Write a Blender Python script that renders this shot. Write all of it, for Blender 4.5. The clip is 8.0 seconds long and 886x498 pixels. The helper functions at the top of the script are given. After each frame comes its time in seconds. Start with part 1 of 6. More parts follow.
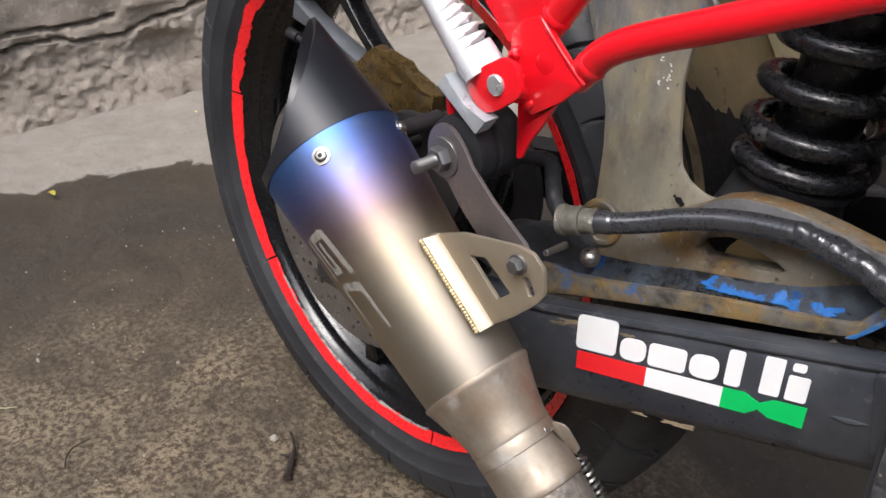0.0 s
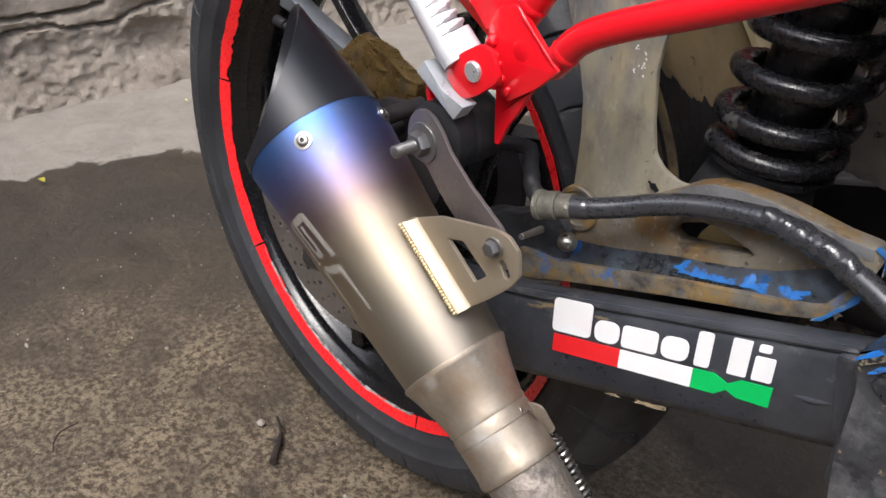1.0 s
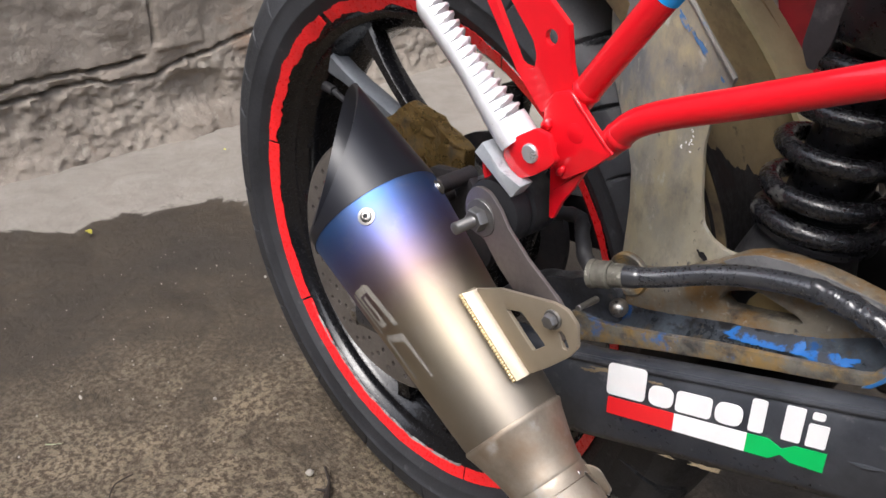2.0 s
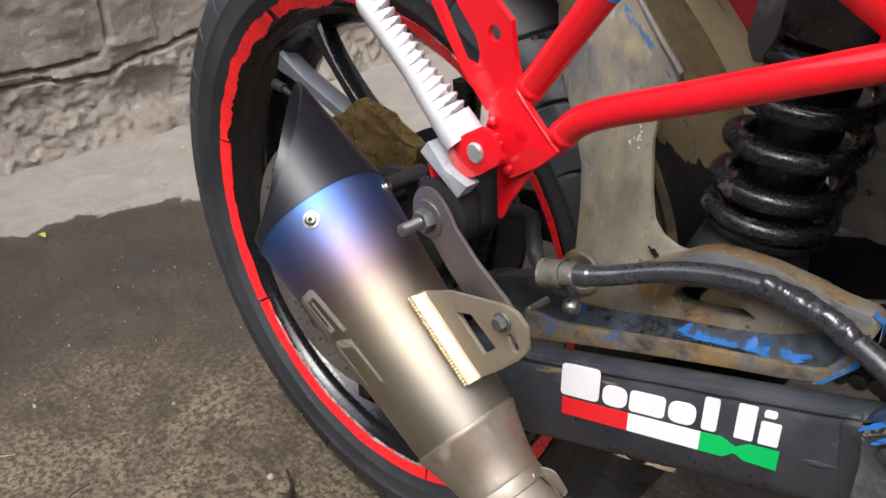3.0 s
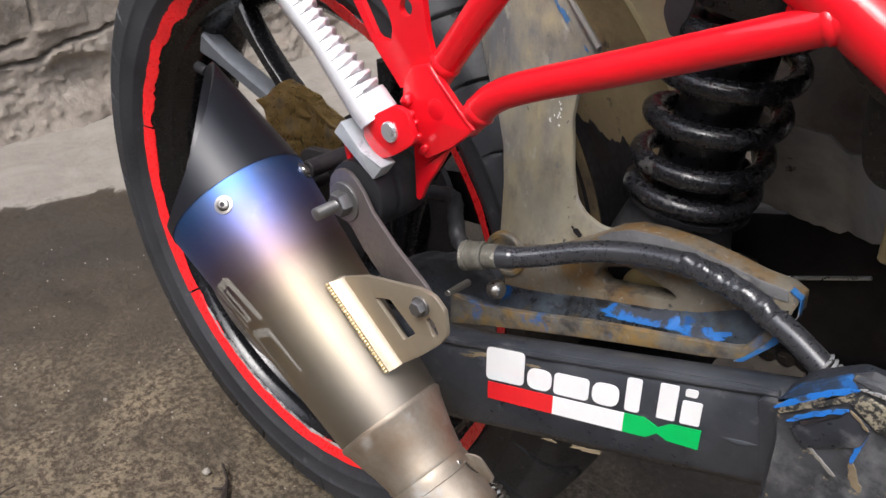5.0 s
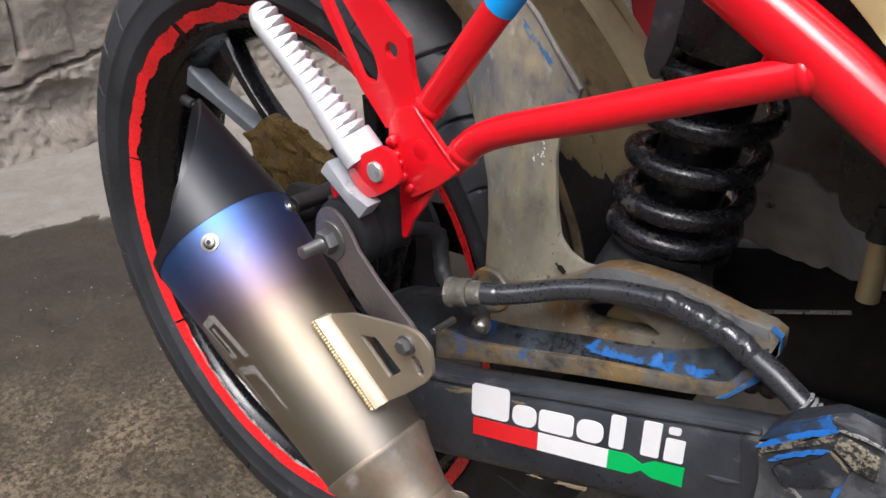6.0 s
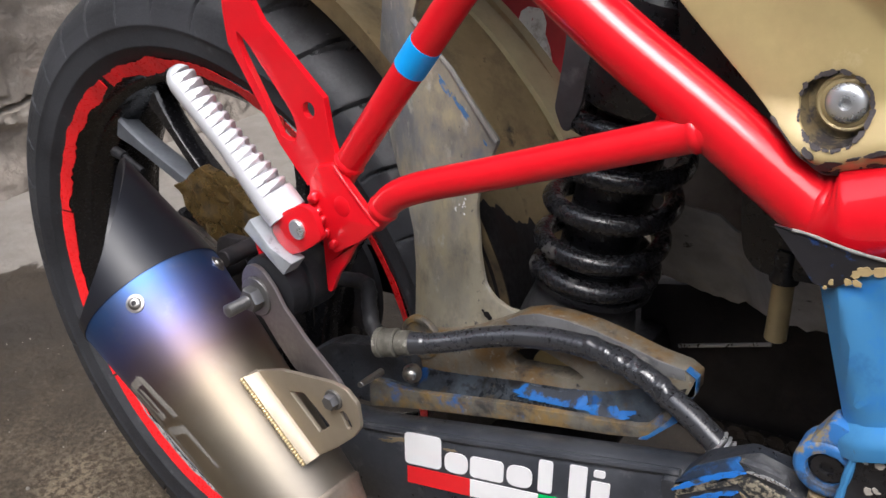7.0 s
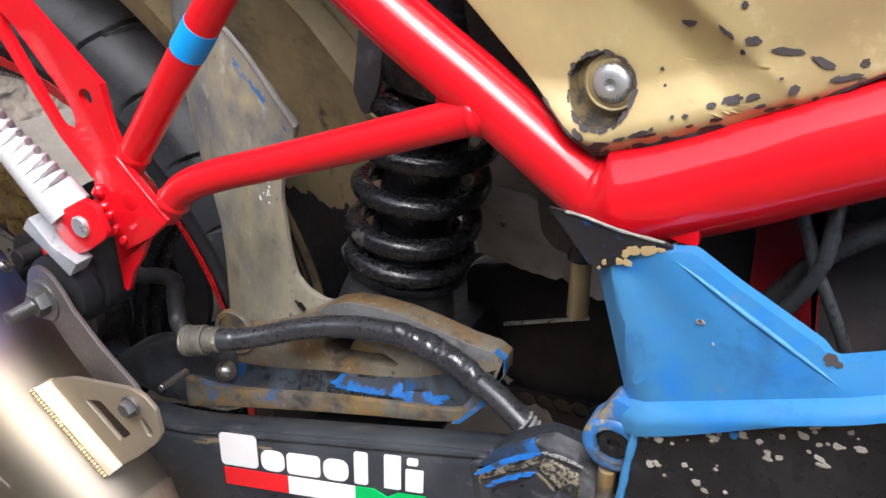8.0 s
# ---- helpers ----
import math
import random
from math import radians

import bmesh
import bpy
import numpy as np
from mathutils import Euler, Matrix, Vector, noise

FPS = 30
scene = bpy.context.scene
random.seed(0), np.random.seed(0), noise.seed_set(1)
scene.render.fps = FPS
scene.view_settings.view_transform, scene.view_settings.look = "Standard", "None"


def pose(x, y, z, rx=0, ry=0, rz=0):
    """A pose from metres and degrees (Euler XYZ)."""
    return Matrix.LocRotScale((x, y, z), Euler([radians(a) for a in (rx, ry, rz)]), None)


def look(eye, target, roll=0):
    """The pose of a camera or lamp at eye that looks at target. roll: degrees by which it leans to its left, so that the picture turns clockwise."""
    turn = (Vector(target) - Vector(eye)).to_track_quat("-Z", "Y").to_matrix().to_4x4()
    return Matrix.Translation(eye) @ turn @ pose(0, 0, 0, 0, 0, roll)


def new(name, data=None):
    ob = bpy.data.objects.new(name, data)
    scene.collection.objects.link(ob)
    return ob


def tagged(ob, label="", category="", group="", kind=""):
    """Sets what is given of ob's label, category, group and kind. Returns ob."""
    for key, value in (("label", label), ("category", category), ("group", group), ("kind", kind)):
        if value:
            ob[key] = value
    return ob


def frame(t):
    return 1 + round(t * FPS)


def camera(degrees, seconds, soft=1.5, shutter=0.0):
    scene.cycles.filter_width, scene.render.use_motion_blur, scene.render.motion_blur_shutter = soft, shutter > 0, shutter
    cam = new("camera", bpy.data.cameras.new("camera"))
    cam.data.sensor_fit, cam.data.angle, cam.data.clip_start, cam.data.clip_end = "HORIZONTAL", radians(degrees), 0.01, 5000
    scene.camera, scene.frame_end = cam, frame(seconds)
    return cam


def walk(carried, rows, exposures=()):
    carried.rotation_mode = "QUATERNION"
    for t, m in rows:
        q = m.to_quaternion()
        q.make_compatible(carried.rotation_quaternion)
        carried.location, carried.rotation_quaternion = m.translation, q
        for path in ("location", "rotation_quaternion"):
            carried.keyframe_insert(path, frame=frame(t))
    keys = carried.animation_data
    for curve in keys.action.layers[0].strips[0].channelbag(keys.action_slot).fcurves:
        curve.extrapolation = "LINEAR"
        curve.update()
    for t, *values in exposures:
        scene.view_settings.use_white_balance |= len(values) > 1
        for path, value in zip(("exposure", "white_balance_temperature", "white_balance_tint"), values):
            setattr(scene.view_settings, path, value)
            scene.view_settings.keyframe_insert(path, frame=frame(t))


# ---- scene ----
cam = camera(54.90, 8.0)
PATH = [
    (0, (0.5127, -0.4665, 0.6389), (0.1371, -0.1038, 0.3433), 0.71),
    (0.5, (0.5202, -0.4691, 0.6425), (0.1439, -0.1062, 0.3481), 0.85),
    (1, (0.5255, -0.4680, 0.6398), (0.1554, -0.1038, 0.3392), 1.30),
    (1.5, (0.5230, -0.4703, 0.6481), (0.1621, -0.0986, 0.3454), 1.49),
    (1.8, (0.5217, -0.4767, 0.6558), (0.1517, -0.1121, 0.3556), 0.54),
    (1.9, (0.5203, -0.4841, 0.6646), (0.1369, -0.1264, 0.3729), -0.41),
    (2, (0.5194, -0.4887, 0.6702), (0.1291, -0.1298, 0.3892), -0.49),
    (2.2, (0.5194, -0.4841, 0.6711), (0.1338, -0.1200, 0.3905), -0.71),
    (3.5, (0.5187, -0.4660, 0.6660), (0.1499, -0.0915, 0.3766), -0.50),
    (4, (0.5214, -0.4564, 0.6600), (0.1617, -0.0762, 0.3667), -0.26),
    (4.5, (0.5264, -0.4495, 0.6604), (0.1771, -0.0617, 0.3643), -0.01),
    (5.8, (0.5220, -0.4527, 0.6669), (0.1770, -0.0527, 0.3824), 0.21),
    (6, (0.5249, -0.4500, 0.6702), (0.1808, -0.0462, 0.3899), 0.34),
    (6.5, (0.5296, -0.4480, 0.6787), (0.1883, -0.0340, 0.4101), -0.12),
    (7, (0.5379, -0.4399, 0.6848), (0.2129, -0.0095, 0.4218), -0.22),
    (7.5, (0.5558, -0.4175, 0.6857), (0.2709, 0.0369, 0.4165), 0.41),
    (8, (0.5582, -0.4114, 0.6836), (0.3140, 0.0624, 0.4083), 1.68),
]
walk(cam, [(t, look(eye, target, roll)) for t, eye, target, roll in PATH],
     exposures=((0, 1.27, 6260, 11), (1, 1.28, 6260, 11), (4, 1.32, 6260, 11), (4.5, 1.31, 6260, 11), (6, 1.18, 6150, 11), (6.5, 1.13, 6150, 11), (7, 1.08, 6150, 11), (7.5, 1.32, 6150, 11), (8, 1.41, 6150, 11)))

# ---- world, sun, exposure ----
world = bpy.data.worlds.new("overcast_sky")
scene.world = world
world.use_nodes = True
wn = world.node_tree
sky = wn.nodes.new("ShaderNodeTexSky")
sky.sky_type, sky.sun_disc = "NISHITA", False
sky.sun_elevation, sky.sun_rotation = radians(58), radians(160)
sky.air_density, sky.dust_density = 1.0, 4.0
soft_sky = wn.nodes.new("ShaderNodeHueSaturation")
soft_sky.inputs["Saturation"].default_value = 0.57
wn.links.new(sky.outputs[0], soft_sky.inputs["Color"])
wn.links.new(soft_sky.outputs[0], wn.nodes["Background"].inputs["Color"])
wn.nodes["Background"].inputs["Strength"].default_value = 0.19
sun_data = bpy.data.lights.new("sun", "SUN")
sun_data.energy, sun_data.angle, sun_data.color = 0.60, radians(24), (1.0, 0.97, 0.93)
sun = new("sun", sun_data)
sun.matrix_world = look((0.95, -2.6, 4.4), (0, 0, 0))

# ---- helpers for this place ----


def part(name, bm, material, parent=None, label="", smooth=38):
    """One mesh object from a bmesh, under its thing."""
    me = bpy.data.meshes.new(name)
    bmesh.ops.recalc_face_normals(bm, faces=bm.faces[:])
    bm.to_mesh(me)
    bm.free()
    me.materials.append(material)
    if smooth:
        me.shade_smooth()
        me.set_sharp_from_angle(angle=radians(smooth))
    ob = new(name, me)
    if parent is not None:
        ob.parent = parent
    if label:
        tagged(ob, label)
    return ob


def ease(q):
    q = min(1.0, max(0.0, q))
    return q * q * (3 - 2 * q)


def frame_of(d):
    d = Vector(d).normalized()
    a = Vector((0, 0, 1)) if abs(d.z) < 0.9 else Vector((0, 1, 0))
    u = d.cross(a).normalized()
    return d, u, d.cross(u).normalized()


def lathe(bm, origin, axis, profile, seg=48, closed=False, start=0.0, sweep=360.0):
    """Turn a profile of (along, radius) about an axis."""
    d, u, v = frame_of(axis)
    o = Vector(origin)
    full = sweep >= 359.9
    n = seg if full else seg + 1
    rings = []
    for s, r in profile:
        ring = []
        for i in range(n):
            a = radians(start + sweep * i / seg)
            ring.append(bm.verts.new(o + d * s + (u * math.cos(a) + v * math.sin(a)) * r))
        rings.append(ring)
    pairs = list(zip(rings, rings[1:])) + ([(rings[-1], rings[0])] if closed else [])
    for a, b in pairs:
        for i in range(seg):
            j = (i + 1) % n
            bm.faces.new((a[i], a[j], b[j], b[i]))
    return rings


def rod(bm, p0, p1, r0, r1=None, seg=24, bevel=0.0):
    """A capped round bar with slightly broken edges."""
    r1 = r0 if r1 is None else r1
    p0, p1 = Vector(p0), Vector(p1)
    length = (p1 - p0).length
    b = bevel or min(r0, r1, length) * 0.12
    prof = [(0, 1e-5), (0, r0 - b), (b, r0), (length - b, r1), (length, r1 - b), (length, 1e-5)]
    lathe(bm, p0, p1 - p0, prof, seg)
    return bm


def smooth_path(points, steps=8):
    """Catmull-Rom through the points."""
    pts = [Vector(p) for p in points]
    pts = [pts[0] * 2 - pts[1]] + pts + [pts[-1] * 2 - pts[-2]]
    out = []
    for a, b, c, e in zip(pts, pts[1:], pts[2:], pts[3:]):
        for k in range(steps):
            t = k / steps
            out.append(0.5 * ((2 * b) + (c - a) * t + (2 * a - 5 * b + 4 * c - e) * t * t + (3 * b - a - 3 * c + e) * t ** 3))
    out.append(pts[-2])
    return out


def pipe(bm, path, radius, seg=20, caps=True, wobble=None):
    """Sweep a circle along a path; radius is a number or a function of 0..1."""
    path = [Vector(p) for p in path]
    prev_u, rings = None, []
    for i, p in enumerate(path):
        d = (path[min(i + 1, len(path) - 1)] - path[max(i - 1, 0)]).normalized()
        if prev_u is None:
            _, u, _ = frame_of(d)
        else:
            u = (prev_u - d * prev_u.dot(d)).normalized()
        v = d.cross(u)
        prev_u = u
        r = radius(i / (len(path) - 1)) if callable(radius) else radius
        ring = []
        for k in range(seg):
            a = 2 * math.pi * k / seg
            rr = r + (wobble(p, a) if wobble else 0.0)
            ring.append(bm.verts.new(p + (u * math.cos(a) + v * math.sin(a)) * rr))
        rings.append(ring)
    for a, b in zip(rings, rings[1:]):
        for k in range(seg):
            bm.faces.new((a[k], a[(k + 1) % seg], b[(k + 1) % seg], b[k]))
    if caps:
        bm.faces.new(rings[0])
        bm.faces.new(rings[-1])
    return bm


def round_corners(pts, r, n=4):
    """Round the corners of a 2D polygon."""
    out = []
    m = len(pts)
    for i in range(m):
        p, a, b = Vector(pts[i]), Vector(pts[i - 1]), Vector(pts[(i + 1) % m])
        la, lb = (a - p).length, (b - p).length
        k = min(r, la * 0.45, lb * 0.45)
        s, e = p + (a - p) / la * k, p + (b - p) / lb * k
        for j in range(n + 1):
            t = j / n
            out.append((1 - t) ** 2 * s + 2 * t * (1 - t) * p + t * t * e)
    return out


def plate(bm, outline, y0, y1, holes=(), corner=0.0, bevel=0.0008, shear=None):
    """A plate in the bike's side plane: outline of (x, z), from y0 (outer) to y1 (inner), with holes."""
    loops = [round_corners(outline, corner) if corner else [Vector(p) for p in outline]]
    loops += [[Vector(p) for p in h] for h in holes]
    edges = []
    for loop in loops:
        vs = [bm.verts.new((p[0], y0, p[1])) for p in loop]
        edges += [bm.edges.new((vs[i], vs[(i + 1) % len(vs)])) for i in range(len(vs))]
    front = [f for f in bmesh.ops.triangle_fill(bm, edges=edges, use_beauty=True)["geom"] if isinstance(f, bmesh.types.BMFace)]
    got = bmesh.ops.extrude_face_region(bm, geom=front)["geom"]
    moved = [v for v in got if isinstance(v, bmesh.types.BMVert)]
    for v in moved:
        v.co.y += y1 - y0
    bmesh.ops.dissolve_limit(bm, angle_limit=radians(1), verts=bm.verts[:], edges=bm.edges[:])
    if bevel:
        sharp = [e for e in bm.edges if len(e.link_faces) == 2 and e.calc_face_angle(0) > radians(50)]
        bmesh.ops.bevel(bm, geom=sharp, offset=bevel, segments=2, affect="EDGES", profile=0.6)
    if shear:
        for v in bm.verts:
            v.co.y += shear(v.co.x, v.co.z)
    return bm


def circle(x, z, r, n=20):
    return [(x + r * math.cos(2 * math.pi * i / n), z + r * math.sin(2 * math.pi * i / n)) for i in range(n)]


def block(bm, size, matrix, bevel=0.002, seg=2):
    made = bmesh.ops.create_cube(bm, size=1.0)["verts"]
    for v in made:
        v.co = Vector((v.co.x * size[0], v.co.y * size[1], v.co.z * size[2]))
    edges = list({e for v in made for e in v.link_edges})
    got = bmesh.ops.bevel(bm, geom=edges, offset=bevel, segments=seg, affect="EDGES", profile=0.6)
    vs = {v for f in got["faces"] for v in f.verts} | {v for v in made if v.is_valid}
    for f in list(got["faces"]):
        for e in f.edges:
            for g in e.link_faces:
                vs |= set(g.verts)
    bmesh.ops.transform(bm, matrix=matrix, verts=list(vs))
    return bm


def bolt_head(bm, p, axis, r, h, six=True, socket=0.0):
    """A bolt head: hexagon or round with a hexagonal socket."""
    seg = 6 if six else 28
    prof = [(0, r), (h * 0.8, r), (h, r * 0.86)]
    prof += [(h, socket), (h * 0.35, socket * 0.95), (h * 0.35, 1e-5)] if socket else [(h, 1e-5)]
    if six:
        lathe(bm, p, axis, prof, 6)
    else:
        lathe(bm, p, axis, [(0, r), (h * 0.45, r), (h * 0.8, r * 0.9), (h, r * 0.7)] + ([(h, socket), (h * 0.3, socket * 0.95), (h * 0.3, 1e-5)] if socket else [(h * 1.05, 1e-5)]), seg)
    return bm


# ---- materials ----
def ramp_between(nt, fac, lo, hi, a=0.0, b=1.0):
    n = nt.nodes.new("ShaderNodeMapRange")
    n.inputs["From Min"].default_value, n.inputs["From Max"].default_value = lo, hi
    n.inputs["To Min"].default_value, n.inputs["To Max"].default_value = a, b
    nt.links.new(fac, n.inputs["Value"])
    return n.outputs["Result"]


def noise_node(nt, co, scale, detail=6.0, rough=0.6, distort=0.0):
    n = nt.nodes.new("ShaderNodeTexNoise")
    n.inputs["Scale"].default_value, n.inputs["Detail"].default_value = scale, detail
    n.inputs["Roughness"].default_value, n.inputs["Distortion"].default_value = rough, distort
    nt.links.new(co, n.inputs["Vector"])
    return n.outputs["Fac"]


def mixed(nt, fac, a, b, blend="MIX"):
    n = nt.nodes.new("ShaderNodeMix")
    n.data_type, n.blend_type = "RGBA", blend
    nt.links.new(fac, n.inputs["Factor"])
    for value, slot in ((a, 6), (b, 7)):
        if isinstance(value, tuple):
            n.inputs[slot].default_value = (*value, 1)
        else:
            nt.links.new(value, n.inputs[slot])
    return n.outputs[2]


def surface(name, color, rough=0.5, metal=0.0, coat=0.0, grain=120.0, vary=0.15, bump=0.15, patches=(), rough_vary=0.12, bump_dist=0.001, stretch=None, spec=0.5):
    """A painted, plastic, rubber or metal surface. patches: (colour, scale, low, high, roughness, metal) laid over by noise."""
    m = bpy.data.materials.new(name)
    m.use_nodes = True
    nt = m.node_tree
    bsdf = nt.nodes["Principled BSDF"]
    tc = nt.nodes.new("ShaderNodeTexCoord")
    co = tc.outputs["Object"]
    if stretch:
        mp = nt.nodes.new("ShaderNodeMapping")
        mp.inputs["Scale"].default_value = stretch
        nt.links.new(co, mp.inputs["Vector"])
        co = mp.outputs["Vector"]
    fine, broad = noise_node(nt, co, grain), noise_node(nt, co, grain * 0.13, 5.0)
    shade = ramp_between(nt, broad, 0.3, 0.7)
    dark = tuple(c * (1 - vary) for c in color)
    light = tuple(min(c * (1 + vary), 1.0) for c in color)
    col = mixed(nt, shade, dark, light)
    rgh = ramp_between(nt, fine, 0.3, 0.7, max(rough - rough_vary, 0.02), min(rough + rough_vary, 1.0))
    met = None
    for pc, scale, lo, hi, pr, pm in patches:
        mask = ramp_between(nt, noise_node(nt, co, scale, 8.0, 0.65), lo, hi)
        col = mixed(nt, mask, col, pc)
        mx = nt.nodes.new("ShaderNodeMix")
        nt.links.new(mask, mx.inputs["Factor"])
        nt.links.new(rgh, mx.inputs["A"])
        mx.inputs["B"].default_value = pr
        rgh = mx.outputs["Result"]
        mm = nt.nodes.new("ShaderNodeMix")
        nt.links.new(mask, mm.inputs["Factor"])
        if met is None:
            mm.inputs["A"].default_value = metal
        else:
            nt.links.new(met, mm.inputs["A"])
        mm.inputs["B"].default_value = pm
        met = mm.outputs["Result"]
    nt.links.new(col, bsdf.inputs["Base Color"])
    nt.links.new(rgh, bsdf.inputs["Roughness"])
    bsdf.inputs["Metallic"].default_value = metal
    if met is not None:
        nt.links.new(met, bsdf.inputs["Metallic"])
    bsdf.inputs["Coat Weight"].default_value = coat
    bsdf.inputs["Specular IOR Level"].default_value = spec
    bsdf.inputs["Coat Roughness"].default_value = 0.06
    if bump:
        b = nt.nodes.new("ShaderNodeBump")
        b.inputs["Strength"].default_value, b.inputs["Distance"].default_value = bump, bump_dist
        nt.links.new(fine, b.inputs["Height"])
        nt.links.new(b.outputs["Normal"], bsdf.inputs["Normal"])
    return m


RED = surface("red_paint", (0.68, 0.006, 0.014), 0.42, 0.0, 0.9, 260, 0.06, 0.03, spec=0.12)
RED_OLD = surface("red_paint_faded", (0.36, 0.018, 0.028), 0.4, 0.0, 0.2, 200, 0.2, 0.1, [((0.20, 0.02, 0.03), 14, 0.5, 0.7, 0.5, 0.0)])
STICKER = surface("worn_white_sticker", (0.55, 0.53, 0.50), 0.6, 0.0, 0.0, 200, 0.15, 0.2, [((0.30, 0.27, 0.24), 90, 0.5, 0.62, 0.7, 0.0), ((0.25, 0.03, 0.04), 120, 0.62, 0.66, 0.6, 0.0)])
# darker copy of the frame red: the gusset's shade is in the colour
RED_SHADE = surface("red_paint_in_shade", (0.17, 0.006, 0.010), 0.4, 0.0, 0.2, 200, 0.25, 0.1, [((0.05, 0.02, 0.02), 30, 0.55, 0.75, 0.7, 0.0)])
RED_TAPE = surface("red_rim_tape", (0.86, 0.018, 0.022), 0.32, 0.0, 0.2, 400, 0.08, 0.15, [((0.04, 0.03, 0.03), 190, 0.67, 0.7, 0.6, 0.0)])
GOLD = surface("gold_paint", (0.54, 0.425, 0.20), 0.42, 0.2, 0.15, 240, 0.12, 0.06, [((0.46, 0.35, 0.165), 16, 0.45, 0.7, 0.5, 0.15), ((0.40, 0.29, 0.15), 6, 0.50, 0.72, 0.45, 0.1), ((0.68, 0.57, 0.33), 38, 0.60, 0.75, 0.35, 0.3), ((0.035, 0.03, 0.03), 60, 0.735, 0.745, 0.6, 0.0)])

BROWN = surface("brown_inner_paint", (0.32, 0.245, 0.13), 0.42, 0.1, 0.1, 300, 0.2, 0.08, [((0.31, 0.24, 0.12), 20, 0.5, 0.7, 0.5, 0.1), ((0.09, 0.07, 0.05), 12, 0.50, 0.68, 0.6, 0.0), ((0.05, 0.042, 0.035), 45, 0.60, 0.70, 0.6, 0.0)])
BLUE = surface("blue_paint", (0.030, 0.190, 0.46), 0.40, 0.0, 0.1, 260, 0.14, 0.06, [((0.055, 0.22, 0.44), 7, 0.44, 0.62, 0.5, 0.0), ((0.010, 0.165, 0.56), 22, 0.53, 0.68, 0.36, 0.0), ((0.025, 0.12, 0.30), 34, 0.58, 0.74, 0.5, 0.0), ((0.16, 0.22, 0.30), 90, 0.64, 0.74, 0.6, 0.0), ((0.10, 0.09, 0.08), 150, 0.70, 0.72, 0.6, 0.0)])
ARM_BLACK = surface("satin_black_paint", (0.021, 0.024, 0.031), 0.34, 0.0, 0.1, 300, 0.35, 0.14, [((0.060, 0.064, 0.073), 16, 0.44, 0.72, 0.5, 0.0), ((0.12, 0.12, 0.125), 55, 0.60, 0.74, 0.7, 0.0), ((0.15, 0.12, 0.08), 34, 0.66, 0.74, 0.85, 0.0), ((0.22, 0.21, 0.20), 260, 0.69, 0.72, 0.8, 0.0)])
BLACK = surface("black_paint", (0.012, 0.012, 0.014), 0.32, 0.0, 0.1, 300, 0.3, 0.1, [((0.05, 0.05, 0.05), 40, 0.58, 0.8, 0.7, 0.0)])
GRIME = surface("greasy_black_metal", (0.018, 0.017, 0.019), 0.5, 0.0, 0.0, 220, 0.5, 0.4, [((0.048, 0.036, 0.034), 38, 0.52, 0.75, 0.85, 0.0)], spec=0.3)
DARK_PLATE = surface("dusty_dark_plastic", (0.22, 0.22, 0.225), 0.5, 0.0, 0.0, 260, 0.3, 0.2, [((0.28, 0.275, 0.255), 34, 0.52, 0.72, 0.9, 0.0), ((0.01, 0.01, 0.01), 70, 0.62, 0.68, 0.5, 0.0)], spec=0.25)
RIM_BLACK = surface("gloss_black_rim", (0.005, 0.005, 0.006), 0.22, 0.0, 0.15, 300, 0.3, 0.05, [((0.018, 0.018, 0.02), 30, 0.62, 0.9, 0.6, 0.0)], spec=0.4)
TYRE = surface("dusty_tyre_rubber", (0.016, 0.017, 0.020), 0.55, 0.0, 0.0, 500, 0.25, 0.3, [((0.048, 0.050, 0.057), 6, 0.44, 0.72, 0.8, 0.0), ((0.085, 0.087, 0.092), 70, 0.60, 0.72, 0.9, 0.0), ((0.15, 0.15, 0.155), 190, 0.70, 0.74, 0.9, 0.0)])
TREAD = surface("dusty_grey_tread", (0.034, 0.035, 0.038), 0.6, 0.0, 0.0, 500, 0.2, 0.3, [((0.055, 0.056, 0.060), 9, 0.44, 0.66, 0.85, 0.0), ((0.018, 0.018, 0.02), 40, 0.56, 0.72, 0.7, 0.0), ((0.13, 0.13, 0.13), 190, 0.68, 0.73, 0.9, 0.0)])
RUBBER = surface("black_rubber", (0.016, 0.016, 0.018), 0.5, 0.0, 0.0, 300, 0.3, 0.2, [((0.06, 0.055, 0.05), 60, 0.6, 0.8, 0.9, 0.0)], spec=0.3)
HOSE = surface("glossy_hose_sleeve", (0.026, 0.027, 0.031), 0.30, 0.0, 0.5, 500, 0.3, 0.012, [((0.032, 0.033, 0.037), 60, 0.50, 0.70, 0.4, 0.0)], spec=0.7)
CAP_BLACK = surface("black_cap_coating", (0.009, 0.0095, 0.013), 0.36, 0.0, 0.0, 200, 0.12, 0.02, rough_vary=0.04)
STEEL = surface("steel", (0.34, 0.325, 0.30), 0.35, 1.0, 0.0, 260, 0.2, 0.15, [((0.16, 0.13, 0.1), 60, 0.55, 0.75, 0.6, 0.7)])
DARK_STEEL = surface("heat_brown_steel", (0.13, 0.112, 0.108), 0.5, 0.55, 0.0, 320, 0.12, 0.1)
BRIGHT = surface("bright_steel", (0.62, 0.63, 0.64), 0.33, 0.75, 0.0, 260, 0.1, 0.08)
ALU = surface("cast_aluminium", (0.60, 0.60, 0.61), 0.38, 0.35, 0.0, 500, 0.06, 0.12, [((0.55, 0.55, 0.56), 110, 0.64, 0.74, 0.5, 0.5)])
ALU_GREY = surface("grey_aluminium", (0.40, 0.42, 0.44), 0.5, 0.3, 0.0, 400, 0.2, 0.2, [((0.12, 0.125, 0.13), 60, 0.58, 0.68, 0.6, 0.2)])
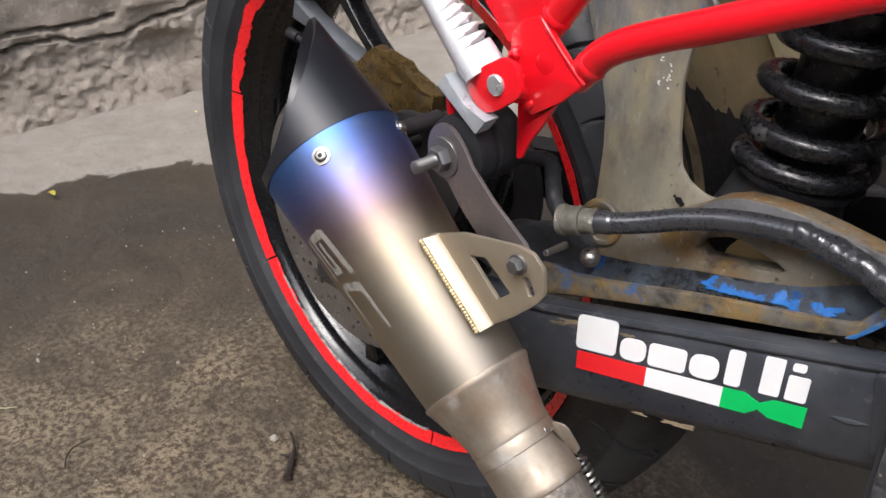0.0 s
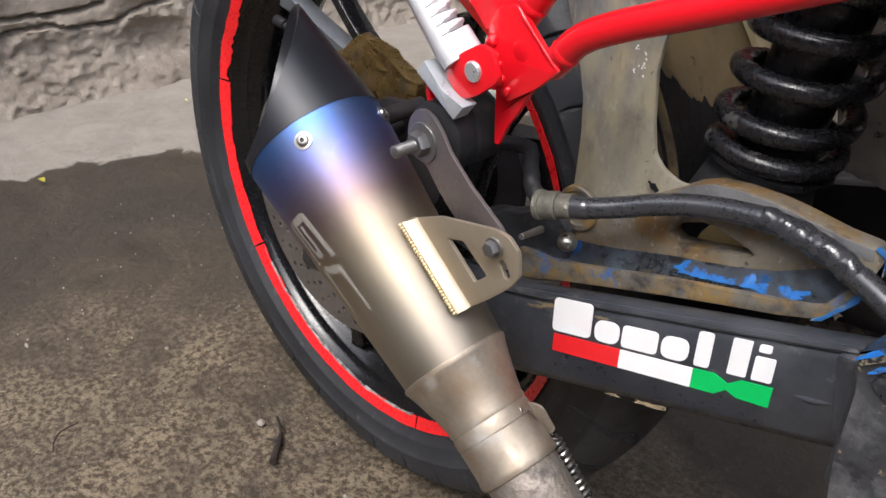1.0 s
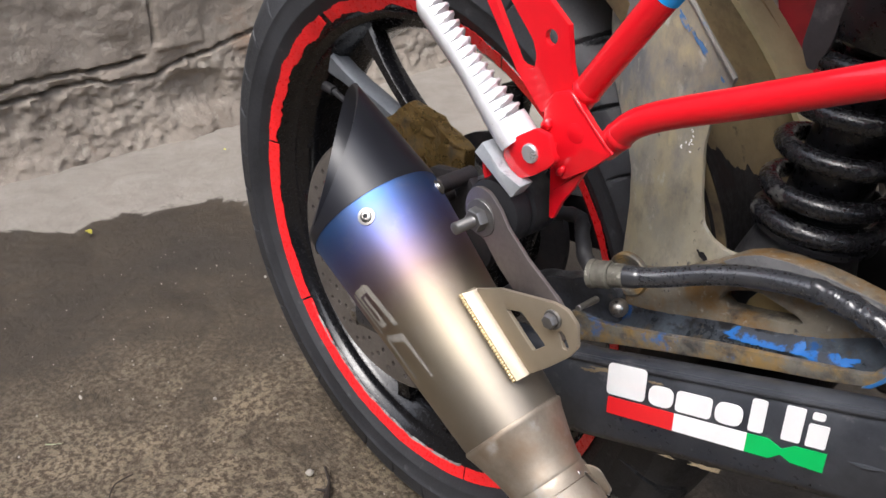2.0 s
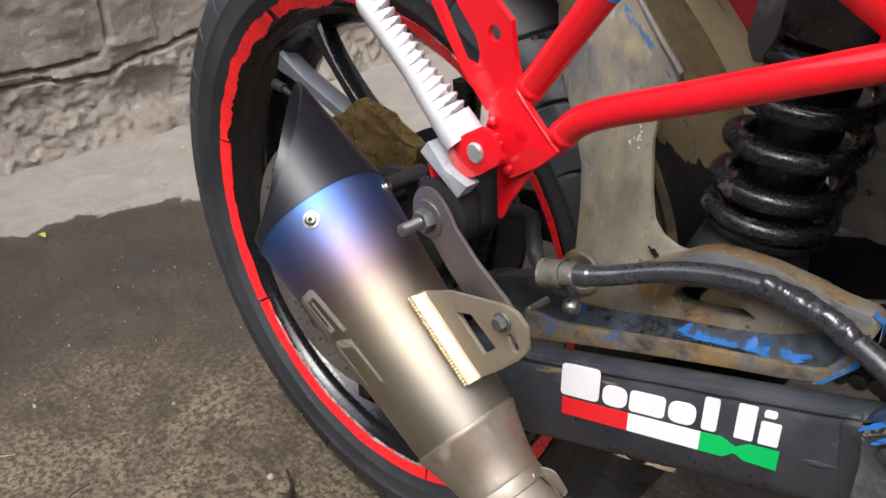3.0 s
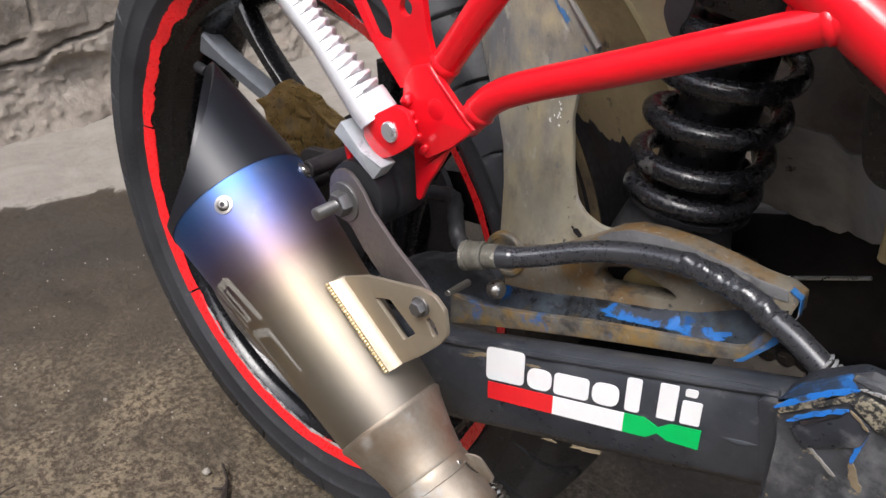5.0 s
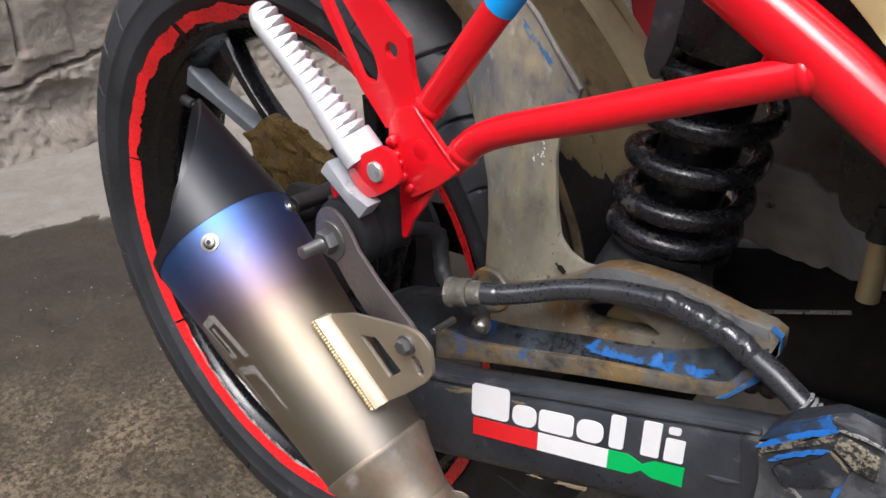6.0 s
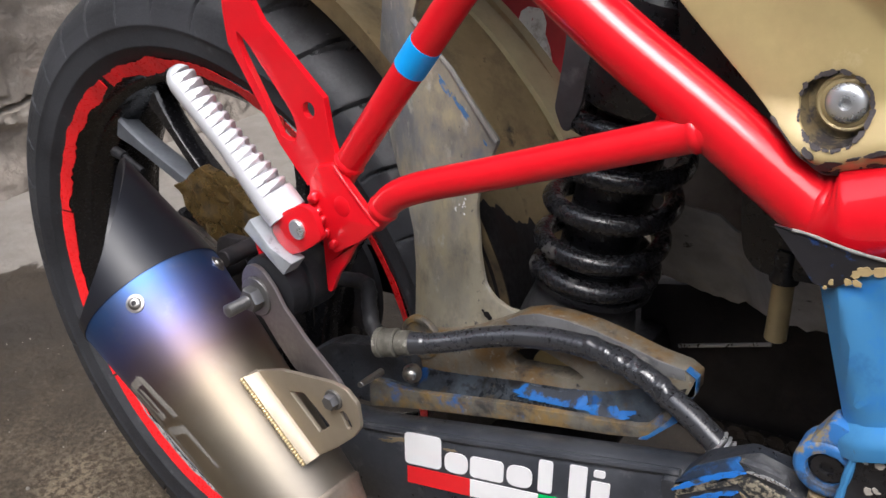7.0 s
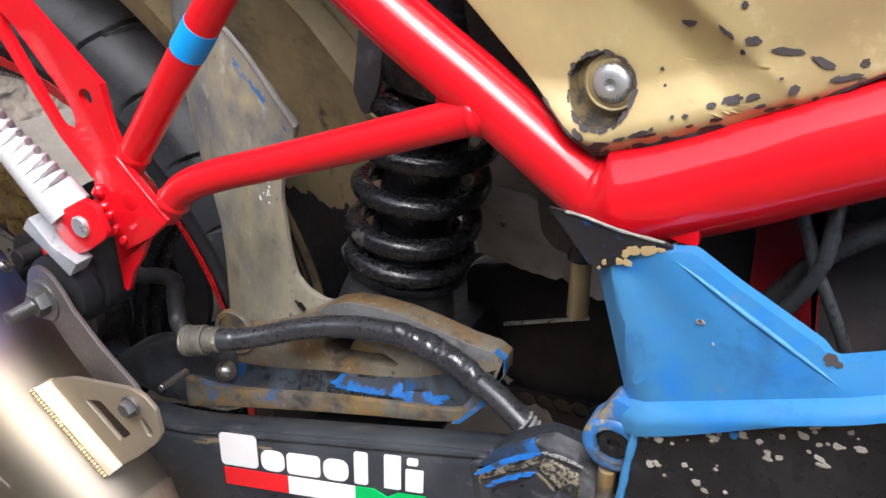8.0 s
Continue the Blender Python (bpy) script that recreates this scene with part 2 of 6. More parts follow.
SPOKE_GREY = surface("dusty_grey_spoke", (0.115, 0.125, 0.14), 0.5, 0.3, 0.0, 400, 0.2, 0.2, [((0.08, 0.083, 0.088), 60, 0.56, 0.68, 0.6, 0.1)])
CALIPER = surface("crinkled_gold_caliper", (0.135, 0.088, 0.032), 0.28, 0.7, 0.0, 90, 0.5, 0.4, [((0.04, 0.028, 0.016), 70, 0.5, 0.66, 0.6, 0.1)], bump_dist=0.003)
PIPE = surface("heat_stained_pipe", (0.36, 0.31, 0.25), 0.6, 0.9, 0.0, 260, 0.18, 0.12, [((0.29, 0.215, 0.15), 24, 0.46, 0.70, 0.55, 0.9), ((0.17, 0.135, 0.10), 16, 0.52, 0.72, 0.65, 0.6), ((0.38, 0.36, 0.33), 70, 0.58, 0.72, 0.75, 0.4)])
PIPE_ROUGH = surface("burnt_rough_pipe", (0.30, 0.26, 0.22), 0.55, 0.8, 0.0, 220, 0.3, 0.6, [((0.10, 0.085, 0.075), 70, 0.5, 0.62, 0.8, 0.3)], bump_dist=0.002)
HUG = surface("stained_khaki_paint", (0.330, 0.300, 0.225), 0.50, 0.05, 0.0, 420, 0.2, 0.18, [((0.175, 0.180, 0.19), 11, 0.42, 0.58, 0.5, 0.0), ((0.39, 0.33, 0.205), 20, 0.50, 0.66, 0.6, 0.0), ((0.10, 0.105, 0.12), 17, 0.52, 0.70, 0.5, 0.0), ((0.43, 0.405, 0.35), 90, 0.58, 0.70, 0.8, 0.0), ((0.05, 0.05, 0.055), 170, 0.655, 0.69, 0.6, 0.0), ((0.17, 0.16, 0.14), 60, 0.52, 0.72, 0.7, 0.0), ((0.05, 0.08, 0.16), 60, 0.66, 0.74, 0.6, 0.0)], stretch=(1.0, 1.0, 0.55))
BRACKET = surface("gold_tinted_plate", (0.41, 0.35, 0.265), 0.47, 0.75, 0.0, 120, 0.08, 0.04, rough_vary=0.06)
WELD = surface("weld_bead", (0.70, 0.56, 0.32), 0.3, 0.6, 0.0, 300, 0.2, 0.2)
WHITE = surface("white_vinyl", (0.82, 0.82, 0.82), 0.4, 0.0, 0.0, 300, 0.04, 0.03)
DECAL_RED = surface("red_vinyl", (0.72, 0.015, 0.02), 0.4, 0.0, 0.0, 300, 0.05, 0.03)
DECAL_GREEN = surface("green_vinyl", (0.0, 0.46, 0.10), 0.4, 0.0, 0.0, 300, 0.05, 0.03)
TAPE_BLUE = surface("light_blue_tape", (0.008, 0.33, 0.80), 0.45, 0.0, 0.0, 300, 0.05, 0.03)
ETCH = surface("etched_metal", (0.31, 0.285, 0.25), 0.7, 0.6, 0.0, 300, 0.1, 0.05)
FRAY = surface("frayed_tape_edge", (0.30, 0.285, 0.27), 0.8, 0.0, 0.0, 400, 0.3, 0.4, [((0.10, 0.08, 0.08), 160, 0.50, 0.60, 0.8, 0.0)])


def titanium(origin, axis):
    """Heat-blued titanium: the colour runs along the silencer's length."""
    m = surface("heat_blued_titanium", (0.6, 0.55, 0.47), 0.50, 1.0, 0.0, 60, 0.05, 0.0, rough_vary=0.03)
    nt = m.node_tree
    bsdf = nt.nodes["Principled BSDF"]
    tc = nt.nodes.new("ShaderNodeTexCoord")
    sub = nt.nodes.new("ShaderNodeVectorMath")
    sub.operation = "SUBTRACT"
    sub.inputs[1].default_value = origin
    nt.links.new(tc.outputs["Object"], sub.inputs[0])
    dot = nt.nodes.new("ShaderNodeVectorMath")
    dot.operation = "DOT_PRODUCT"
    dot.inputs[1].default_value = axis
    nt.links.new(sub.outputs[0], dot.inputs[0])
    wave = ramp_between(nt, noise_node(nt, tc.outputs["Object"], 30, 3), 0.3, 0.7, -0.004, 0.004)
    add = nt.nodes.new("ShaderNodeMath")
    nt.links.new(dot.outputs["Value"], add.inputs[0])
    nt.links.new(wave, add.inputs[1])
    ramp = nt.nodes.new("ShaderNodeValToRGB")
    nt.links.new(ramp_between(nt, add.outputs[0], -0.03, 0.15), ramp.inputs["Fac"])
    stops = [(0.0, (0.045, 0.165, 0.46)), (0.10, (0.080, 0.180, 0.45)), (0.20, (0.135, 0.160, 0.36)), (0.30, (0.180, 0.148, 0.225)), (0.39, (0.225, 0.165, 0.155)), (0.48, (0.300, 0.245, 0.182)), (0.64, (0.350, 0.302, 0.228)), (0.85, (0.332, 0.293, 0.236)), (1.0, (0.30, 0.262, 0.215))]
    els = ramp.color_ramp.elements
    while len(els) < len(stops):
        els.new(0.5)
    for e, (p, c) in zip(els, stops):
        e.position, e.color = p, (*c, 1)
    stain = ramp_between(nt, noise_node(nt, tc.outputs["Object"], 14, 7, 0.62), 0.50, 0.74, 0.0, 0.45)
    smear = ramp_between(nt, noise_node(nt, tc.outputs["Object"], 48, 8, 0.7), 0.56, 0.76, 0.0, 0.22)
    col = mixed(nt, smear, mixed(nt, stain, ramp.outputs["Color"], (0.21, 0.18, 0.15)), (0.34, 0.33, 0.31))
    nt.links.new(col, bsdf.inputs["Base Color"])
    return m


def ground_material():
    """Rough concrete, wet and dark with a dry pale strip along the wall."""
    m = bpy.data.materials.new("wet_concrete")
    m.use_nodes = True
    nt = m.node_tree
    bsdf = nt.nodes["Principled BSDF"]
    co = nt.nodes.new("ShaderNodeTexCoord").outputs["Object"]
    xyz = nt.nodes.new("ShaderNodeSeparateXYZ")
    nt.links.new(co, xyz.inputs[0])
    edge = nt.nodes.new("ShaderNodeMath")
    edge.operation = "MULTIPLY_ADD"
    nt.links.new(noise_node(nt, co, 5.0, 8.0, 0.62, 0.4), edge.inputs[0])
    edge.inputs[1].default_value = 0.34
    nt.links.new(xyz.outputs["X"], edge.inputs[2])
    slope = nt.nodes.new("ShaderNodeMath")
    slope.operation = "MULTIPLY_ADD"
    nt.links.new(xyz.outputs["Y"], slope.inputs[0])
    slope.inputs[1].default_value = -0.42
    nt.links.new(edge.outputs[0], slope.inputs[2])
    wet = ramp_between(nt, slope.outputs[0], -0.752, -0.735)
    mid, fine, tiny = noise_node(nt, co, 14, 8, 0.7, 0.6), noise_node(nt, co, 140, 6, 0.7), noise_node(nt, co, 430, 4, 0.7)
    broad = noise_node(nt, co, 3.5, 5, 0.6)
    wet_col = mixed(nt, ramp_between(nt, mid, 0.32, 0.68), (0.034, 0.027, 0.020), (0.085, 0.067, 0.048))
    wet_col = mixed(nt, ramp_between(nt, broad, 0.4, 0.65), wet_col, (0.044, 0.037, 0.030))
    worn = nt.nodes.new("ShaderNodeMath")
    worn.operation = "MULTIPLY_ADD"
    nt.links.new(noise_node(nt, co, 4.0, 6.0, 0.65), worn.inputs[0])
    worn.inputs[1].default_value = 0.55
    nt.links.new(xyz.outputs["X"], worn.inputs[2])
    # grit fades out past the bike: the shade there is put into the colour
    beside = nt.nodes.new("ShaderNodeMath")
    beside.operation = "MULTIPLY"
    nt.links.new(ramp_between(nt, worn.outputs[0], -0.28, 0.02), beside.inputs[0])
    strip = nt.nodes.new("ShaderNodeMath")
    strip.operation = "MULTIPLY_ADD"
    nt.links.new(noise_node(nt, co, 2.2, 7.0, 0.65, 0.5), strip.inputs[0])
    strip.inputs[1].default_value = 0.9
    nt.links.new(xyz.outputs["Y"], strip.inputs[2])
    nt.links.new(ramp_between(nt, strip.outputs[0], 0.66, 0.34), beside.inputs[1])
    patchy = nt.nodes.new("ShaderNodeMath")
    patchy.operation = "MULTIPLY"
    nt.links.new(beside.outputs[0], patchy.inputs[0])
    nt.links.new(ramp_between(nt, noise_node(nt, co, 8.0, 7.0, 0.7, 0.5), 0.36, 0.58, 0.15, 1.0), patchy.inputs[1])
    gritty = patchy.outputs[0]
    grain = mixed(nt, ramp_between(nt, fine, 0.43, 0.61), (0.080, 0.058, 0.038), (0.37, 0.30, 0.205))
    grain = mixed(nt, ramp_between(nt, tiny, 0.60, 0.66), grain, (0.40, 0.34, 0.26))
    wet_col = mixed(nt, gritty, wet_col, grain)
    wet_col = mixed(nt, ramp_between(nt, fine, 0.58, 0.74), wet_col, (0.115, 0.094, 0.070))
    wet_col = mixed(nt, ramp_between(nt, noise_node(nt, co, 38, 6, 0.7, 0.8), 0.58, 0.76), wet_col, (0.036, 0.027, 0.019))
    wet_col = mixed(nt, ramp_between(nt, tiny, 0.70, 0.74), wet_col, (0.42, 0.39, 0.34))
    wet_col = mixed(nt, ramp_between(nt, tiny, 0.36, 0.30), wet_col, (0.03, 0.025, 0.02))
    dry_col = mixed(nt, ramp_between(nt, mid, 0.3, 0.7), (0.22, 0.197, 0.171), (0.305, 0.275, 0.24))
    dry_col = mixed(nt, ramp_between(nt, fine, 0.62, 0.75), dry_col, (0.17, 0.15, 0.125))
    nt.links.new(mixed(nt, wet, dry_col, wet_col), bsdf.inputs["Base Color"])
    bsdf.inputs["Specular IOR Level"].default_value = 0.25
    rgh = nt.nodes.new("ShaderNodeMix")
    nt.links.new(wet, rgh.inputs["Factor"])
    rgh.inputs["A"].default_value = 0.9
    nt.links.new(ramp_between(nt, mid, 0.3, 0.7, 0.5, 0.85), rgh.inputs["B"])
    nt.links.new(rgh.outputs["Result"], bsdf.inputs["Roughness"])
    b = nt.nodes.new("ShaderNodeBump")
    b.inputs["Strength"].default_value, b.inputs["Distance"].default_value = 1.0, 0.007
    rough_h = nt.nodes.new("ShaderNodeMath")
    rough_h.operation = "MULTIPLY_ADD"
    nt.links.new(fine, rough_h.inputs[0])
    nt.links.new(gritty, rough_h.inputs[1])
    nt.links.new(noise_node(nt, co, 30, 10, 0.75, 1.2), rough_h.inputs[2])
    nt.links.new(rough_h.outputs[0], b.inputs["Height"])
    nt.links.new(b.outputs["Normal"], bsdf.inputs["Normal"])
    return m


GROUND = ground_material()
WALL = surface("old_cement_plaster", (0.225, 0.192, 0.157), 0.92, 0.0, 0.0, 120, 0.18, 0.6, [((0.16, 0.132, 0.105), 9, 0.48, 0.68, 0.95, 0.0), ((0.31, 0.28, 0.235), 30, 0.55, 0.7, 0.9, 0.0), ((0.21, 0.125, 0.075), 5, 0.62, 0.74, 0.9, 0.0)], bump_dist=0.006)
PLAIN_WALL = surface("grey_plaster", (0.24, 0.225, 0.205), 0.9, 0.0, 0.0, 40, 0.2, 0.3, [((0.18, 0.165, 0.145), 3, 0.5, 0.7, 0.9, 0.0)])
LEAF = surface("yellow_leaf", (0.62, 0.58, 0.10), 0.6, 0.0, 0.0, 300, 0.2, 0.2)
TWIG = surface("dark_twig", (0.024, 0.016, 0.012), 0.7, 0.0, 0.0, 300, 0.3, 0.4)
PEBBLE = surface("pale_grit", (0.36, 0.33, 0.285), 0.9, 0.0, 0.0, 300, 0.3, 0.4)
BRASS = surface("dull_brass_tube", (0.42, 0.33, 0.17), 0.38, 0.35, 0.0, 200, 0.2, 0.08)
CHIPPED = surface("black_cover_chipped", (0.012, 0.012, 0.014), 0.3, 0.0, 0.1, 200, 0.3, 0.1, [((0.04, 0.04, 0.042), 40, 0.5, 0.8, 0.6, 0.0)])
PAD_WORN = surface("worn_dark_casting", (0.046, 0.048, 0.054), 0.42, 0.1, 0.0, 300, 0.4, 0.35, [((0.14, 0.142, 0.145), 50, 0.48, 0.68, 0.55, 0.0), ((0.24, 0.20, 0.13), 150, 0.60, 0.66, 0.8, 0.0), ((0.02, 0.02, 0.022), 90, 0.60, 0.68, 0.5, 0.0)])
PAD_BLUE = surface("worn_dark_blue_top", (0.022, 0.035, 0.06), 0.45, 0.0, 0.0, 300, 0.4, 0.3, [((0.02, 0.11, 0.32), 60, 0.54, 0.66, 0.45, 0.0), ((0.15, 0.15, 0.14), 110, 0.62, 0.7, 0.7, 0.0)])
BRACE = surface("worn_gold_casting", (0.19, 0.168, 0.13), 0.5, 0.1, 0.0, 320, 0.25, 0.4, [((0.24, 0.24, 0.24), 26, 0.54, 0.68, 0.6, 0.0), ((0.20, 0.115, 0.038), 34, 0.46, 0.62, 0.65, 0.1), ((0.035, 0.032, 0.033), 44, 0.54, 0.66, 0.4, 0.0), ((0.34, 0.32, 0.28), 150, 0.60, 0.70, 0.8, 0.0), ((0.03, 0.029, 0.03), 210, 0.63, 0.70, 0.5, 0.0)])
BRACE_SHELF = surface("greasy_dark_shelf", (0.040, 0.045, 0.053), 0.24, 0.1, 0.1, 320, 0.4, 0.3, [((0.11, 0.135, 0.165), 24, 0.48, 0.62, 0.5, 0.0), ((0.02, 0.115, 0.36), 40, 0.58, 0.62, 0.4, 0.0), ((0.022, 0.022, 0.023), 60, 0.52, 0.62, 0.35, 0.0), ((0.22, 0.21, 0.19), 140, 0.62, 0.70, 0.7, 0.0), ((0.12, 0.085, 0.04), 52, 0.60, 0.70, 0.6, 0.0)])
SCRAPED = surface("scraped_edge_paint", (0.24, 0.23, 0.21), 0.55, 0.1, 0.0, 300, 0.2, 0.2, [((0.05, 0.17, 0.42), 60, 0.60, 0.70, 0.5, 0.0)])
TIP_BLUE = surface("rubbed_tip_blue", (0.026, 0.13, 0.34), 0.42, 0.0, 0.1, 300, 0.2, 0.2, [((0.27, 0.25, 0.21), 85, 0.50, 0.60, 0.65, 0.0), ((0.05, 0.06, 0.08), 110, 0.56, 0.66, 0.6, 0.0)])
BOSS = surface("greasy_grey_casting", (0.040, 0.043, 0.050), 0.34, 0.1, 0.0, 300, 0.4, 0.5, [((0.016, 0.016, 0.018), 30, 0.46, 0.62, 0.35, 0.0), ((0.075, 0.085, 0.10), 44, 0.56, 0.72, 0.5, 0.0), ((0.15, 0.125, 0.09), 70, 0.62, 0.72, 0.85, 0.0)])
RIM_EDGE = surface("bare_tan_edge", (0.155, 0.143, 0.12), 0.48, 0.2, 0.0, 300, 0.3, 0.4, [((0.24, 0.155, 0.055), 80, 0.42, 0.60, 0.6, 0.1), ((0.035, 0.033, 0.033), 70, 0.48, 0.66, 0.5, 0.0), ((0.03, 0.11, 0.30), 44, 0.58, 0.66, 0.5, 0.0), ((0.34, 0.32, 0.28), 170, 0.62, 0.72, 0.6, 0.1)])
CHIP = surface("bare_dark_undercoat", (0.060, 0.050, 0.050), 0.7, 0.0, 0.0, 300, 0.3, 0.2)
SPECKLED = surface("gold_speckled_black", (0.03, 0.03, 0.03), 0.6, 0.1, 0.0, 300, 0.4, 0.5, [((0.30, 0.265, 0.19), 420, 0.46, 0.56, 0.8, 0.1)], bump_dist=0.002)
MUD = surface("dried_tan_mud", (0.20, 0.155, 0.095), 0.95, 0.0, 0.0, 300, 0.3, 0.4)
EDGE_BLUE = surface("scraped_blue_edge", (0.013, 0.115, 0.37), 0.42, 0.0, 0.1, 300, 0.15, 0.15, [((0.03, 0.035, 0.045), 58, 0.48, 0.54, 0.5, 0.0), ((0.2, 0.2, 0.2), 150, 0.62, 0.68, 0.6, 0.0)])

# ---- ground and walls ----
bm = bmesh.new()
R_OUT = 400.0
ring_r = [0.0, 0.5, 1, 2, 4, 8, 20, 60, R_OUT]
cols = [-R_OUT, -60, -20, -8, -4, -2.4] + [-2.0 + 0.04 * i for i in range(76)] + [1.2, 2, 4, 8, 20, 60, R_OUT]
rows_y = [-R_OUT, -60, -20, -8, -4, -2, -1] + [-0.7 + 0.04 * i for i in range(48)] + [1.6, 2.4, 4, 8, 20, 60, R_OUT]
grid = []
for gx in cols:
    line = []
    for gy in rows_y:
        h = 0.0
        if abs(gx) < 1.9 and abs(gy) < 1.9:
            away = min(1.0, max(0.0, (math.hypot(gx, gy) - 0.06) / 0.3))
            h = away * (0.006 * noise.noise(Vector((gx * 3, gy * 3, 0))) + 0.003 * noise.noise(Vector((gx * 11, gy * 11, 4)))) - 0.001
        line.append(bm.verts.new((gx, gy, h)))
    grid.append(line)
for a, b in zip(grid, grid[1:]):
    for i in range(len(a) - 1):
        bm.faces.new((a[i], b[i], b[i + 1], a[i + 1]))
tagged(part("ground", bm, GROUND), "rough concrete ground, dark and wet with a pale dry strip by the wall", "ground", kind="structure")


WALL_CRACKS = (((-0.6, 0.20), (-0.2, 0.165), (0.05, 0.178), (0.147, 0.175), (0.191, 0.172), (0.232, 0.173), (0.28, 0.178)), ((-0.3, 0.13), (0.142, 0.153), (0.206, 0.140), (0.253, 0.138), (0.295, 0.135), (0.33, 0.151), (0.365, 0.162), (0.417, 0.161), (0.467, 0.173), (0.60, 0.20), (0.9, 0.19)))


def rough_wall(x0, tilt, y_range, z_range):
    """A crumbling masonry face, stepped back in uneven courses, with thickness behind."""
    bm = bmesh.new()
    ys = [y_range[0]] + [-0.9 + 0.0060 * i for i in range(375)] + [1.6, 1.9, y_range[1]]
    zs = [-0.03 + 0.0045 * i for i in range(125)] + [0.6, 0.8, 1.2, 1.7, z_range[1]]
    front = []
    for y in ys:
        line = []
        for z in zs:
            p = Vector((0.0, y * 4.2, z * 6.5))
            big = noise.fractal(p, 1.0, 2.0, 4)
            crack = 0.0
            for k, pts in enumerate(WALL_CRACKS):
                if not pts[0][0] < y < pts[-1][0]:
                    continue
                for (ya, za), (yb, zb) in zip(pts, pts[1:]):
                    if ya <= y <= yb:
                        near = abs(z - za - (zb - za) * (y - ya) / (yb - ya) - 0.006 * noise.noise(Vector((y * 30, k * 3.1, 0)))) / 0.0062
                        if near < 1:
                            crack = max(crack, (1 - near) ** 0.5)
            hollow = max(0.0, 1 - ((y - 0.37) / 0.10) ** 2 - ((z - 0.080) / 0.055) ** 2) + 0.6 * max(0.0, noise.noise(Vector((y * 3.1 + 4, 7.0, z * 4.5))))
            rubble = 1.0 if z < 0.16 + 0.05 * noise.noise(Vector((y * 6, 3, 0))) else 0.25
            groove = max(0.0, 1 - abs(y - 0.303 - 0.004 * noise.noise(Vector((1, 5, z * 12)))) / 0.007) if z > 0.20 else 0.0
            board = 0.006 if 0.303 < y < 0.42 and z > 0.19 else 0.0
            out = 0.014 * big + board - 0.016 * groove - 0.020 * crack - 0.030 * hollow + 0.009 * rubble * noise.noise(Vector((y * 24, 1, z * 30))) + 0.007 * rubble * noise.fractal(Vector((y * 60, 2, z * 66)), 0.7, 2.1, 4)
            foot = 0.05 * max(0.0, 1 - z / 0.11) ** 1.6
            line.append(bm.verts.new((x0 + tilt * y + out + foot, y, z)))
        front.append(line)
    for a, b in zip(front, front[1:]):
        for i in range(len(a) - 1):
            bm.faces.new((a[i], b[i], b[i + 1], a[i + 1]))
    back = [[bm.verts.new((x0 - 0.35, ys[k], z)) for z in (zs[0], zs[-1])] for k in (0, -1)]
    bm.faces.new((front[0][-1], front[0][0], back[0][0], back[0][1]))
    bm.faces.new((front[-1][0], front[-1][-1], back[1][1], back[1][0]))
    bm.faces.new((back[0][0], back[1][0], back[1][1], back[0][1]))
    top = [l[-1] for l in front]
    bm.faces.new(top + [back[1][1], back[0][1]])
    return part("wall_rear", bm, WALL, smooth=60)


tagged(rough_wall(-1.25, 0.0, (-7.1, 3.4), (0, 2.3)), "crumbling grey-brown cracked plaster wall", "wall", kind="structure")
# unseen walls, added to cut low sky light and its reflections
for nm, size, at in (("wall_side", (9.4, 0.2, 2.6), (3.1, 1.62, 1.3)), ("wall_front", (0.2, 10.6, 2.4), (7.8, -1.9, 1.2)), ("wall_behind", (9.0, 0.2, 3.4), (3.2, -3.8, 1.7))):
    bm = bmesh.new()
    block(bm, size, Matrix.Translation(at), 0.01)
    tagged(part(nm, bm, PLAIN_WALL), "unseen plain grey wall, added to limit the sky light", "wall", kind="structure")

# ---- motorcycle ----
bike = tagged(new("motorcycle"), "red trellis-frame motorcycle with a heat-blued silencer, standing on wet concrete", "motorcycle")
AX = Vector((0.0, 0.005, 0.303))
YAX = Vector((0, 1, 0))


def ring_point(r, ang, y):
    a = radians(ang)
    return Vector((AX.x + r * math.cos(a), AX.y + y, AX.z + r * math.sin(a)))


# rear wheel: rim, hub, spokes, tape, tyre, disc
bm = bmesh.new()
half = [(-0.0535, 0.2290), (-0.0545, 0.2280), (-0.0540, 0.2260), (-0.0485, 0.2180), (-0.0440, 0.2165), (-0.0400, 0.2130), (-0.0380, 0.2085), (-0.0330, 0.2060), (-0.0280, 0.2000), (-0.016, 0.1960), (0.0, 0.195)]
prof = half + [(-s, r) for s, r in reversed(half[:-1])]
prof = prof + [(0.047, 0.222), (0.03, 0.208), (-0.03, 0.208), (-0.047, 0.222)]
lathe(bm, AX, YAX, prof, 160, closed=True)
wheel = part("rear_wheel", bm, RIM_BLACK, bike, "gloss black cast rim")
bm = bmesh.new()
lathe(bm, AX, YAX, [(-0.058, 1e-5), (-0.058, 0.026), (-0.052, 0.038), (-0.042, 0.052), (0.035, 0.060), (0.055, 0.058), (0.055, 1e-5)], 48)
part("hub", bm, RIM_BLACK, wheel)


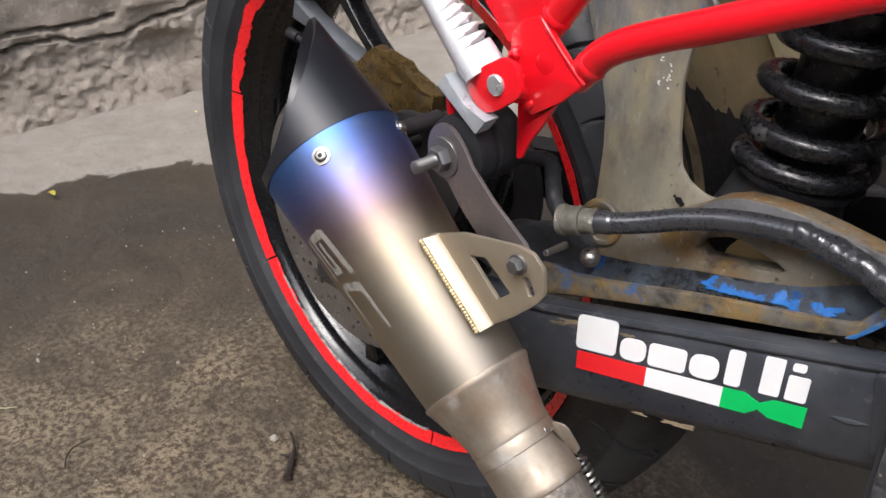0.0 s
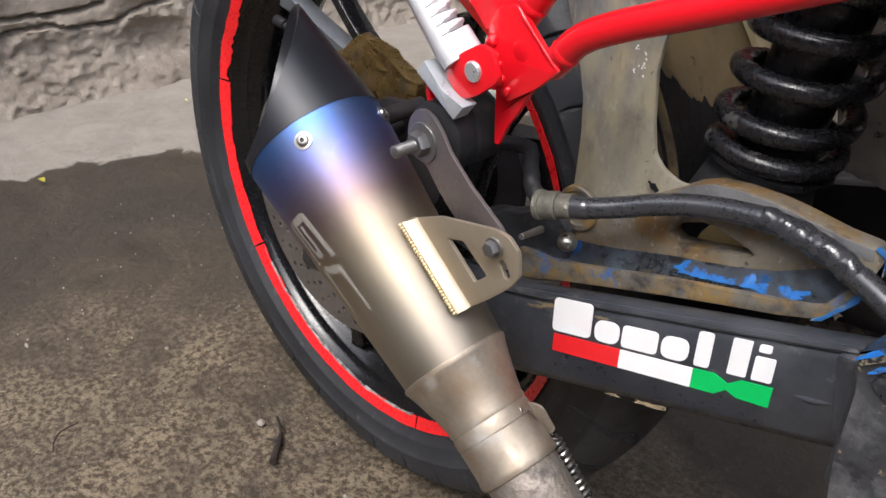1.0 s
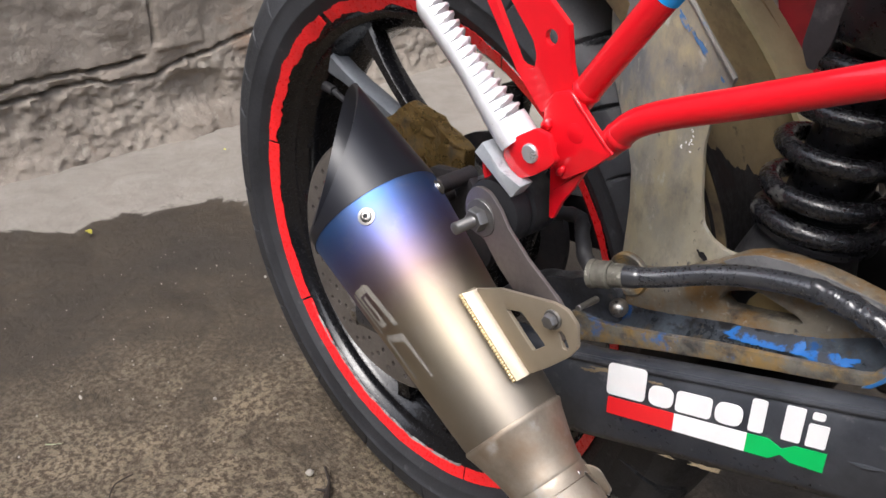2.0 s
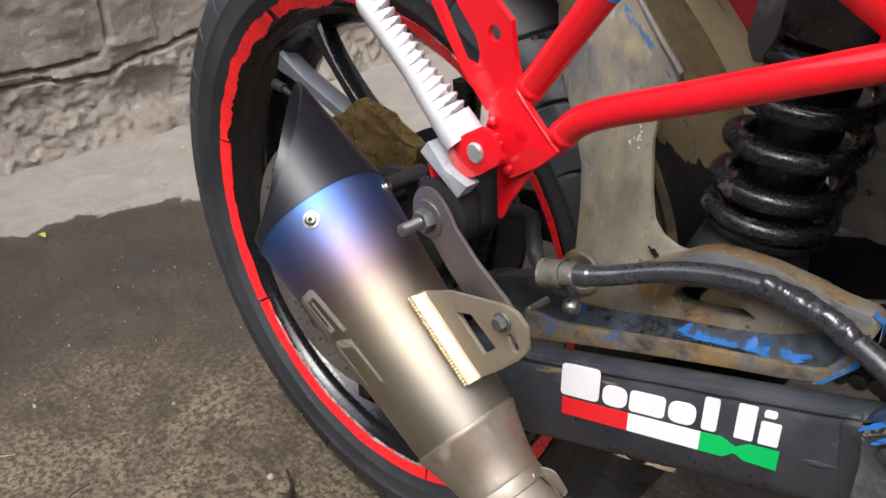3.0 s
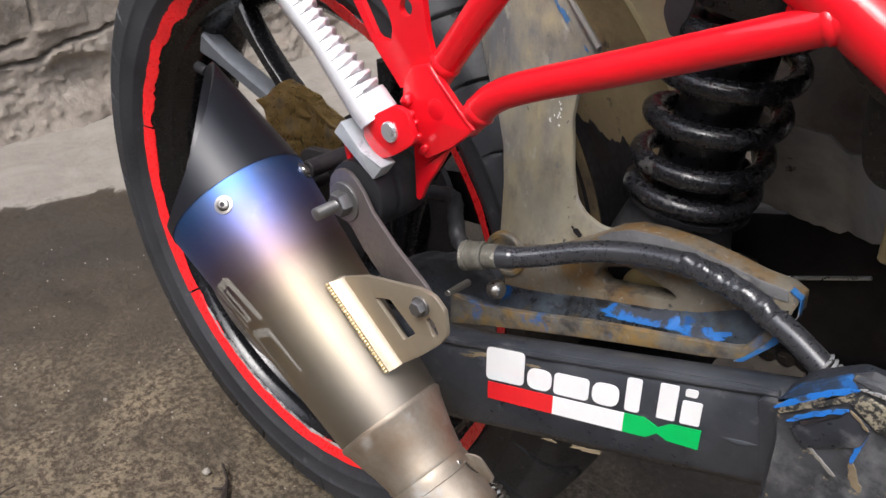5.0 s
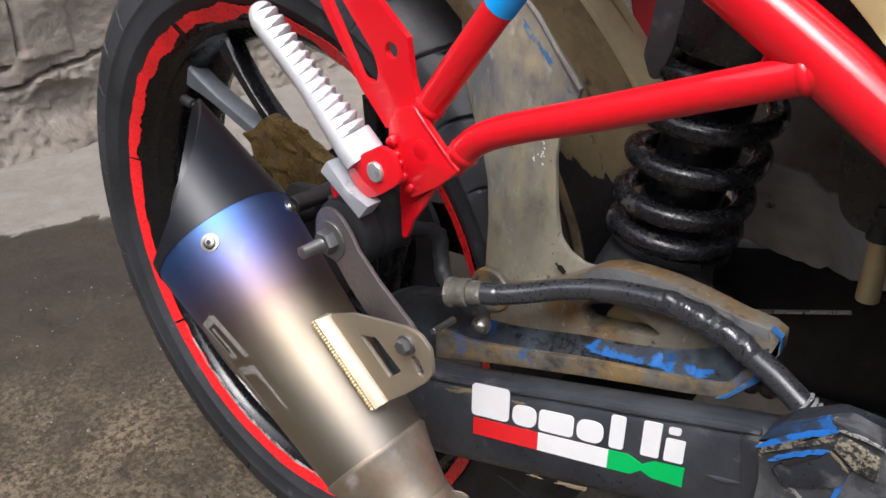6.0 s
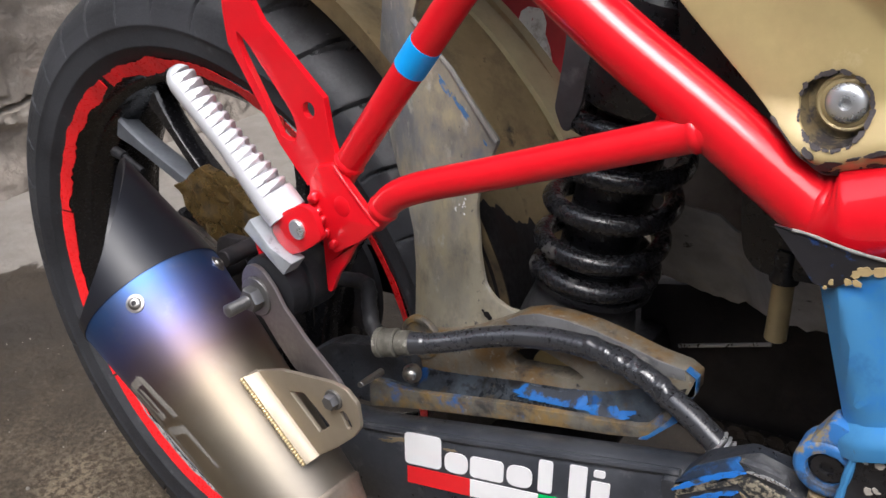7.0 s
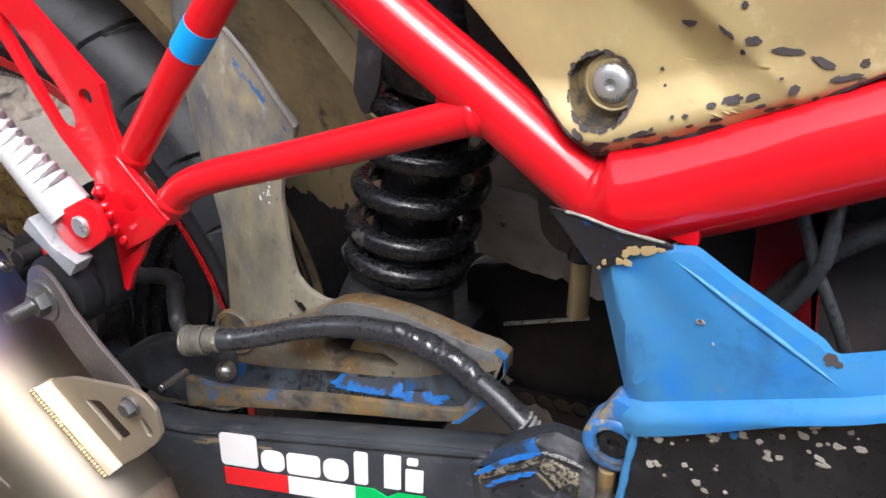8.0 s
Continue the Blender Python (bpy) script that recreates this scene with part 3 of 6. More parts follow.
def spoke(p0, p1, w0, w1, mat_, bow=0.0):
    """A cast spoke arm with chamfered edges."""
    bm = bmesh.new()
    d = (p1 - p0).normalized()
    side = d.cross(YAX).normalized()
    n = 10
    rings = []
    for i in range(n + 1):
        t = i / n
        c = p0.lerp(p1, t) + side * bow * math.sin(math.pi * t)
        w = w0 + (w1 - w0) * t + 0.005 * max(0, t - 0.85) / 0.15
        h = 0.010 - 0.001 * t
        ring = []
        for sx, sy in ((-1, -0.72), (-0.72, -1), (0.72, -1), (1, -0.72), (1, 0.72), (0.72, 1), (-0.72, 1), (-1, 0.72)):
            ring.append(bm.verts.new(c + side * (sx * w) + YAX * (sy * h - 0.026)))
        rings.append(ring)
    for a, b in zip(rings, rings[1:]):
        for k in range(8):
            bm.faces.new((a[k], a[(k + 1) % 8], b[(k + 1) % 8], b[k]))
    bm.faces.new(rings[0])
    bm.faces.new(rings[-1])
    return part("spoke", bm, mat_, wheel)


for k in range(5):
    base = 54 + 72 * k
    node = ring_point(0.100, base, 0.0)
    spoke(ring_point(0.034, base - 20, 0.0), node, 0.012, 0.010, RIM_BLACK)
    spoke(node, ring_point(0.199, base + 79, 0.0), 0.0066, 0.0058, SPOKE_GREY if k == 0 else RIM_BLACK, 0.002)
    spoke(node, ring_point(0.199, base + 59, 0.0), 0.0062, 0.0056, RIM_BLACK, 0.012)


def tyre():
    """Road tyre with curved grooves cut into the tread."""
    prof = []
    for y, r in ((-0.047, 0.221), (-0.052, 0.2275), (-0.0565, 0.232), (-0.0605, 0.2385), (-0.0614, 0.2392), (-0.0618, 0.2408), (-0.0618, 0.2417), (-0.0645, 0.250), (-0.0652, 0.2545), (-0.0657, 0.2550), (-0.0658, 0.2566), (-0.0655, 0.2572), (-0.065, 0.2655)):
        prof.append((y, r))
    n = 64
    for i in range(1, n):
        a = math.pi * i / n
        prof.append((-0.064 * math.cos(a), 0.2655 + 0.0375 * math.sin(a) ** 0.88))
    prof += [(-y, r) for y, r in reversed(prof[:13])]
    seg = 2000
    bm = bmesh.new()
    rings = []
    for y, r in prof:
        ring = []
        for i in range(seg):
            a = 360.0 * i / seg
            cut = 0.0
            if r > 0.264:
                for sgn in (-1, 1):
                    yy = y * sgn
                    if yy < 0.003:
                        continue
                    ph = (a + (5 if sgn > 0 else 0) - yy * 260 - 3 * math.sin(yy * 70)) % 10.0
                    d1 = min(ph, 10.0 - ph)
                    if yy > 0.008:
                        cut = max(cut, 0.0042 * max(0.0, 1 - (d1 / 0.27) ** 3))
                    ph2 = (a + (9.2 if sgn > 0 else 4.2) - yy * 330 - 3 * math.sin(yy * 70)) % 10.0
                    d2 = min(ph2, 10.0 - ph2)
                    if 0.030 < yy < 0.054:
                        cut = max(cut, 0.0034 * max(0.0, 1 - (d2 / 0.24) ** 3))
                cut *= 1.0 if r > 0.272 else 0.55
            inward = Vector((y, r - 0.240)).normalized() * cut
            ring.append(bm.verts.new(ring_point(r - inward.y, a, y - inward.x)))
        rings.append(ring)
    for a, b in zip(rings, rings[1:]):
        for i in range(seg):
            j = (i + 1) % seg
            bm.faces.new((a[i], a[j], b[j], b[i]))
    for k, f in enumerate(bm.faces):
        f.material_index = 1 if 18 <= k // seg < len(prof) - 19 else 0
    ob = part("tyre", bm, TYRE, wheel, "dusty black road tyre with curved grooves", smooth=50)
    ob.data.materials.append(TREAD)
    return ob


tyre()


def tape(a0, a1, seed, r_in=0.2192, r_out=0.2294, mat_=None, ragged=0.0012):
    """A strip of reflective tape on the rim's lip, torn at the edges."""
    bm = bmesh.new()
    n = max(6, int((a1 - a0) * 4))
    prev = None
    for i in range(n + 1):
        a = a0 + (a1 - a0) * i / n
        j1 = 0.8 * ragged * noise.noise(Vector((a * 0.2, seed, 0))) + 0.3 * ragged * noise.noise(Vector((a * 1.1, seed, 3)))
        j2 = 1.5 * ragged * noise.noise(Vector((a * 0.13, seed, 7))) + 0.45 * ragged * noise.noise(Vector((a * 0.7, seed, 9)))
        ro, ri = r_out + j1, r_in + j2
        pts = []
        for r, lift in ((ro, 0.0), (ro, 0.0008), (ri, 0.0008), (ri, 0.0)):
            y = -0.0545 if r > 0.2262 else -0.0540 + (0.2260 - r) / 0.0080 * 0.0055
            pts.append(bm.verts.new(ring_point(r, a, y - 0.0012 - lift)))
        if prev:
            for k in range(4):
                bm.faces.new((prev[k], prev[(k + 1) % 4], pts[(k + 1) % 4], pts[k]))
        else:
            bm.faces.new(pts)
        prev = pts
    bm.faces.new(prev)
    return part("rim_tape", bm, mat_ or RED_TAPE, wheel, "" if mat_ is None else "frayed pale edge of the tape")


for k, (a0, a1) in enumerate(((-72, 18), (18.6, 62), (62.5, 118.5), (120.5, 166.8), (167.4, 214), (214.6, 287.5))):
    tape(a0, a1, k * 5.3 + 1, ragged=0.0034 if k in (2, 3) else 0.0014)
tape(216, 286, 31.0, 0.2183, 0.2199, FRAY, 0.0017)

bm = bmesh.new()
drilled = []
for ring_r, off in ((0.1070, 0.0), (0.0990, 4.3), (0.0910, 8.6)):
    for i in range(28):
        a = radians(off + 360 * i / 28)
        drilled.append(circle(AX.x + ring_r * math.cos(a), AX.z + ring_r * math.sin(a), 0.0027, 10))
plate(bm, circle(AX.x, AX.z, 0.1160, 120), AX.y - 0.0870, AX.y - 0.0830, [circle(AX.x, AX.z, 0.078, 60)] + drilled, bevel=0)
disc = part("brake_disc", bm, surface("dull_disc_steel", (0.16, 0.143, 0.130), 0.5, 0.55, 0.0, 260, 0.2, 0.1), wheel, "drilled dull brown-grey brake disc")
bm = bmesh.new()
lathe(bm, AX, YAX, [(-0.083, 0.082), (-0.086, 0.03), (-0.058, 0.028), (-0.058, 0.04), (-0.080, 0.076)], 48, closed=True)
part("disc_carrier", bm, BLACK, disc)
bm = bmesh.new()
lathe(bm, AX, YAX, [(-0.0872, 0.1152), (-0.0868, 0.1164), (-0.0832, 0.1164), (-0.0832, 0.1158)], 120)
part("disc_edge", bm, STEEL, disc, "bright worn edge of the disc")
for k in range(5):
    bm = bmesh.new()
    bolt_head(bm, ring_point(0.082, 20 + 72 * k, -0.0860), (0, -1, 0), 0.006, 0.005)
    part("disc_bolt", bm, STEEL, disc)

# brake caliper above the disc
bm = bmesh.new()
plate(bm, [(-0.034, 0.424), (0.001, 0.448), (0.030, 0.440), (0.068, 0.424), (0.066, 0.400), (0.030, 0.380), (-0.010, 0.395)], -0.0500, -0.0370, corner=0.002, bevel=0.0015)
bmesh.ops.triangulate(bm, faces=bm.faces[:])
for _ in range(3):
    bmesh.ops.subdivide_edges(bm, edges=[e for e in bm.edges if e.calc_length() > 0.007], cuts=1)
    bmesh.ops.triangulate(bm, faces=bm.faces[:])
for v in bm.verts:
    v.co += Vector((0.0, 0.0030 * noise.noise(v.co * 80), 0.0018 * noise.noise(v.co * 80 + Vector((5, 1, 2)))))
part("spoke_wrapping", bm, CALIPER, wheel, "dirty gold crinkled wrapping on the spoke", smooth=14)
bm = bmesh.new()
va, vb, vc = [Vector((x, -0.035, z)) for x, z in [(-0.138, 0.428), (-0.124, 0.426), (-0.099, 0.418)]]
rod(bm, va, vb, 0.0050, 0.0046)
rod(bm, vb, vc, 0.0030, 0.0026)
part("valve_stem", bm, RUBBER, wheel, "black rubber valve stem")
bm = bmesh.new()
plate(bm, [(0.08, 0.43), (0.125, 0.435), (0.15, 0.38), (0.12, 0.33), (0.02, 0.29), (-0.02, 0.30), (0.0, 0.33), (0.07, 0.37)], -0.100, -0.092, corner=0.01, bevel=0.0015)
caliper = part("caliper_bracket", bm, GRIME, bike, "greasy black caliper bracket")
for x, z in ((0.105, 0.415), (0.118, 0.432)):
    bm = bmesh.new()
    rod(bm, (x, -0.125, z), (x, -0.09, z), 0.006)
    part("caliper_pin", bm, GRIME, caliper)

# swingarm
arm = None
bm = bmesh.new()


def arm_section(x):
    """Outer face y, top z, bottom z of the right arm at x."""
    t = (x + 0.03) / 0.48
    top = 0.367 - 0.17 * (0.25 - x) if x < 0.25 else 0.367 + 0.295 * (x - 0.25)
    bot = 0.3045 - 0.10 * (0.25 - x) if x < 0.25 else 0.3045 + 0.312 * (x - 0.25)
    return -0.1405 + 0.04 * max(0, x - 0.25), top, bot


rings = []
for i in range(25):
    x = 0.035 + 0.41 * i / 24
    y, top, bot = arm_section(x)
    w = 0.034
    r = 0.0085
    ring = []
    for yy, zz in ((y + r, top), (y + r * 0.42, top - r * 0.25), (y, top - r), (y, bot + r), (y + r * 0.3, bot + r * 0.3), (y + r, bot), (y + w - r, bot), (y + w, bot + r), (y + w, top - r - 0.006), (y + w - r, top - 0.006)):
        ring.append(bm.verts.new((x, yy, zz)))
    rings.append(ring)
for a, b in zip(rings, rings[1:]):
    for k in range(10):
        bm.faces.new((a[k], a[(k + 1) % 10], b[(k + 1) % 10], b[k]))
bm.faces.new(rings[0])
bm.faces.new(rings[-1])
arm = part("swingarm", bm, ARM_BLACK, bike, "satin black box-section swingarm, scuffed and dusty", smooth=50)
bm = bmesh.new()
pipe(bm, smooth_path([(0.4195, arm_section(0.42)[0] + 0.0004, 0.3862), (0.4280, arm_section(0.428)[0] + 0.0002, 0.3880), (0.4365, arm_section(0.4365)[0] + 0.0004, 0.3908)], 5), lambda t: 0.0013 * math.sin(math.pi * min(max(t, 0.04), 0.96)) + 0.0003, 8)
part("arm_scar", bm, ARM_BLACK, arm)
bm = bmesh.new()
pipe(bm, [(x, arm_section(x)[0] + 0.0022, arm_section(x)[1] - 0.0018) for x in (0.24 + 0.02 * i for i in range(11))], 0.0022, 8, wobble=lambda p, a: 0.0006 * noise.noise(p * 120))
part("arm_seam", bm, ARM_BLACK, arm, "scuffed welded seam")
bm = bmesh.new()
plate(bm, [(0.4330, 0.4180), (0.4405, 0.3790), (0.4560, 0.3780), (0.4600, 0.4250)], -0.1362, -0.1300, corner=0.002, bevel=0.0012)
part("arm_end", bm, ARM_BLACK, arm, "welded end casting of the swingarm")
def mud_patch(x0, x1, dz, seed, width):
    """Dried mud along the arm, an uneven crust; dz is the depth below the arm's top edge."""
    bm = bmesh.new()
    n = 48
    vs = []
    for i in range(n):
        a = 2 * math.pi * i / n
        r = 0.6 + 0.6 * noise.noise(Vector((math.cos(a) * 2, math.sin(a) * 2, seed))) + 0.5 * noise.noise(Vector((math.cos(a) * 5, math.sin(a) * 5, seed + 3)))
        x = (x0 + x1) / 2 + r * math.cos(a) * (x1 - x0) / 2
        y, top, bot = arm_section(x)
        vs.append(bm.verts.new((x, y - 0.0004, top - dz + r * math.sin(a) * width)))
    bm.faces.new(vs)
    got = bmesh.ops.extrude_face_region(bm, geom=bm.faces[:])["geom"]
    for v in got:
        if isinstance(v, bmesh.types.BMVert):
            v.co.y += 0.0003
    return part("mud_crust", bm, MUD, arm, "dried tan mud")


for x0, x1, dz, sd_, wd in ((0.284, 0.300, 0.0080, 1, 0.0020), (0.262, 0.278, 0.0085, 3, 0.0016), (0.266, 0.304, 0.0066, 5, 0.0022), (0.306, 0.322, 0.0082, 8, 0.0012), (0.338, 0.364, 0.0580, 13, 0.0020), (0.322, 0.333, 0.0575, 17, 0.0013)):
    mud_patch(x0, x1, dz, sd_, wd)
# left arm and cross member
bm = bmesh.new()
rings = []
for i in range(13):
    x = -0.045 + 0.49 * i / 12
    y, top, bot = arm_section(x)
    rings.append([bm.verts.new((x, yy, zz)) for yy, zz in ((0.105, top), (0.105, bot), (0.138, bot), (0.138, top))])
for a, b in zip(rings, rings[1:]):
    for k in range(4):
        bm.faces.new((a[k], a[(k + 1) % 4], b[(k + 1) % 4], b[k]))
bm.faces.new(rings[0])
bm.faces.new(rings[-1])
part("left_arm", bm, GRIME, arm)
bm = bmesh.new()
block(bm, (0.05, 0.22, 0.05), pose(0.335, 0.0, 0.345, 0, -12, 0), 0.012)
part("cross_member", bm, GRIME, arm)
# axle
bm = bmesh.new()
rod(bm, (0, -0.094, 0.303), (0, 0.155, 0.303), 0.007)
bolt_head(bm, (0, -0.092, 0.303), (0, -1, 0), 0.010, 0.008)
part("axle", bm, STEEL, arm)

# greasy boss where the brace meets the arm
bm = bmesh.new()
plate(bm, [(0.150, 0.350), (0.185, 0.380), (0.225, 0.394), (0.238, 0.400), (0.250, 0.402), (0.258, 0.394), (0.262, 0.372), (0.260, 0.358), (0.20, 0.342)], -0.1010, -0.0860, corner=0.006, bevel=0.002)
bmesh.ops.triangulate(bm, faces=bm.faces[:])
for _ in range(3):
    bmesh.ops.subdivide_edges(bm, edges=[e for e in bm.edges if e.calc_length() > 0.006], cuts=1)
    bmesh.ops.triangulate(bm, faces=bm.faces[:])
for v in bm.verts:
    v.co += Vector((0.001 * noise.noise(v.co * 90), 0.0020 * noise.noise(v.co * 60), 0.0018 * noise.noise(v.co * 70 + Vector((3, 1, 4)))))
part("arm_boss", bm, BOSS, arm, "greasy grey cast boss")
# brace casting on top of the arm
bm = bmesh.new()
top_line = [(0.238, 0.4020), (0.256, 0.4110), (0.272, 0.4160), (0.290, 0.4230), (0.304, 0.4310), (0.317, 0.4395), (0.3285, 0.4480), (0.340, 0.4528), (0.355, 0.4548), (0.372, 0.4550), (0.388, 0.4535), (0.408, 0.4505), (0.422, 0.4500), (0.4285, 0.4470), (0.4290, 0.438), (0.421, 0.424), (0.409, 0.408)]
low_line = [(0.385, 0.4015), (0.345, 0.391), (0.300, 0.381), (0.262, 0.374), (0.234, 0.372)]
slot = [(0.3200, 0.4160), (0.323, 0.4225), (0.330, 0.4262), (0.338, 0.4295), (0.345, 0.4300), (0.356, 0.4275), (0.3655, 0.4250), (0.3690, 0.4230), (0.3665, 0.4205), (0.3540, 0.4180), (0.342, 0.4150), (0.3255, 0.4122)]
plate(bm, top_line + low_line, -0.0925, -0.080, [slot], bevel=0.0012)
brace = part("swingarm_brace", bm, BRACE, arm, "worn gold casting with flaking blue paint", smooth=45)
bm = bmesh.new()
front_edge = [(0.226, 0.3715), (0.252, 0.3740), (0.275, 0.3800), (0.298, 0.3870), (0.330, 0.3968), (0.365, 0.4060), (0.392, 0.4130), (0.4065, 0.4168), (0.4120, 0.4195), (0.4180, 0.4290), (0.4240, 0.4380)]
lower_edge = [(0.4275, 0.4345), (0.4265, 0.4290), (0.4130, 0.4125), (0.4080, 0.4102), (0.393, 0.4048), (0.366, 0.3968), (0.331, 0.3860), (0.293, 0.3735), (0.256, 0.3610), (0.226, 0.3500)]
plate(bm, front_edge + lower_edge, -0.1060, -0.1015, bevel=0.0011)
for v in bm.verts:
    v.co += Vector((0, 0.0006 * noise.noise(v.co * 140), 0.0005 * noise.noise(v.co * 170)))
part("brace_rim", bm, RIM_EDGE, brace, "rim edge worn to bare tan metal", smooth=45)
# grey dusty band along the top of the web
bm = bmesh.new()
plate(bm, [(0.3190, 0.4408), (0.3285, 0.4478), (0.340, 0.4524), (0.355, 0.4543), (0.372, 0.4546), (0.388, 0.4531), (0.408, 0.4501), (0.4225, 0.4496), (0.4240, 0.4440), (0.408, 0.4425), (0.388, 0.4440), (0.372, 0.4462), (0.355, 0.4458), (0.340, 0.4430), (0.3285, 0.4380)], -0.0932, -0.0920, bevel=0.0004)
for v in bm.verts:
    v.co.z += 0.0006 * noise.noise(v.co * 160)
part("web_band", bm, surface("grey_dusty_band", (0.17, 0.17, 0.172), 0.5, 0.1, 0.0, 320, 0.2, 0.2, [((0.07, 0.07, 0.075), 60, 0.54, 0.70, 0.5, 0.0), ((0.30, 0.29, 0.27), 150, 0.60, 0.70, 0.7, 0.0), ((0.04, 0.14, 0.36), 90, 0.66, 0.69, 0.5, 0.0)]), brace, "grey dusty band along the casting's top")
# greasy shelf between the rim and the web
back_edge = [(0.229, 0.3830), (0.252, 0.3860), (0.272, 0.3895), (0.294, 0.3950), (0.322, 0.4035), (0.357, 0.4120), (0.381, 0.4200), (0.398, 0.4290), (0.4060, 0.4330), (0.4160, 0.4350), (0.4250, 0.4400)]


def shelf_point(t, q):
    """A point of the shelf: t along it, q from rim to web."""
    f = t * (len(front_edge) - 1)
    k = min(int(f), len(front_edge) - 2)
    a, b = Vector(front_edge[k]).lerp(Vector(front_edge[k + 1]), f - k), Vector(back_edge[k]).lerp(Vector(back_edge[k + 1]), f - k)
    p = a.lerp(b, q)
    sag = 0.0016 * math.sin(math.pi * q)
    return Vector((p.x, -0.1030 + 0.0110 * q, p.y - 0.0022 * (1 - q) - sag))


bm = bmesh.new()
rows_ = []
for i in range(73):
    rows_.append([bm.verts.new(shelf_point(i / 72, j / 8) + Vector((0, 0, 0.0005 * noise.noise(shelf_point(i / 72, j / 8) * 160)))) for j in range(9)])
for a, b in zip(rows_, rows_[1:]):
    for j in range(8):
        bm.faces.new((a[j], b[j], b[j + 1], a[j + 1]))
bmesh.ops.solidify(bm, geom=bm.faces[:], thickness=0.002)
shelf = part("brace_shelf", bm, BRACE_SHELF, brace, "greasy dark shelf with flaking blue paint", smooth=60)


def shelf_flake(t0, t1, q0, q1, seed):
    """A ragged remnant of blue paint on the shelf."""
    bm = bmesh.new()
    n = 110
    top = []
    for i in range(n):
        a = 2 * math.pi * i / n
        r = 0.66 + 0.5 * noise.noise(Vector((math.cos(a) * 1.6, math.sin(a) * 1.6, seed))) + 0.22 * noise.noise(Vector((math.cos(a) * 7, math.sin(a) * 7, seed + 4)))
        top.append(bm.verts.new(shelf_point(min(max((t0 + t1) / 2 + r * math.cos(a) * (t1 - t0) / 2, 0), 1), min(max((q0 + q1) / 2 + r * math.sin(a) * (q1 - q0) / 2, 0.02), 0.98)) + Vector((0, -0.0002, 0.0013))))
    bm.faces.new(top)
    bmesh.ops.triangulate(bm, faces=bm.faces[:])
    return part("paint_flake", bm, EDGE_BLUE, shelf, "flake of vivid blue paint", smooth=0)


for t0, t1, q0, q1, sd_ in ((0.38, 0.60, 0.10, 1.0, 1.0), (0.52, 0.72, 0.00, 0.60, 2.3)):
    shelf_flake(t0, t1, q0, q1, sd_)
# round boss on the mudguard's foot
bm = bmesh.new()
lathe(bm, (0.2585, -0.0905, 0.4075), (0, -1, 0), [(0, 0.0145), (0.0030, 0.0145), (0.0038, 0.0135), (0.0038, 0.0112), (0.0026, 0.0106), (0.0022, 1e-5)], 40)
part("round_boss", bm, RIM_EDGE, brace, "stained tan round boss")
# tan lug of the mudguard behind the slot
bm = bmesh.new()
plate(bm, [(0.330, 0.400), (0.3305, 0.415), (0.340, 0.428), (0.3460, 0.436), (0.362, 0.430), (0.366, 0.414), (0.350, 0.404)], -0.0800, -0.0760, corner=0.004, bevel=0.001)
part("slot_lug", bm, GOLD, brace, "tan lug behind the slot")
# scraped blue paint along the tip of web and rim
for outer, inner, y0, y1 in (
        ([(0.4235, 0.4503), (0.4294, 0.4475), (0.4297, 0.4378), (0.4217, 0.4236), (0.4150, 0.4145)], [(0.4160, 0.4150), (0.4211, 0.4237), (0.4288, 0.4380), (0.4284, 0.4468), (0.4235, 0.4495)], -0.0931, -0.0880),
        ([(0.4282, 0.4346), (0.4271, 0.4286), (0.4134, 0.4118), (0.4083, 0.4096)], [(0.4100, 0.4118), (0.4136, 0.4150), (0.4228, 0.4278), (0.4250, 0.4330)], -0.1066, -0.1010)):
    bm = bmesh.new()
    plate(bm, outer + inner, y0, y1, bevel=0.0005)
    part("paint_edge", bm, TIP_BLUE, brace, "scraped blue paint at the tip")
# stripe and lettering shapes on the arm: plain shapes only
def on_arm(name, corners, mat_, label, lift=0.0006):
    """A thin decal on the arm's outer face; corners are (x, z)."""
    bm = bmesh.new()
    face = lambda x: arm_section(x)[0]
    plate(bm, corners, 0, 0.0005, bevel=0)
    for v in bm.verts:
        v.co.y += face(v.co.x) - lift
    return part(name, bm, mat_, arm, label, smooth=0)


def slant(x0, x1, up0, up1):
    """A piece of the decal between two x, in heights above the stripe's lower edge."""
    base = lambda x: 0.3410 + 0.256 * (x - 0.285)
    return [(x0, base(x0) + up0), (x1, base(x1) + up0), (x1, base(x1) + up1), (x0, base(x0) + up1)]


on_arm("decal_stripe", slant(0.2845, 0.3280, 0, 0.0120), DECAL_RED, "red third of the stripe")
on_arm("decal_stripe", slant(0.3280, 0.3700, 0, 0.0120), WHITE, "white third of the stripe")
s3 = slant(0.3700, 0.4100, 0, 0.0120)
st = lambda x, up: (x, 0.3410 + 0.256 * (x - 0.285) + up)
torn = [s3[0], st(0.383, 0), st(0.3885, 0.0042), st(0.394, 0.001), s3[1], s3[2], st(0.3945, 0.0118), st(0.3885, 0.0080), st(0.381, 0.0122), s3[3]]
on_arm("decal_stripe", torn, DECAL_GREEN, "torn green third of the stripe")

# lettering blocks: one plain white shape for each character
def glyph(x0, x1, h, corner):
    return on_arm("decal_shape", round_corners(slant(x0, x1, 0.0140, 0.0140 + h), corner, 5), WHITE, "white vinyl shape")


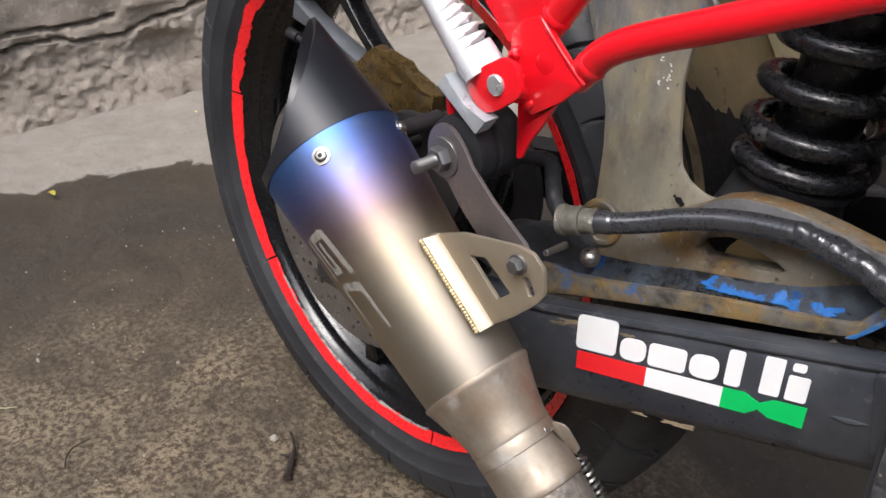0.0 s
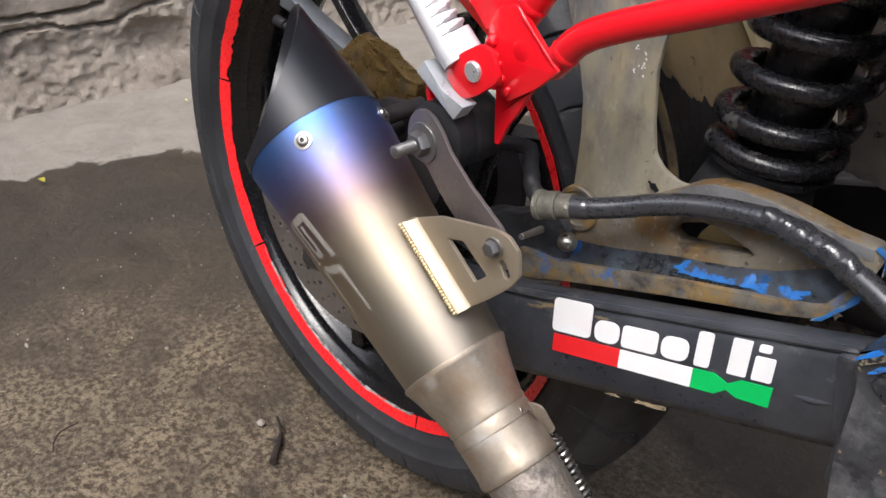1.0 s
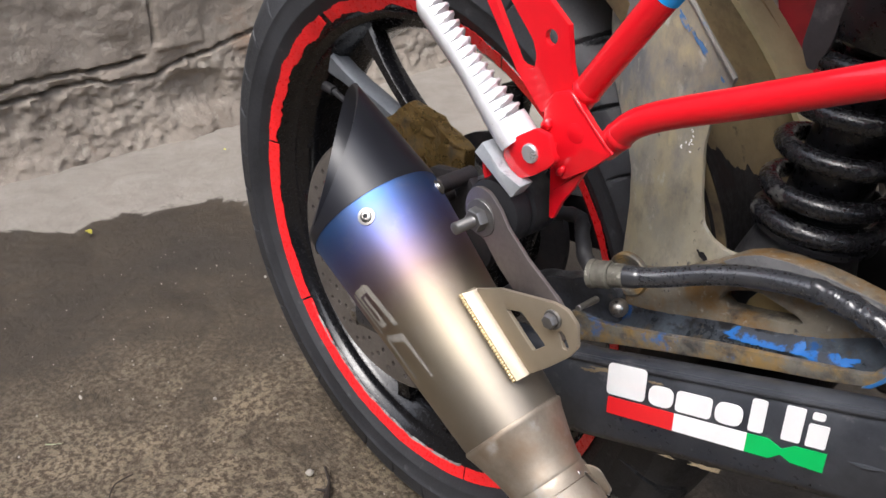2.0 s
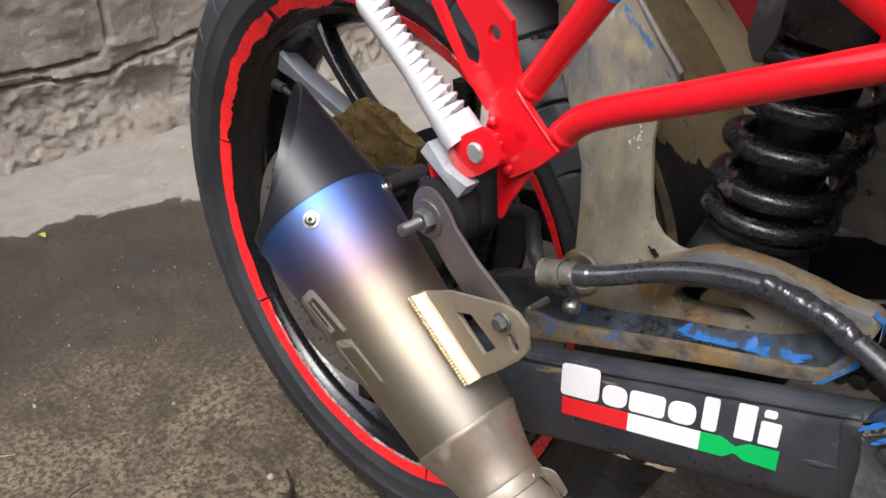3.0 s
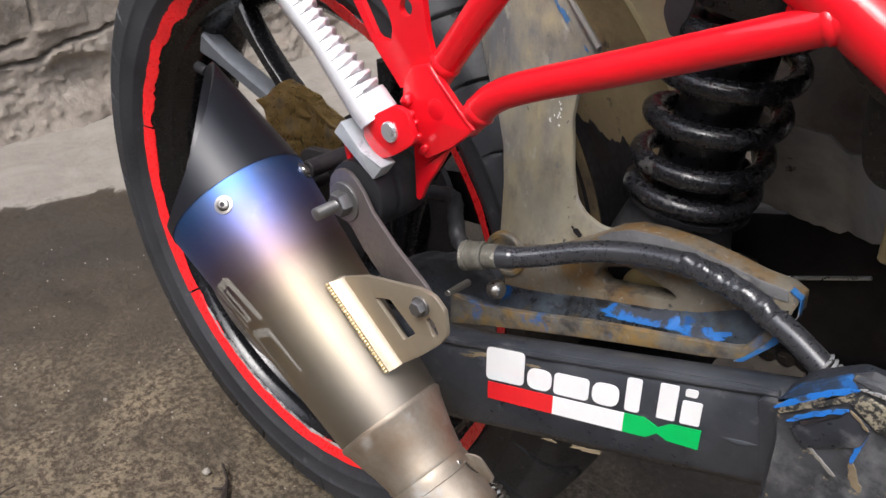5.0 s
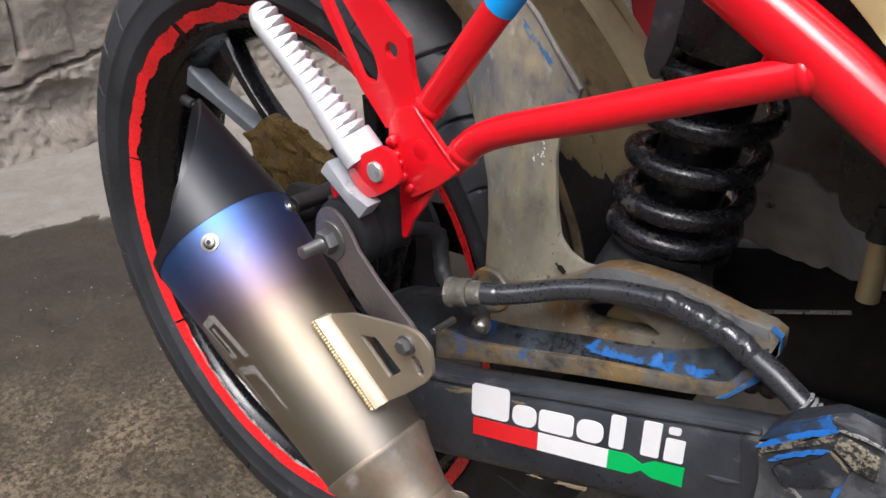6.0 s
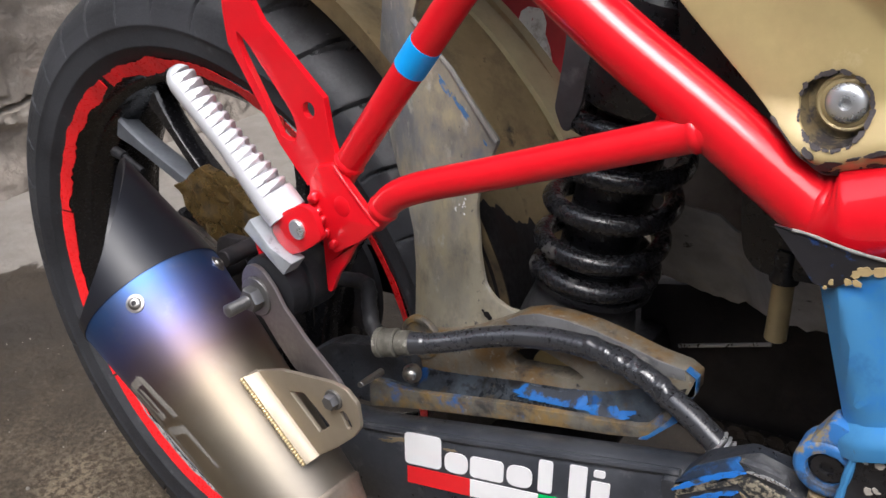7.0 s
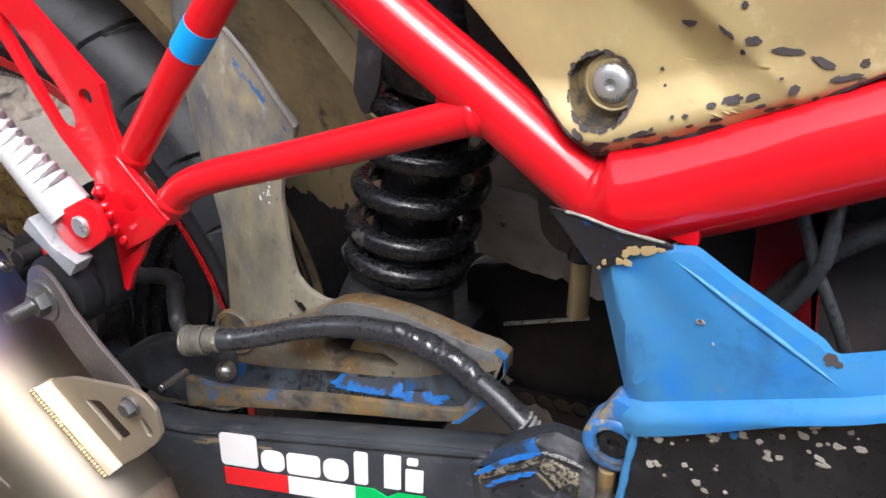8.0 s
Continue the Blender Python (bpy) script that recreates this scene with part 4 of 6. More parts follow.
for x0, x1, h, c in ((0.2830, 0.3085, 0.0225, 0.0035), (0.3108, 0.3262, 0.0140, 0.0060), (0.3278, 0.3488, 0.0142, 0.0030), (0.3508, 0.3660, 0.0140, 0.0060), (0.3695, 0.3775, 0.0210, 0.0020), (0.3868, 0.3962, 0.0215, 0.0012), (0.3988, 0.4085, 0.0140, 0.0012)):
    glyph(x0, x1, h, c)
on_arm("decal_shape", round_corners(slant(0.3995, 0.4055, 0.0305, 0.0350), 0.0015, 5), WHITE, "white vinyl dot")

# brake hose with its fitting
hose_pts = [(0.270, -0.1256, 0.4248), (0.287, -0.121, 0.4282), (0.302, -0.115, 0.4325), (0.317, -0.110, 0.4380), (0.332, -0.106, 0.4423), (0.347, -0.103, 0.4455), (0.363, -0.102, 0.4482), (0.379, -0.102, 0.4497), (0.394, -0.103, 0.4487), (0.410, -0.105, 0.4462), (0.423, -0.108, 0.4425), (0.437, -0.112, 0.4385), (0.452, -0.117, 0.4330)]
bm = bmesh.new()
pipe(bm, smooth_path(hose_pts, 18), lambda t: 0.0060 + 0.0005 * (1 if t < 0.07 else 0), 20, wobble=lambda p, a: (0.0015 * noise.noise(Vector((p.x * 150, math.cos(a) * 1.1, math.sin(a) * 1.1))) + 0.0007 * noise.noise(Vector((p.x * 480, math.cos(a) * 1.6, math.sin(a) * 1.6)))) if 0.372 < p.x < 0.424 else 0.00012 * noise.noise(p * 90))
hose = part("brake_hose", bm, HOSE, bike, "glossy black brake hose with a crinkled sleeve")
bm = bmesh.new()
rod(bm, (0.2770, -0.1240, 0.4262), (0.2685, -0.1262, 0.4244), 0.0072, 0.0070)
rod(bm, (0.2690, -0.1261, 0.4245), (0.2590, -0.1285, 0.4222), 0.0084, 0.0080)
rod(bm, (0.2600, -0.1283, 0.4224), (0.2565, -0.1290, 0.4217), 0.0088, 0.0088)
part("hose_clamp", bm, surface("corroded_clamp", (0.175, 0.165, 0.135), 0.5, 0.4, 0.0, 260, 0.3, 0.4, [((0.08, 0.075, 0.06), 90, 0.48, 0.62, 0.7, 0.1), ((0.40, 0.38, 0.33), 150, 0.58, 0.68, 0.7, 0.1)]), hose, "corroded steel hose clamp")
bm = bmesh.new()
pipe(bm, smooth_path([(0.259, -0.1288, 0.422), (0.250, -0.126, 0.428), (0.240, -0.118, 0.436), (0.226, -0.105, 0.440), (0.19, -0.10, 0.43)], 8), 0.0048, 14, wobble=lambda p, a: 0.0010 * noise.noise(p * 250 + Vector((a, 0, 0))))
part("hose_tail", bm, RUBBER, hose)
bm = bmesh.new()
for k in range(4):
    s = Vector((0.4500, -0.1165, 0.4342)).lerp(Vector((0.4570, -0.1190, 0.4310)), k / 3)
    lathe(bm, s, (0.65, 0.09, -0.5), [(-0.0010, 0.0056), (0, 0.0070), (0.0010, 0.0056)], 20, closed=True)
part("hose_ring", bm, BRIGHT, hose, "bright steel end ferrule")
bm = bmesh.new()
lathe(bm, (0.2675, -0.1115, 0.3955), (0.15, -0.9, 0.3), [(0, 0.0058), (0.003, 0.0058), (0.006, 0.0045), (0.0075, 0.002), (0.0078, 1e-5)], 20)
part("arm_bolt", bm, STEEL, bike, "dirty domed bolt on the swingarm")
bm = bmesh.new()
rod(bm, (0.2793, -0.1530, 0.4237), (0.2840, -0.1751, 0.4294), 0.0021, 0.0016, 12)
part("split_pin", bm, STEEL, bike)

# silencer
SA, SD = Vector((0.13913, -0.18575, 0.42494)), Vector((0.79348, -0.01500, -0.60841)).normalized()
S_E1 = (Vector((0, -1, 0)) - SD * Vector((0, -1, 0)).dot(SD)).normalized()
S_E2 = SD.cross(S_E1)
s_rad = lambda s: 0.0434 - 0.0788 * s


def on_silencer(s, ang, lift=0.0):
    a = radians(ang)
    return SA + SD * s + (S_E1 * math.cos(a) + S_E2 * math.sin(a)) * (s_rad(s) + lift)


def s_normal(ang):
    a = radians(ang)
    return S_E1 * math.cos(a) + S_E2 * math.sin(a)


TITAN = titanium(SA, SD)
bm = bmesh.new()
lathe(bm, SA, SD, [(-0.0150, s_rad(-0.0150) - 0.003), (-0.0150, s_rad(-0.0150))] + [(-0.0145 + 0.158 * i / 16, s_rad(-0.0145 + 0.158 * i / 16)) for i in range(17)], 128)
silencer = part("silencer", bm, TITAN, bike, "heat-blued titanium silencer shell, blue fading to champagne")


def slashed_cap():
    """Black end cap cut off at a slant."""
    bm = bmesh.new()
    seg = 96
    d, u, v = SD, S_E1, S_E2
    long_dir = radians(-176)
    outer, inner = [], []
    rows_ = 14
    for k in range(rows_ + 1):
        ro, ri = [], []
        for i in range(seg):
            a = 2 * math.pi * i / seg
            reach = 0.0072 + 0.085 * (0.5 + 0.5 * math.cos(a - long_dir))
            s = -0.0147 - reach * k / rows_
            r = s_rad(-0.0147) + 0.0005 - 0.11 * (-0.0147 - s)
            n = u * math.cos(a) + v * math.sin(a)
            ro.append(bm.verts.new(SA + d * s + n * r))
            ri.append(bm.verts.new(SA + d * s + n * (r - 0.0022)))
        outer.append(ro)
        inner.append(ri)
    for lay in (outer, inner):
        for a, b in zip(lay, lay[1:]):
            for i in range(seg):
                bm.faces.new((a[i], a[(i + 1) % seg], b[(i + 1) % seg], b[i]))
    for i in range(seg):
        bm.faces.new((outer[-1][i], outer[-1][(i + 1) % seg], inner[-1][(i + 1) % seg], inner[-1][i]))
    return part("end_cap", bm, CAP_BLACK, silencer, "matt black slash-cut end cap", smooth=50)


slashed_cap()
bm = bmesh.new()
lathe(bm, SA, SD, [(-0.0160, 0.04), (-0.014, 0.024), (-0.03, 0.0235), (-0.03, 0.0215), (-0.01, 0.021), (-0.01, 1e-5)], 48)
part("core_tube", bm, GRIME, silencer)
for s, ang in ((-0.0030, -47), (-0.004, -128), (-0.015, 64), (-0.008, 150)):
    bm = bmesh.new()
    n = s_normal(ang)
    lathe(bm, on_silencer(s, ang, -0.0006), n, [(0, 0.0052), (0.001, 0.0052), (0.0012, 0.0036)], 28)
    lathe(bm, on_silencer(s, ang, 0.0002), n, [(0, 0.0036), (0.0015, 0.0034), (0.0021, 0.0026), (0.0021, 0.0015), (0.0009, 0.0015), (0.0009, 1e-5)], 24)
    part("shell_screw", bm, STEEL, silencer, "bright steel screw")
    # dark disc in the socket, standing in for the shade inside
    bm = bmesh.new()
    lathe(bm, on_silencer(s, ang, 0.0012), n, [(0, 0.0016), (0.0007, 0.0016), (0.0007, 1e-5)], 6)
    part("socket_shade", bm, GRIME, silencer)


def shell_patch(corners, label):
    """A thin etched shape following the shell; corners are (along, angle)."""
    bm = bmesh.new()
    (s0, a0), (s1, a1), (s2, a2), (s3, a3) = corners
    n, m = 10, 4
    g = []
    for i in range(n + 1):
        t = i / n
        row = []
        for j in range(m + 1):
            q = j / m
            s = (s0 + (s3 - s0) * t) * (1 - q) + (s1 + (s2 - s1) * t) * q
            a = (a0 + (a3 - a0) * t) * (1 - q) + (a1 + (a2 - a1) * t) * q
            row.append(bm.verts.new(on_silencer(s, a, 0.0003)))
        g.append(row)
    for a, b in zip(g, g[1:]):
        for j in range(m):
            bm.faces.new((a[j], a[j + 1], b[j + 1], b[j]))
    return part("etched_shape", bm, ETCH, silencer, label)


shell_patch(((0.0262, -7), (0.0290, -13), (0.0590, -17), (0.0585, -11.5)), "etched grey bar")
shell_patch(((0.0262, 8), (0.0262, 4.5), (0.0540, 2.5), (0.0535, 5.5)), "etched grey bar")
shell_patch(((0.0330, 1.0), (0.0330, -3.0), (0.0545, -5.0), (0.0545, -1.5)), "etched grey bar")
shell_patch(((0.0262, 4.5), (0.0270, -7), (0.0320, -7.5), (0.0310, 4.2)), "etched grey bar")
shell_patch(((0.0490, 3.0), (0.0500, -1.2), (0.0545, -1.5), (0.0540, 2.5)), "etched grey bar")
shell_patch(((0.0265, 13), (0.0265, 10), (0.0560, 9), (0.0560, 12)), "etched grey bar")
shell_patch(((0.0585, 6), (0.0645, -14), (0.0700, -14), (0.0640, 6)), "etched grey bar")
shell_patch(((0.0650, -10), (0.0650, -15), (0.0950, -16), (0.0950, -13)), "etched grey bar")
shell_patch(((0.0590, 11), (0.0600, 7), (0.0900, 7), (0.0900, 10)), "etched grey bar")

# inlet cone, collar and link pipe
bm = bmesh.new()
r0 = s_rad(0.143)
lathe(bm, SA, SD, [(0.1415, r0 - 0.001), (0.1422, r0 + 0.0009), (0.1440, r0 + 0.0012), (0.1455, r0 + 0.0004), (0.150, r0 - 0.0012), (0.165, r0 - 0.0056), (0.1755, 0.0243), (0.1775, 0.0247), (0.1795, 0.0240)], 72)
part("inlet_cone", bm, PIPE, silencer, "heat-stained conical inlet")
bm = bmesh.new()
lathe(bm, SA, SD, [(0.179, 0.0236), (0.1805, 0.0243), (0.183, 0.0246), (0.1875, 0.0243), (0.1878, 0.0238), (0.1882, 0.0243), (0.207, 0.0240), (0.2085, 0.0244), (0.2105, 0.0245), (0.2125, 0.0238), (0.213, 0.0225)], 72)
link = part("link_collar", bm, PIPE, bike, "heat-stained slip-joint collar")
pe = SA + SD * 0.212
bm = bmesh.new()
pipe(bm, smooth_path([pe, pe + SD * 0.04, pe + SD * 0.075 + Vector((0.012, 0.002, 0.006)), pe + SD * 0.10 + Vector((0.05, 0.01, 0.03)), Vector((0.50, -0.13, 0.215)), Vector((0.66, -0.08, 0.21))], 10), 0.0222, 40, wobble=lambda p, a: 0.0004 * noise.noise(p * 120 + Vector((a * 2, 0, 0))))
part("link_pipe", bm, PIPE_ROUGH, link, "burnt rough exhaust pipe")
# spring with hooks
riv = Vector((0.2975, -0.1865, 0.3285))
s0, s1 = Vector((0.3095, -0.1640, 0.3045)), Vector((0.3520, -0.1640, 0.2620))
bm = bmesh.new()
_, uu, vv = frame_of(s1 - s0)
helix = []
turns = 17
for i in range(turns * 14 + 1):
    a = 2 * math.pi * i / 14
    helix.append(s0.lerp(s1, i / (turns * 14)) + (uu * math.cos(a) + vv * math.sin(a)) * 0.0039)
pipe(bm, helix, 0.00105, 6)
pipe(bm, smooth_path([riv + Vector((0, -0.002, 0)), riv.lerp(s0, 0.5) + Vector((0, -0.0015, -0.002)), s0 + uu * 0.0035], 6), 0.00075, 6)
pipe(bm, smooth_path([riv + Vector((0.006, 0.004, 0.004)), riv.lerp(s0, 0.7) + Vector((0.002, 0.0, 0.003)), s0 - uu * 0.0035], 6), 0.00075, 6)
part("joint_spring", bm, STEEL, link, "shiny coil spring")
bm = bmesh.new()
plate(bm, [(0.2955, 0.3300), (0.3040, 0.3290), (0.3120, 0.3130), (0.3080, 0.3080), (0.3000, 0.3180)], -0.1790, -0.1775, corner=0.004, bevel=0.0004, shear=lambda x, z: (x - 0.291) * 0.6)
part("spring_tab", bm, PIPE, link)
bm = bmesh.new()
lathe(bm, riv + Vector((0.001, 0.004, 0.0)), (0.1, -0.9, 0.35), [(0, 0.0032), (0.003, 0.0032), (0.0042, 0.002), (0.0044, 1e-5)], 16)
part("rivet", bm, STEEL, link)

# hanger plate welded to the silencer
DARK_BOLT = surface("dull_grey_steel", (0.19, 0.185, 0.18), 0.42, 0.8, 0.0, 260, 0.2, 0.15)
BR_Y = -0.1895
bm = bmesh.new()
br_out = [(0.2214, 0.4204), (0.240, 0.4285), (0.2790, 0.4365), (0.2880, 0.4358), (0.2950, 0.4300), (0.2965, 0.4165), (0.2915, 0.4085), (0.2780, 0.3950), (0.2648, 0.3836)]
win = [(0.2455, 0.4175), (0.2570, 0.4210), (0.2750, 0.4078), (0.2665, 0.3998)]
oval = [(0.2825, 0.4200), (0.2850, 0.4220), (0.2875, 0.4205), (0.2905, 0.4150), (0.2900, 0.4120), (0.2870, 0.4118)]
plate(bm, br_out, BR_Y, BR_Y + 0.0028, [round_corners(win, 0.0015), oval], corner=0.002, bevel=0.0006)
hanger = part("hanger_plate", bm, BRACKET, silencer, "gold-tinted welded hanger plate with a slot")
bm = bmesh.new()
a0, a1, b0, b1 = Vector((0.2172, -0.1965, 0.4185)), Vector((0.2612, -0.1960, 0.3800)), Vector((0.2214, BR_Y, 0.4204)), Vector((0.2648, BR_Y, 0.3836))
n = 12
rows_ = []
for i in range(n + 1):
    t = i / n
    p, q = a0.lerp(a1, t), b0.lerp(b1, t)
    mid = p.lerp(q, 0.62) + Vector((-0.0002, -0.0012, -0.0002))
    rows_.append([bm.verts.new(w) for w in (p, mid, q, q + Vector((0, 0.0028, 0)), mid + Vector((0.001, 0.0045, 0.001)), p + Vector((0.001, 0.0090, 0.001)))])
for a, b in zip(rows_, rows_[1:]):
    for k in range(6):
        bm.faces.new((a[k], a[(k + 1) % 6], b[(k + 1) % 6], b[k]))
bm.faces.new(rows_[0])
bm.faces.new(rows_[-1])
part("hanger_flange", bm, BRACKET, hanger)
bm = bmesh.new()
for i in range(30):
    p = a0.lerp(a1, (i + 0.5) / 30)
    bmesh.ops.create_icosphere(bm, subdivisions=2, radius=0.0013, matrix=Matrix.Translation(p + Vector((-0.0004, -0.0012, -0.0003))) @ pose(0, 0, 0, 0, 41, 0) @ Matrix.Diagonal((0.9, 1.0, 1.0, 1)))
tagged(part("weld_bead", bm, WELD, hanger, "bright beaded weld", smooth=80), kind="stuff")
bm = bmesh.new()
rod(bm, (0.2795, BR_Y - 0.0016, 0.4270), (0.2795, BR_Y, 0.4270), 0.0056)
bolt_head(bm, (0.2795, BR_Y - 0.0014, 0.4270), (0, -1, 0), 0.0044, 0.0040)
part("hanger_bolt", bm, DARK_BOLT, hanger, "steel hexagon bolt with washer")

# link plate from hanger to rubber mount
UP, LO = (0.213, 0.4590), (0.2790, 0.4250)
bm = bmesh.new()
outl = [(UP[0] + 0.0175 * math.cos(radians(a)), UP[1] + 0.0175 * math.sin(radians(a))) for a in range(60, 215, 14)]
outl += [(0.2060, 0.4470), (0.2150, 0.4445), (0.2270, 0.4345), (0.2420, 0.4255), (0.2600, 0.4240)]
outl += [(LO[0] + 0.0118 * math.cos(radians(a)), LO[1] + 0.0118 * math.sin(radians(a))) for a in range(215, 391, 15)]
outl += [(0.2800, 0.4375), (0.2540, 0.4495), (0.2360, 0.4610), (0.2290, 0.4690)]
plate(bm, outl, -0.0014, 0.0014, bevel=0.0007, shear=lambda x, z: -0.1745 - 0.010 * (x - 0.213) / 0.059)
linkp = part("hanger_link", bm, DARK_STEEL, bike, "brown-grey steel hanger link")
bm = bmesh.new()
rod(bm, (UP[0], -0.1785, UP[1]), (UP[0], -0.176, UP[1]), 0.0112)
bolt_head(bm, (UP[0], -0.1782, UP[1]), (0, -1, 0), 0.0072, 0.0062)
stud = [(0.0, 0.0034)]
for i in range(10):
    stud += [(0.00098 * (2 * i + 1), 0.0028), (0.00098 * (2 * i + 2), 0.0036)]
stud += [(0.0205, 0.0028), (0.0205, 1e-5)]
lathe(bm, (UP[0], -0.1845, UP[1]), (0, -1, 0), [(s * 0.68, r) for s, r in stud], 20)
part("link_bolt", bm, DARK_BOLT, linkp, "threaded stud with nut and washer")
bm = bmesh.new()
lathe(bm, (0.2150, -0.172, 0.4605), (0, 1, 0), [(0, 1e-5), (0, 0.0165), (0.0015, 0.0195), (0.011, 0.0205), (0.0125, 0.0185), (0.0150, 0.0185), (0.0165, 0.0205), (0.034, 0.0205), (0.036, 0.018), (0.036, 1e-5)], 48)
part("rubber_bush", bm, RUBBER, linkp, "black rubber mount")

# passenger peg and its bracket
PEG0, PEG1 = Vector((0.2262, -0.1620, 0.5055)), Vector((0.1625, -0.1745, 0.5765))
pd = (PEG1 - PEG0).normalized()
pw_ = pd.cross(Vector((0.60, -0.60, 0.53))).normalized()
pn = pw_.cross(pd).normalized()
bm = bmesh.new()
n, around = 300, 24
rings = []
for i in range(n + 1):
    t = i / n
    w = 0.0112 - 0.0034 * min(1, max(0, (t - 0.10) / 0.38)) + 0.0006 * t
    h = 0.0080
    if t > 0.88:
        w, h = [q * math.sqrt(max(0.03, 1 - ((t - 0.88) / 0.122) ** 2)) for q in (w, h)]
    c = PEG0.lerp(PEG1, t)
    saw = abs(((t * 17.5) % 1.0) - 0.5) * 2
    ring = []
    for k in range(around):
        a = 2 * math.pi * k / around
        ca, sa = math.cos(a), math.sin(a)
        sx, sy = math.copysign(abs(ca) ** 0.62, ca), math.copysign(abs(sa) ** 0.62, sa)
        spread = min(1.0, max(0.0, (sx * 0.9 + 0.10) / 0.80)) if sy > -0.6 else 0.0
        bite = max(0.0, 1 - saw / (0.75 * spread)) if spread > 0.02 and 0.13 < t < 0.95 else 0.0
        rail = 0.35 if 0.42 < sx < 0.72 and sy > 0.5 and 0.25 < t < 0.72 else 1.0
        deep = 0.0056 * bite * rail * (0.5 + 0.5 * spread)
        ring.append(bm.verts.new(c + pw_ * (w * sx - 0.6 * deep * max(0.0, sx)) + pn * (h * sy - deep * max(0.0, sy))))
    rings.append(ring)
for a, b in zip(rings, rings[1:]):
    for k in range(around):
        bm.faces.new((a[k], a[(k + 1) % around], b[(k + 1) % around], b[k]))
bm.faces.new(rings[0])
bm.faces.new(rings[-1])
peg = part("foot_peg", bm, ALU, bike, "silver aluminium foot peg with serrated edge, folded up", smooth=32)
bm = bmesh.new()
plate(bm, [(0.2040, 0.4955), (0.2100, 0.5030), (0.2240, 0.4905), (0.2395, 0.4855), (0.2325, 0.4765)], -0.1745, -0.1640, corner=0.001, bevel=0.001)
part("peg_block", bm, ALU_GREY, peg, "grey aluminium pivot block")
bm = bmesh.new()
pipe(bm, [ring_ for ring_ in smooth_path([(0.2060, -0.166, 0.4925), (0.2035, -0.164, 0.4830), (0.2060, -0.164, 0.4760), (0.2105, -0.164, 0.4725), (0.2170, -0.164, 0.4715), (0.2230, -0.163, 0.4740)], 6)], 0.0022, 8)
part("peg_spring", bm, RED, peg)

LUG = [(0.2200, 0.4970), (0.2225, 0.5035), (0.2310, 0.5110), (0.2430, 0.5180), (0.2520, 0.5165), (0.2575, 0.5030), (0.2530, 0.4985), (0.2420, 0.4905), (0.2335, 0.4865), (0.2255, 0.4905)]
bm = bmesh.new()
plate(bm, LUG, -0.1690, -0.1650, corner=0.003, bevel=0.0012)
mount = part("peg_bracket", bm, RED, bike, "glossy red welded peg bracket")
bm = bmesh.new()
plate(bm, LUG, -0.1480, -0.1440, corner=0.003, bevel=0.0010)
part("inner_lug", bm, RED, mount)
bm = bmesh.new()
lathe(bm, (0.2407, -0.1690, 0.5037), (0, -1, 0), [(0, 0.0054), (0.0012, 0.0054), (0.0019, 0.0046), (0.0021, 1e-5)], 28)
part("pivot_pin", bm, BRIGHT, mount, "bright steel pivot pin")
bm = bmesh.new()
plate(bm, [(0.2345, 0.5225), (0.2400, 0.5330), (0.2520, 0.5368), (0.2812, 0.5093), (0.2680, 0.4975), (0.2500, 0.4858), (0.2410, 0.4945), (0.2345, 0.5060)], -0.1535, -0.1480, corner=0.0025, bevel=0.0020)
for v in bm.verts:
    v.co.y += 0.0007 * noise.noise(v.co * 90)
part("bracket_body", bm, RED, mount, "boxed red bracket body")
bm = bmesh.new()
pipe(bm, smooth_path([(0.2535, -0.1528, 0.5352), (0.2600, -0.1533, 0.5293), (0.2700, -0.1533, 0.5199), (0.2808, -0.1525, 0.5098)], 6), 0.0012, 10, wobble=lambda p, a: 0.0003 * noise.noise(p * 160))
part("folded_edge", bm, RED, mount)
bm = bmesh.new()
lathe(bm, (0.2575, -0.1533, 0.5150), (0, -1, 0), [(-0.001, 0.0058), (0.0004, 0.0054), (0.0008, 0.0040), (0.0009, 1e-5)], 24)
part("pressed_dot", bm, RED, mount)
bm = bmesh.new()
plate(bm, [(0.2385, 0.4900), (0.2630, 0.4945), (0.2545, 0.4800), (0.2480, 0.4710), (0.2425, 0.4590), (0.2395, 0.4590), (0.2390, 0.4740)], -0.1500, -0.1465, corner=0.0015, bevel=0.0010)
part("bracket_tongue", bm, RED, mount)
for x, z, r_ in ((0.2385, 0.5155, 0.0036), (0.2400, 0.5075, 0.0031), (0.2425, 0.5030, 0.0030), (0.2460, 0.4970, 0.0027), (0.2495, 0.4915, 0.0026)):
    bm = bmesh.new()
    bmesh.ops.create_icosphere(bm, subdivisions=3, radius=r_ * 0.85, matrix=Matrix.Translation((x, -0.1540, z)) @ pose(0, 0, 0, 0, 30, 0) @ Matrix.Diagonal((1.0, 1.1, 1.4, 1)))
    for v in bm.verts:
        v.co += Vector((1, 0.5, 1)) * 0.0011 * noise.noise(v.co * 260)
    part("weld_blob", bm, RED, mount, smooth=80)
bm = bmesh.new()
tri_out = [(0.205, 0.660), (0.178, 0.640), (0.1770, 0.602), (0.1785, 0.5865), (0.2120, 0.5375), (0.2300, 0.5190), (0.2450, 0.5240), (0.2530, 0.5380), (0.2490, 0.5490), (0.2458, 0.5685), (0.2060, 0.6010), (0.200, 0.610)]
tri_in = [(0.1855, 0.5945), (0.1870, 0.5860), (0.2140, 0.5425), (0.2240, 0.5415), (0.2255, 0.5490), (0.2225, 0.5570), (0.1935, 0.5890)]
plate(bm, tri_out, -0.1500, -0.1462, [round_corners(tri_in, 0.0025, 3), circle(0.2350, 0.5605, 0.0042)], bevel=0.00025)
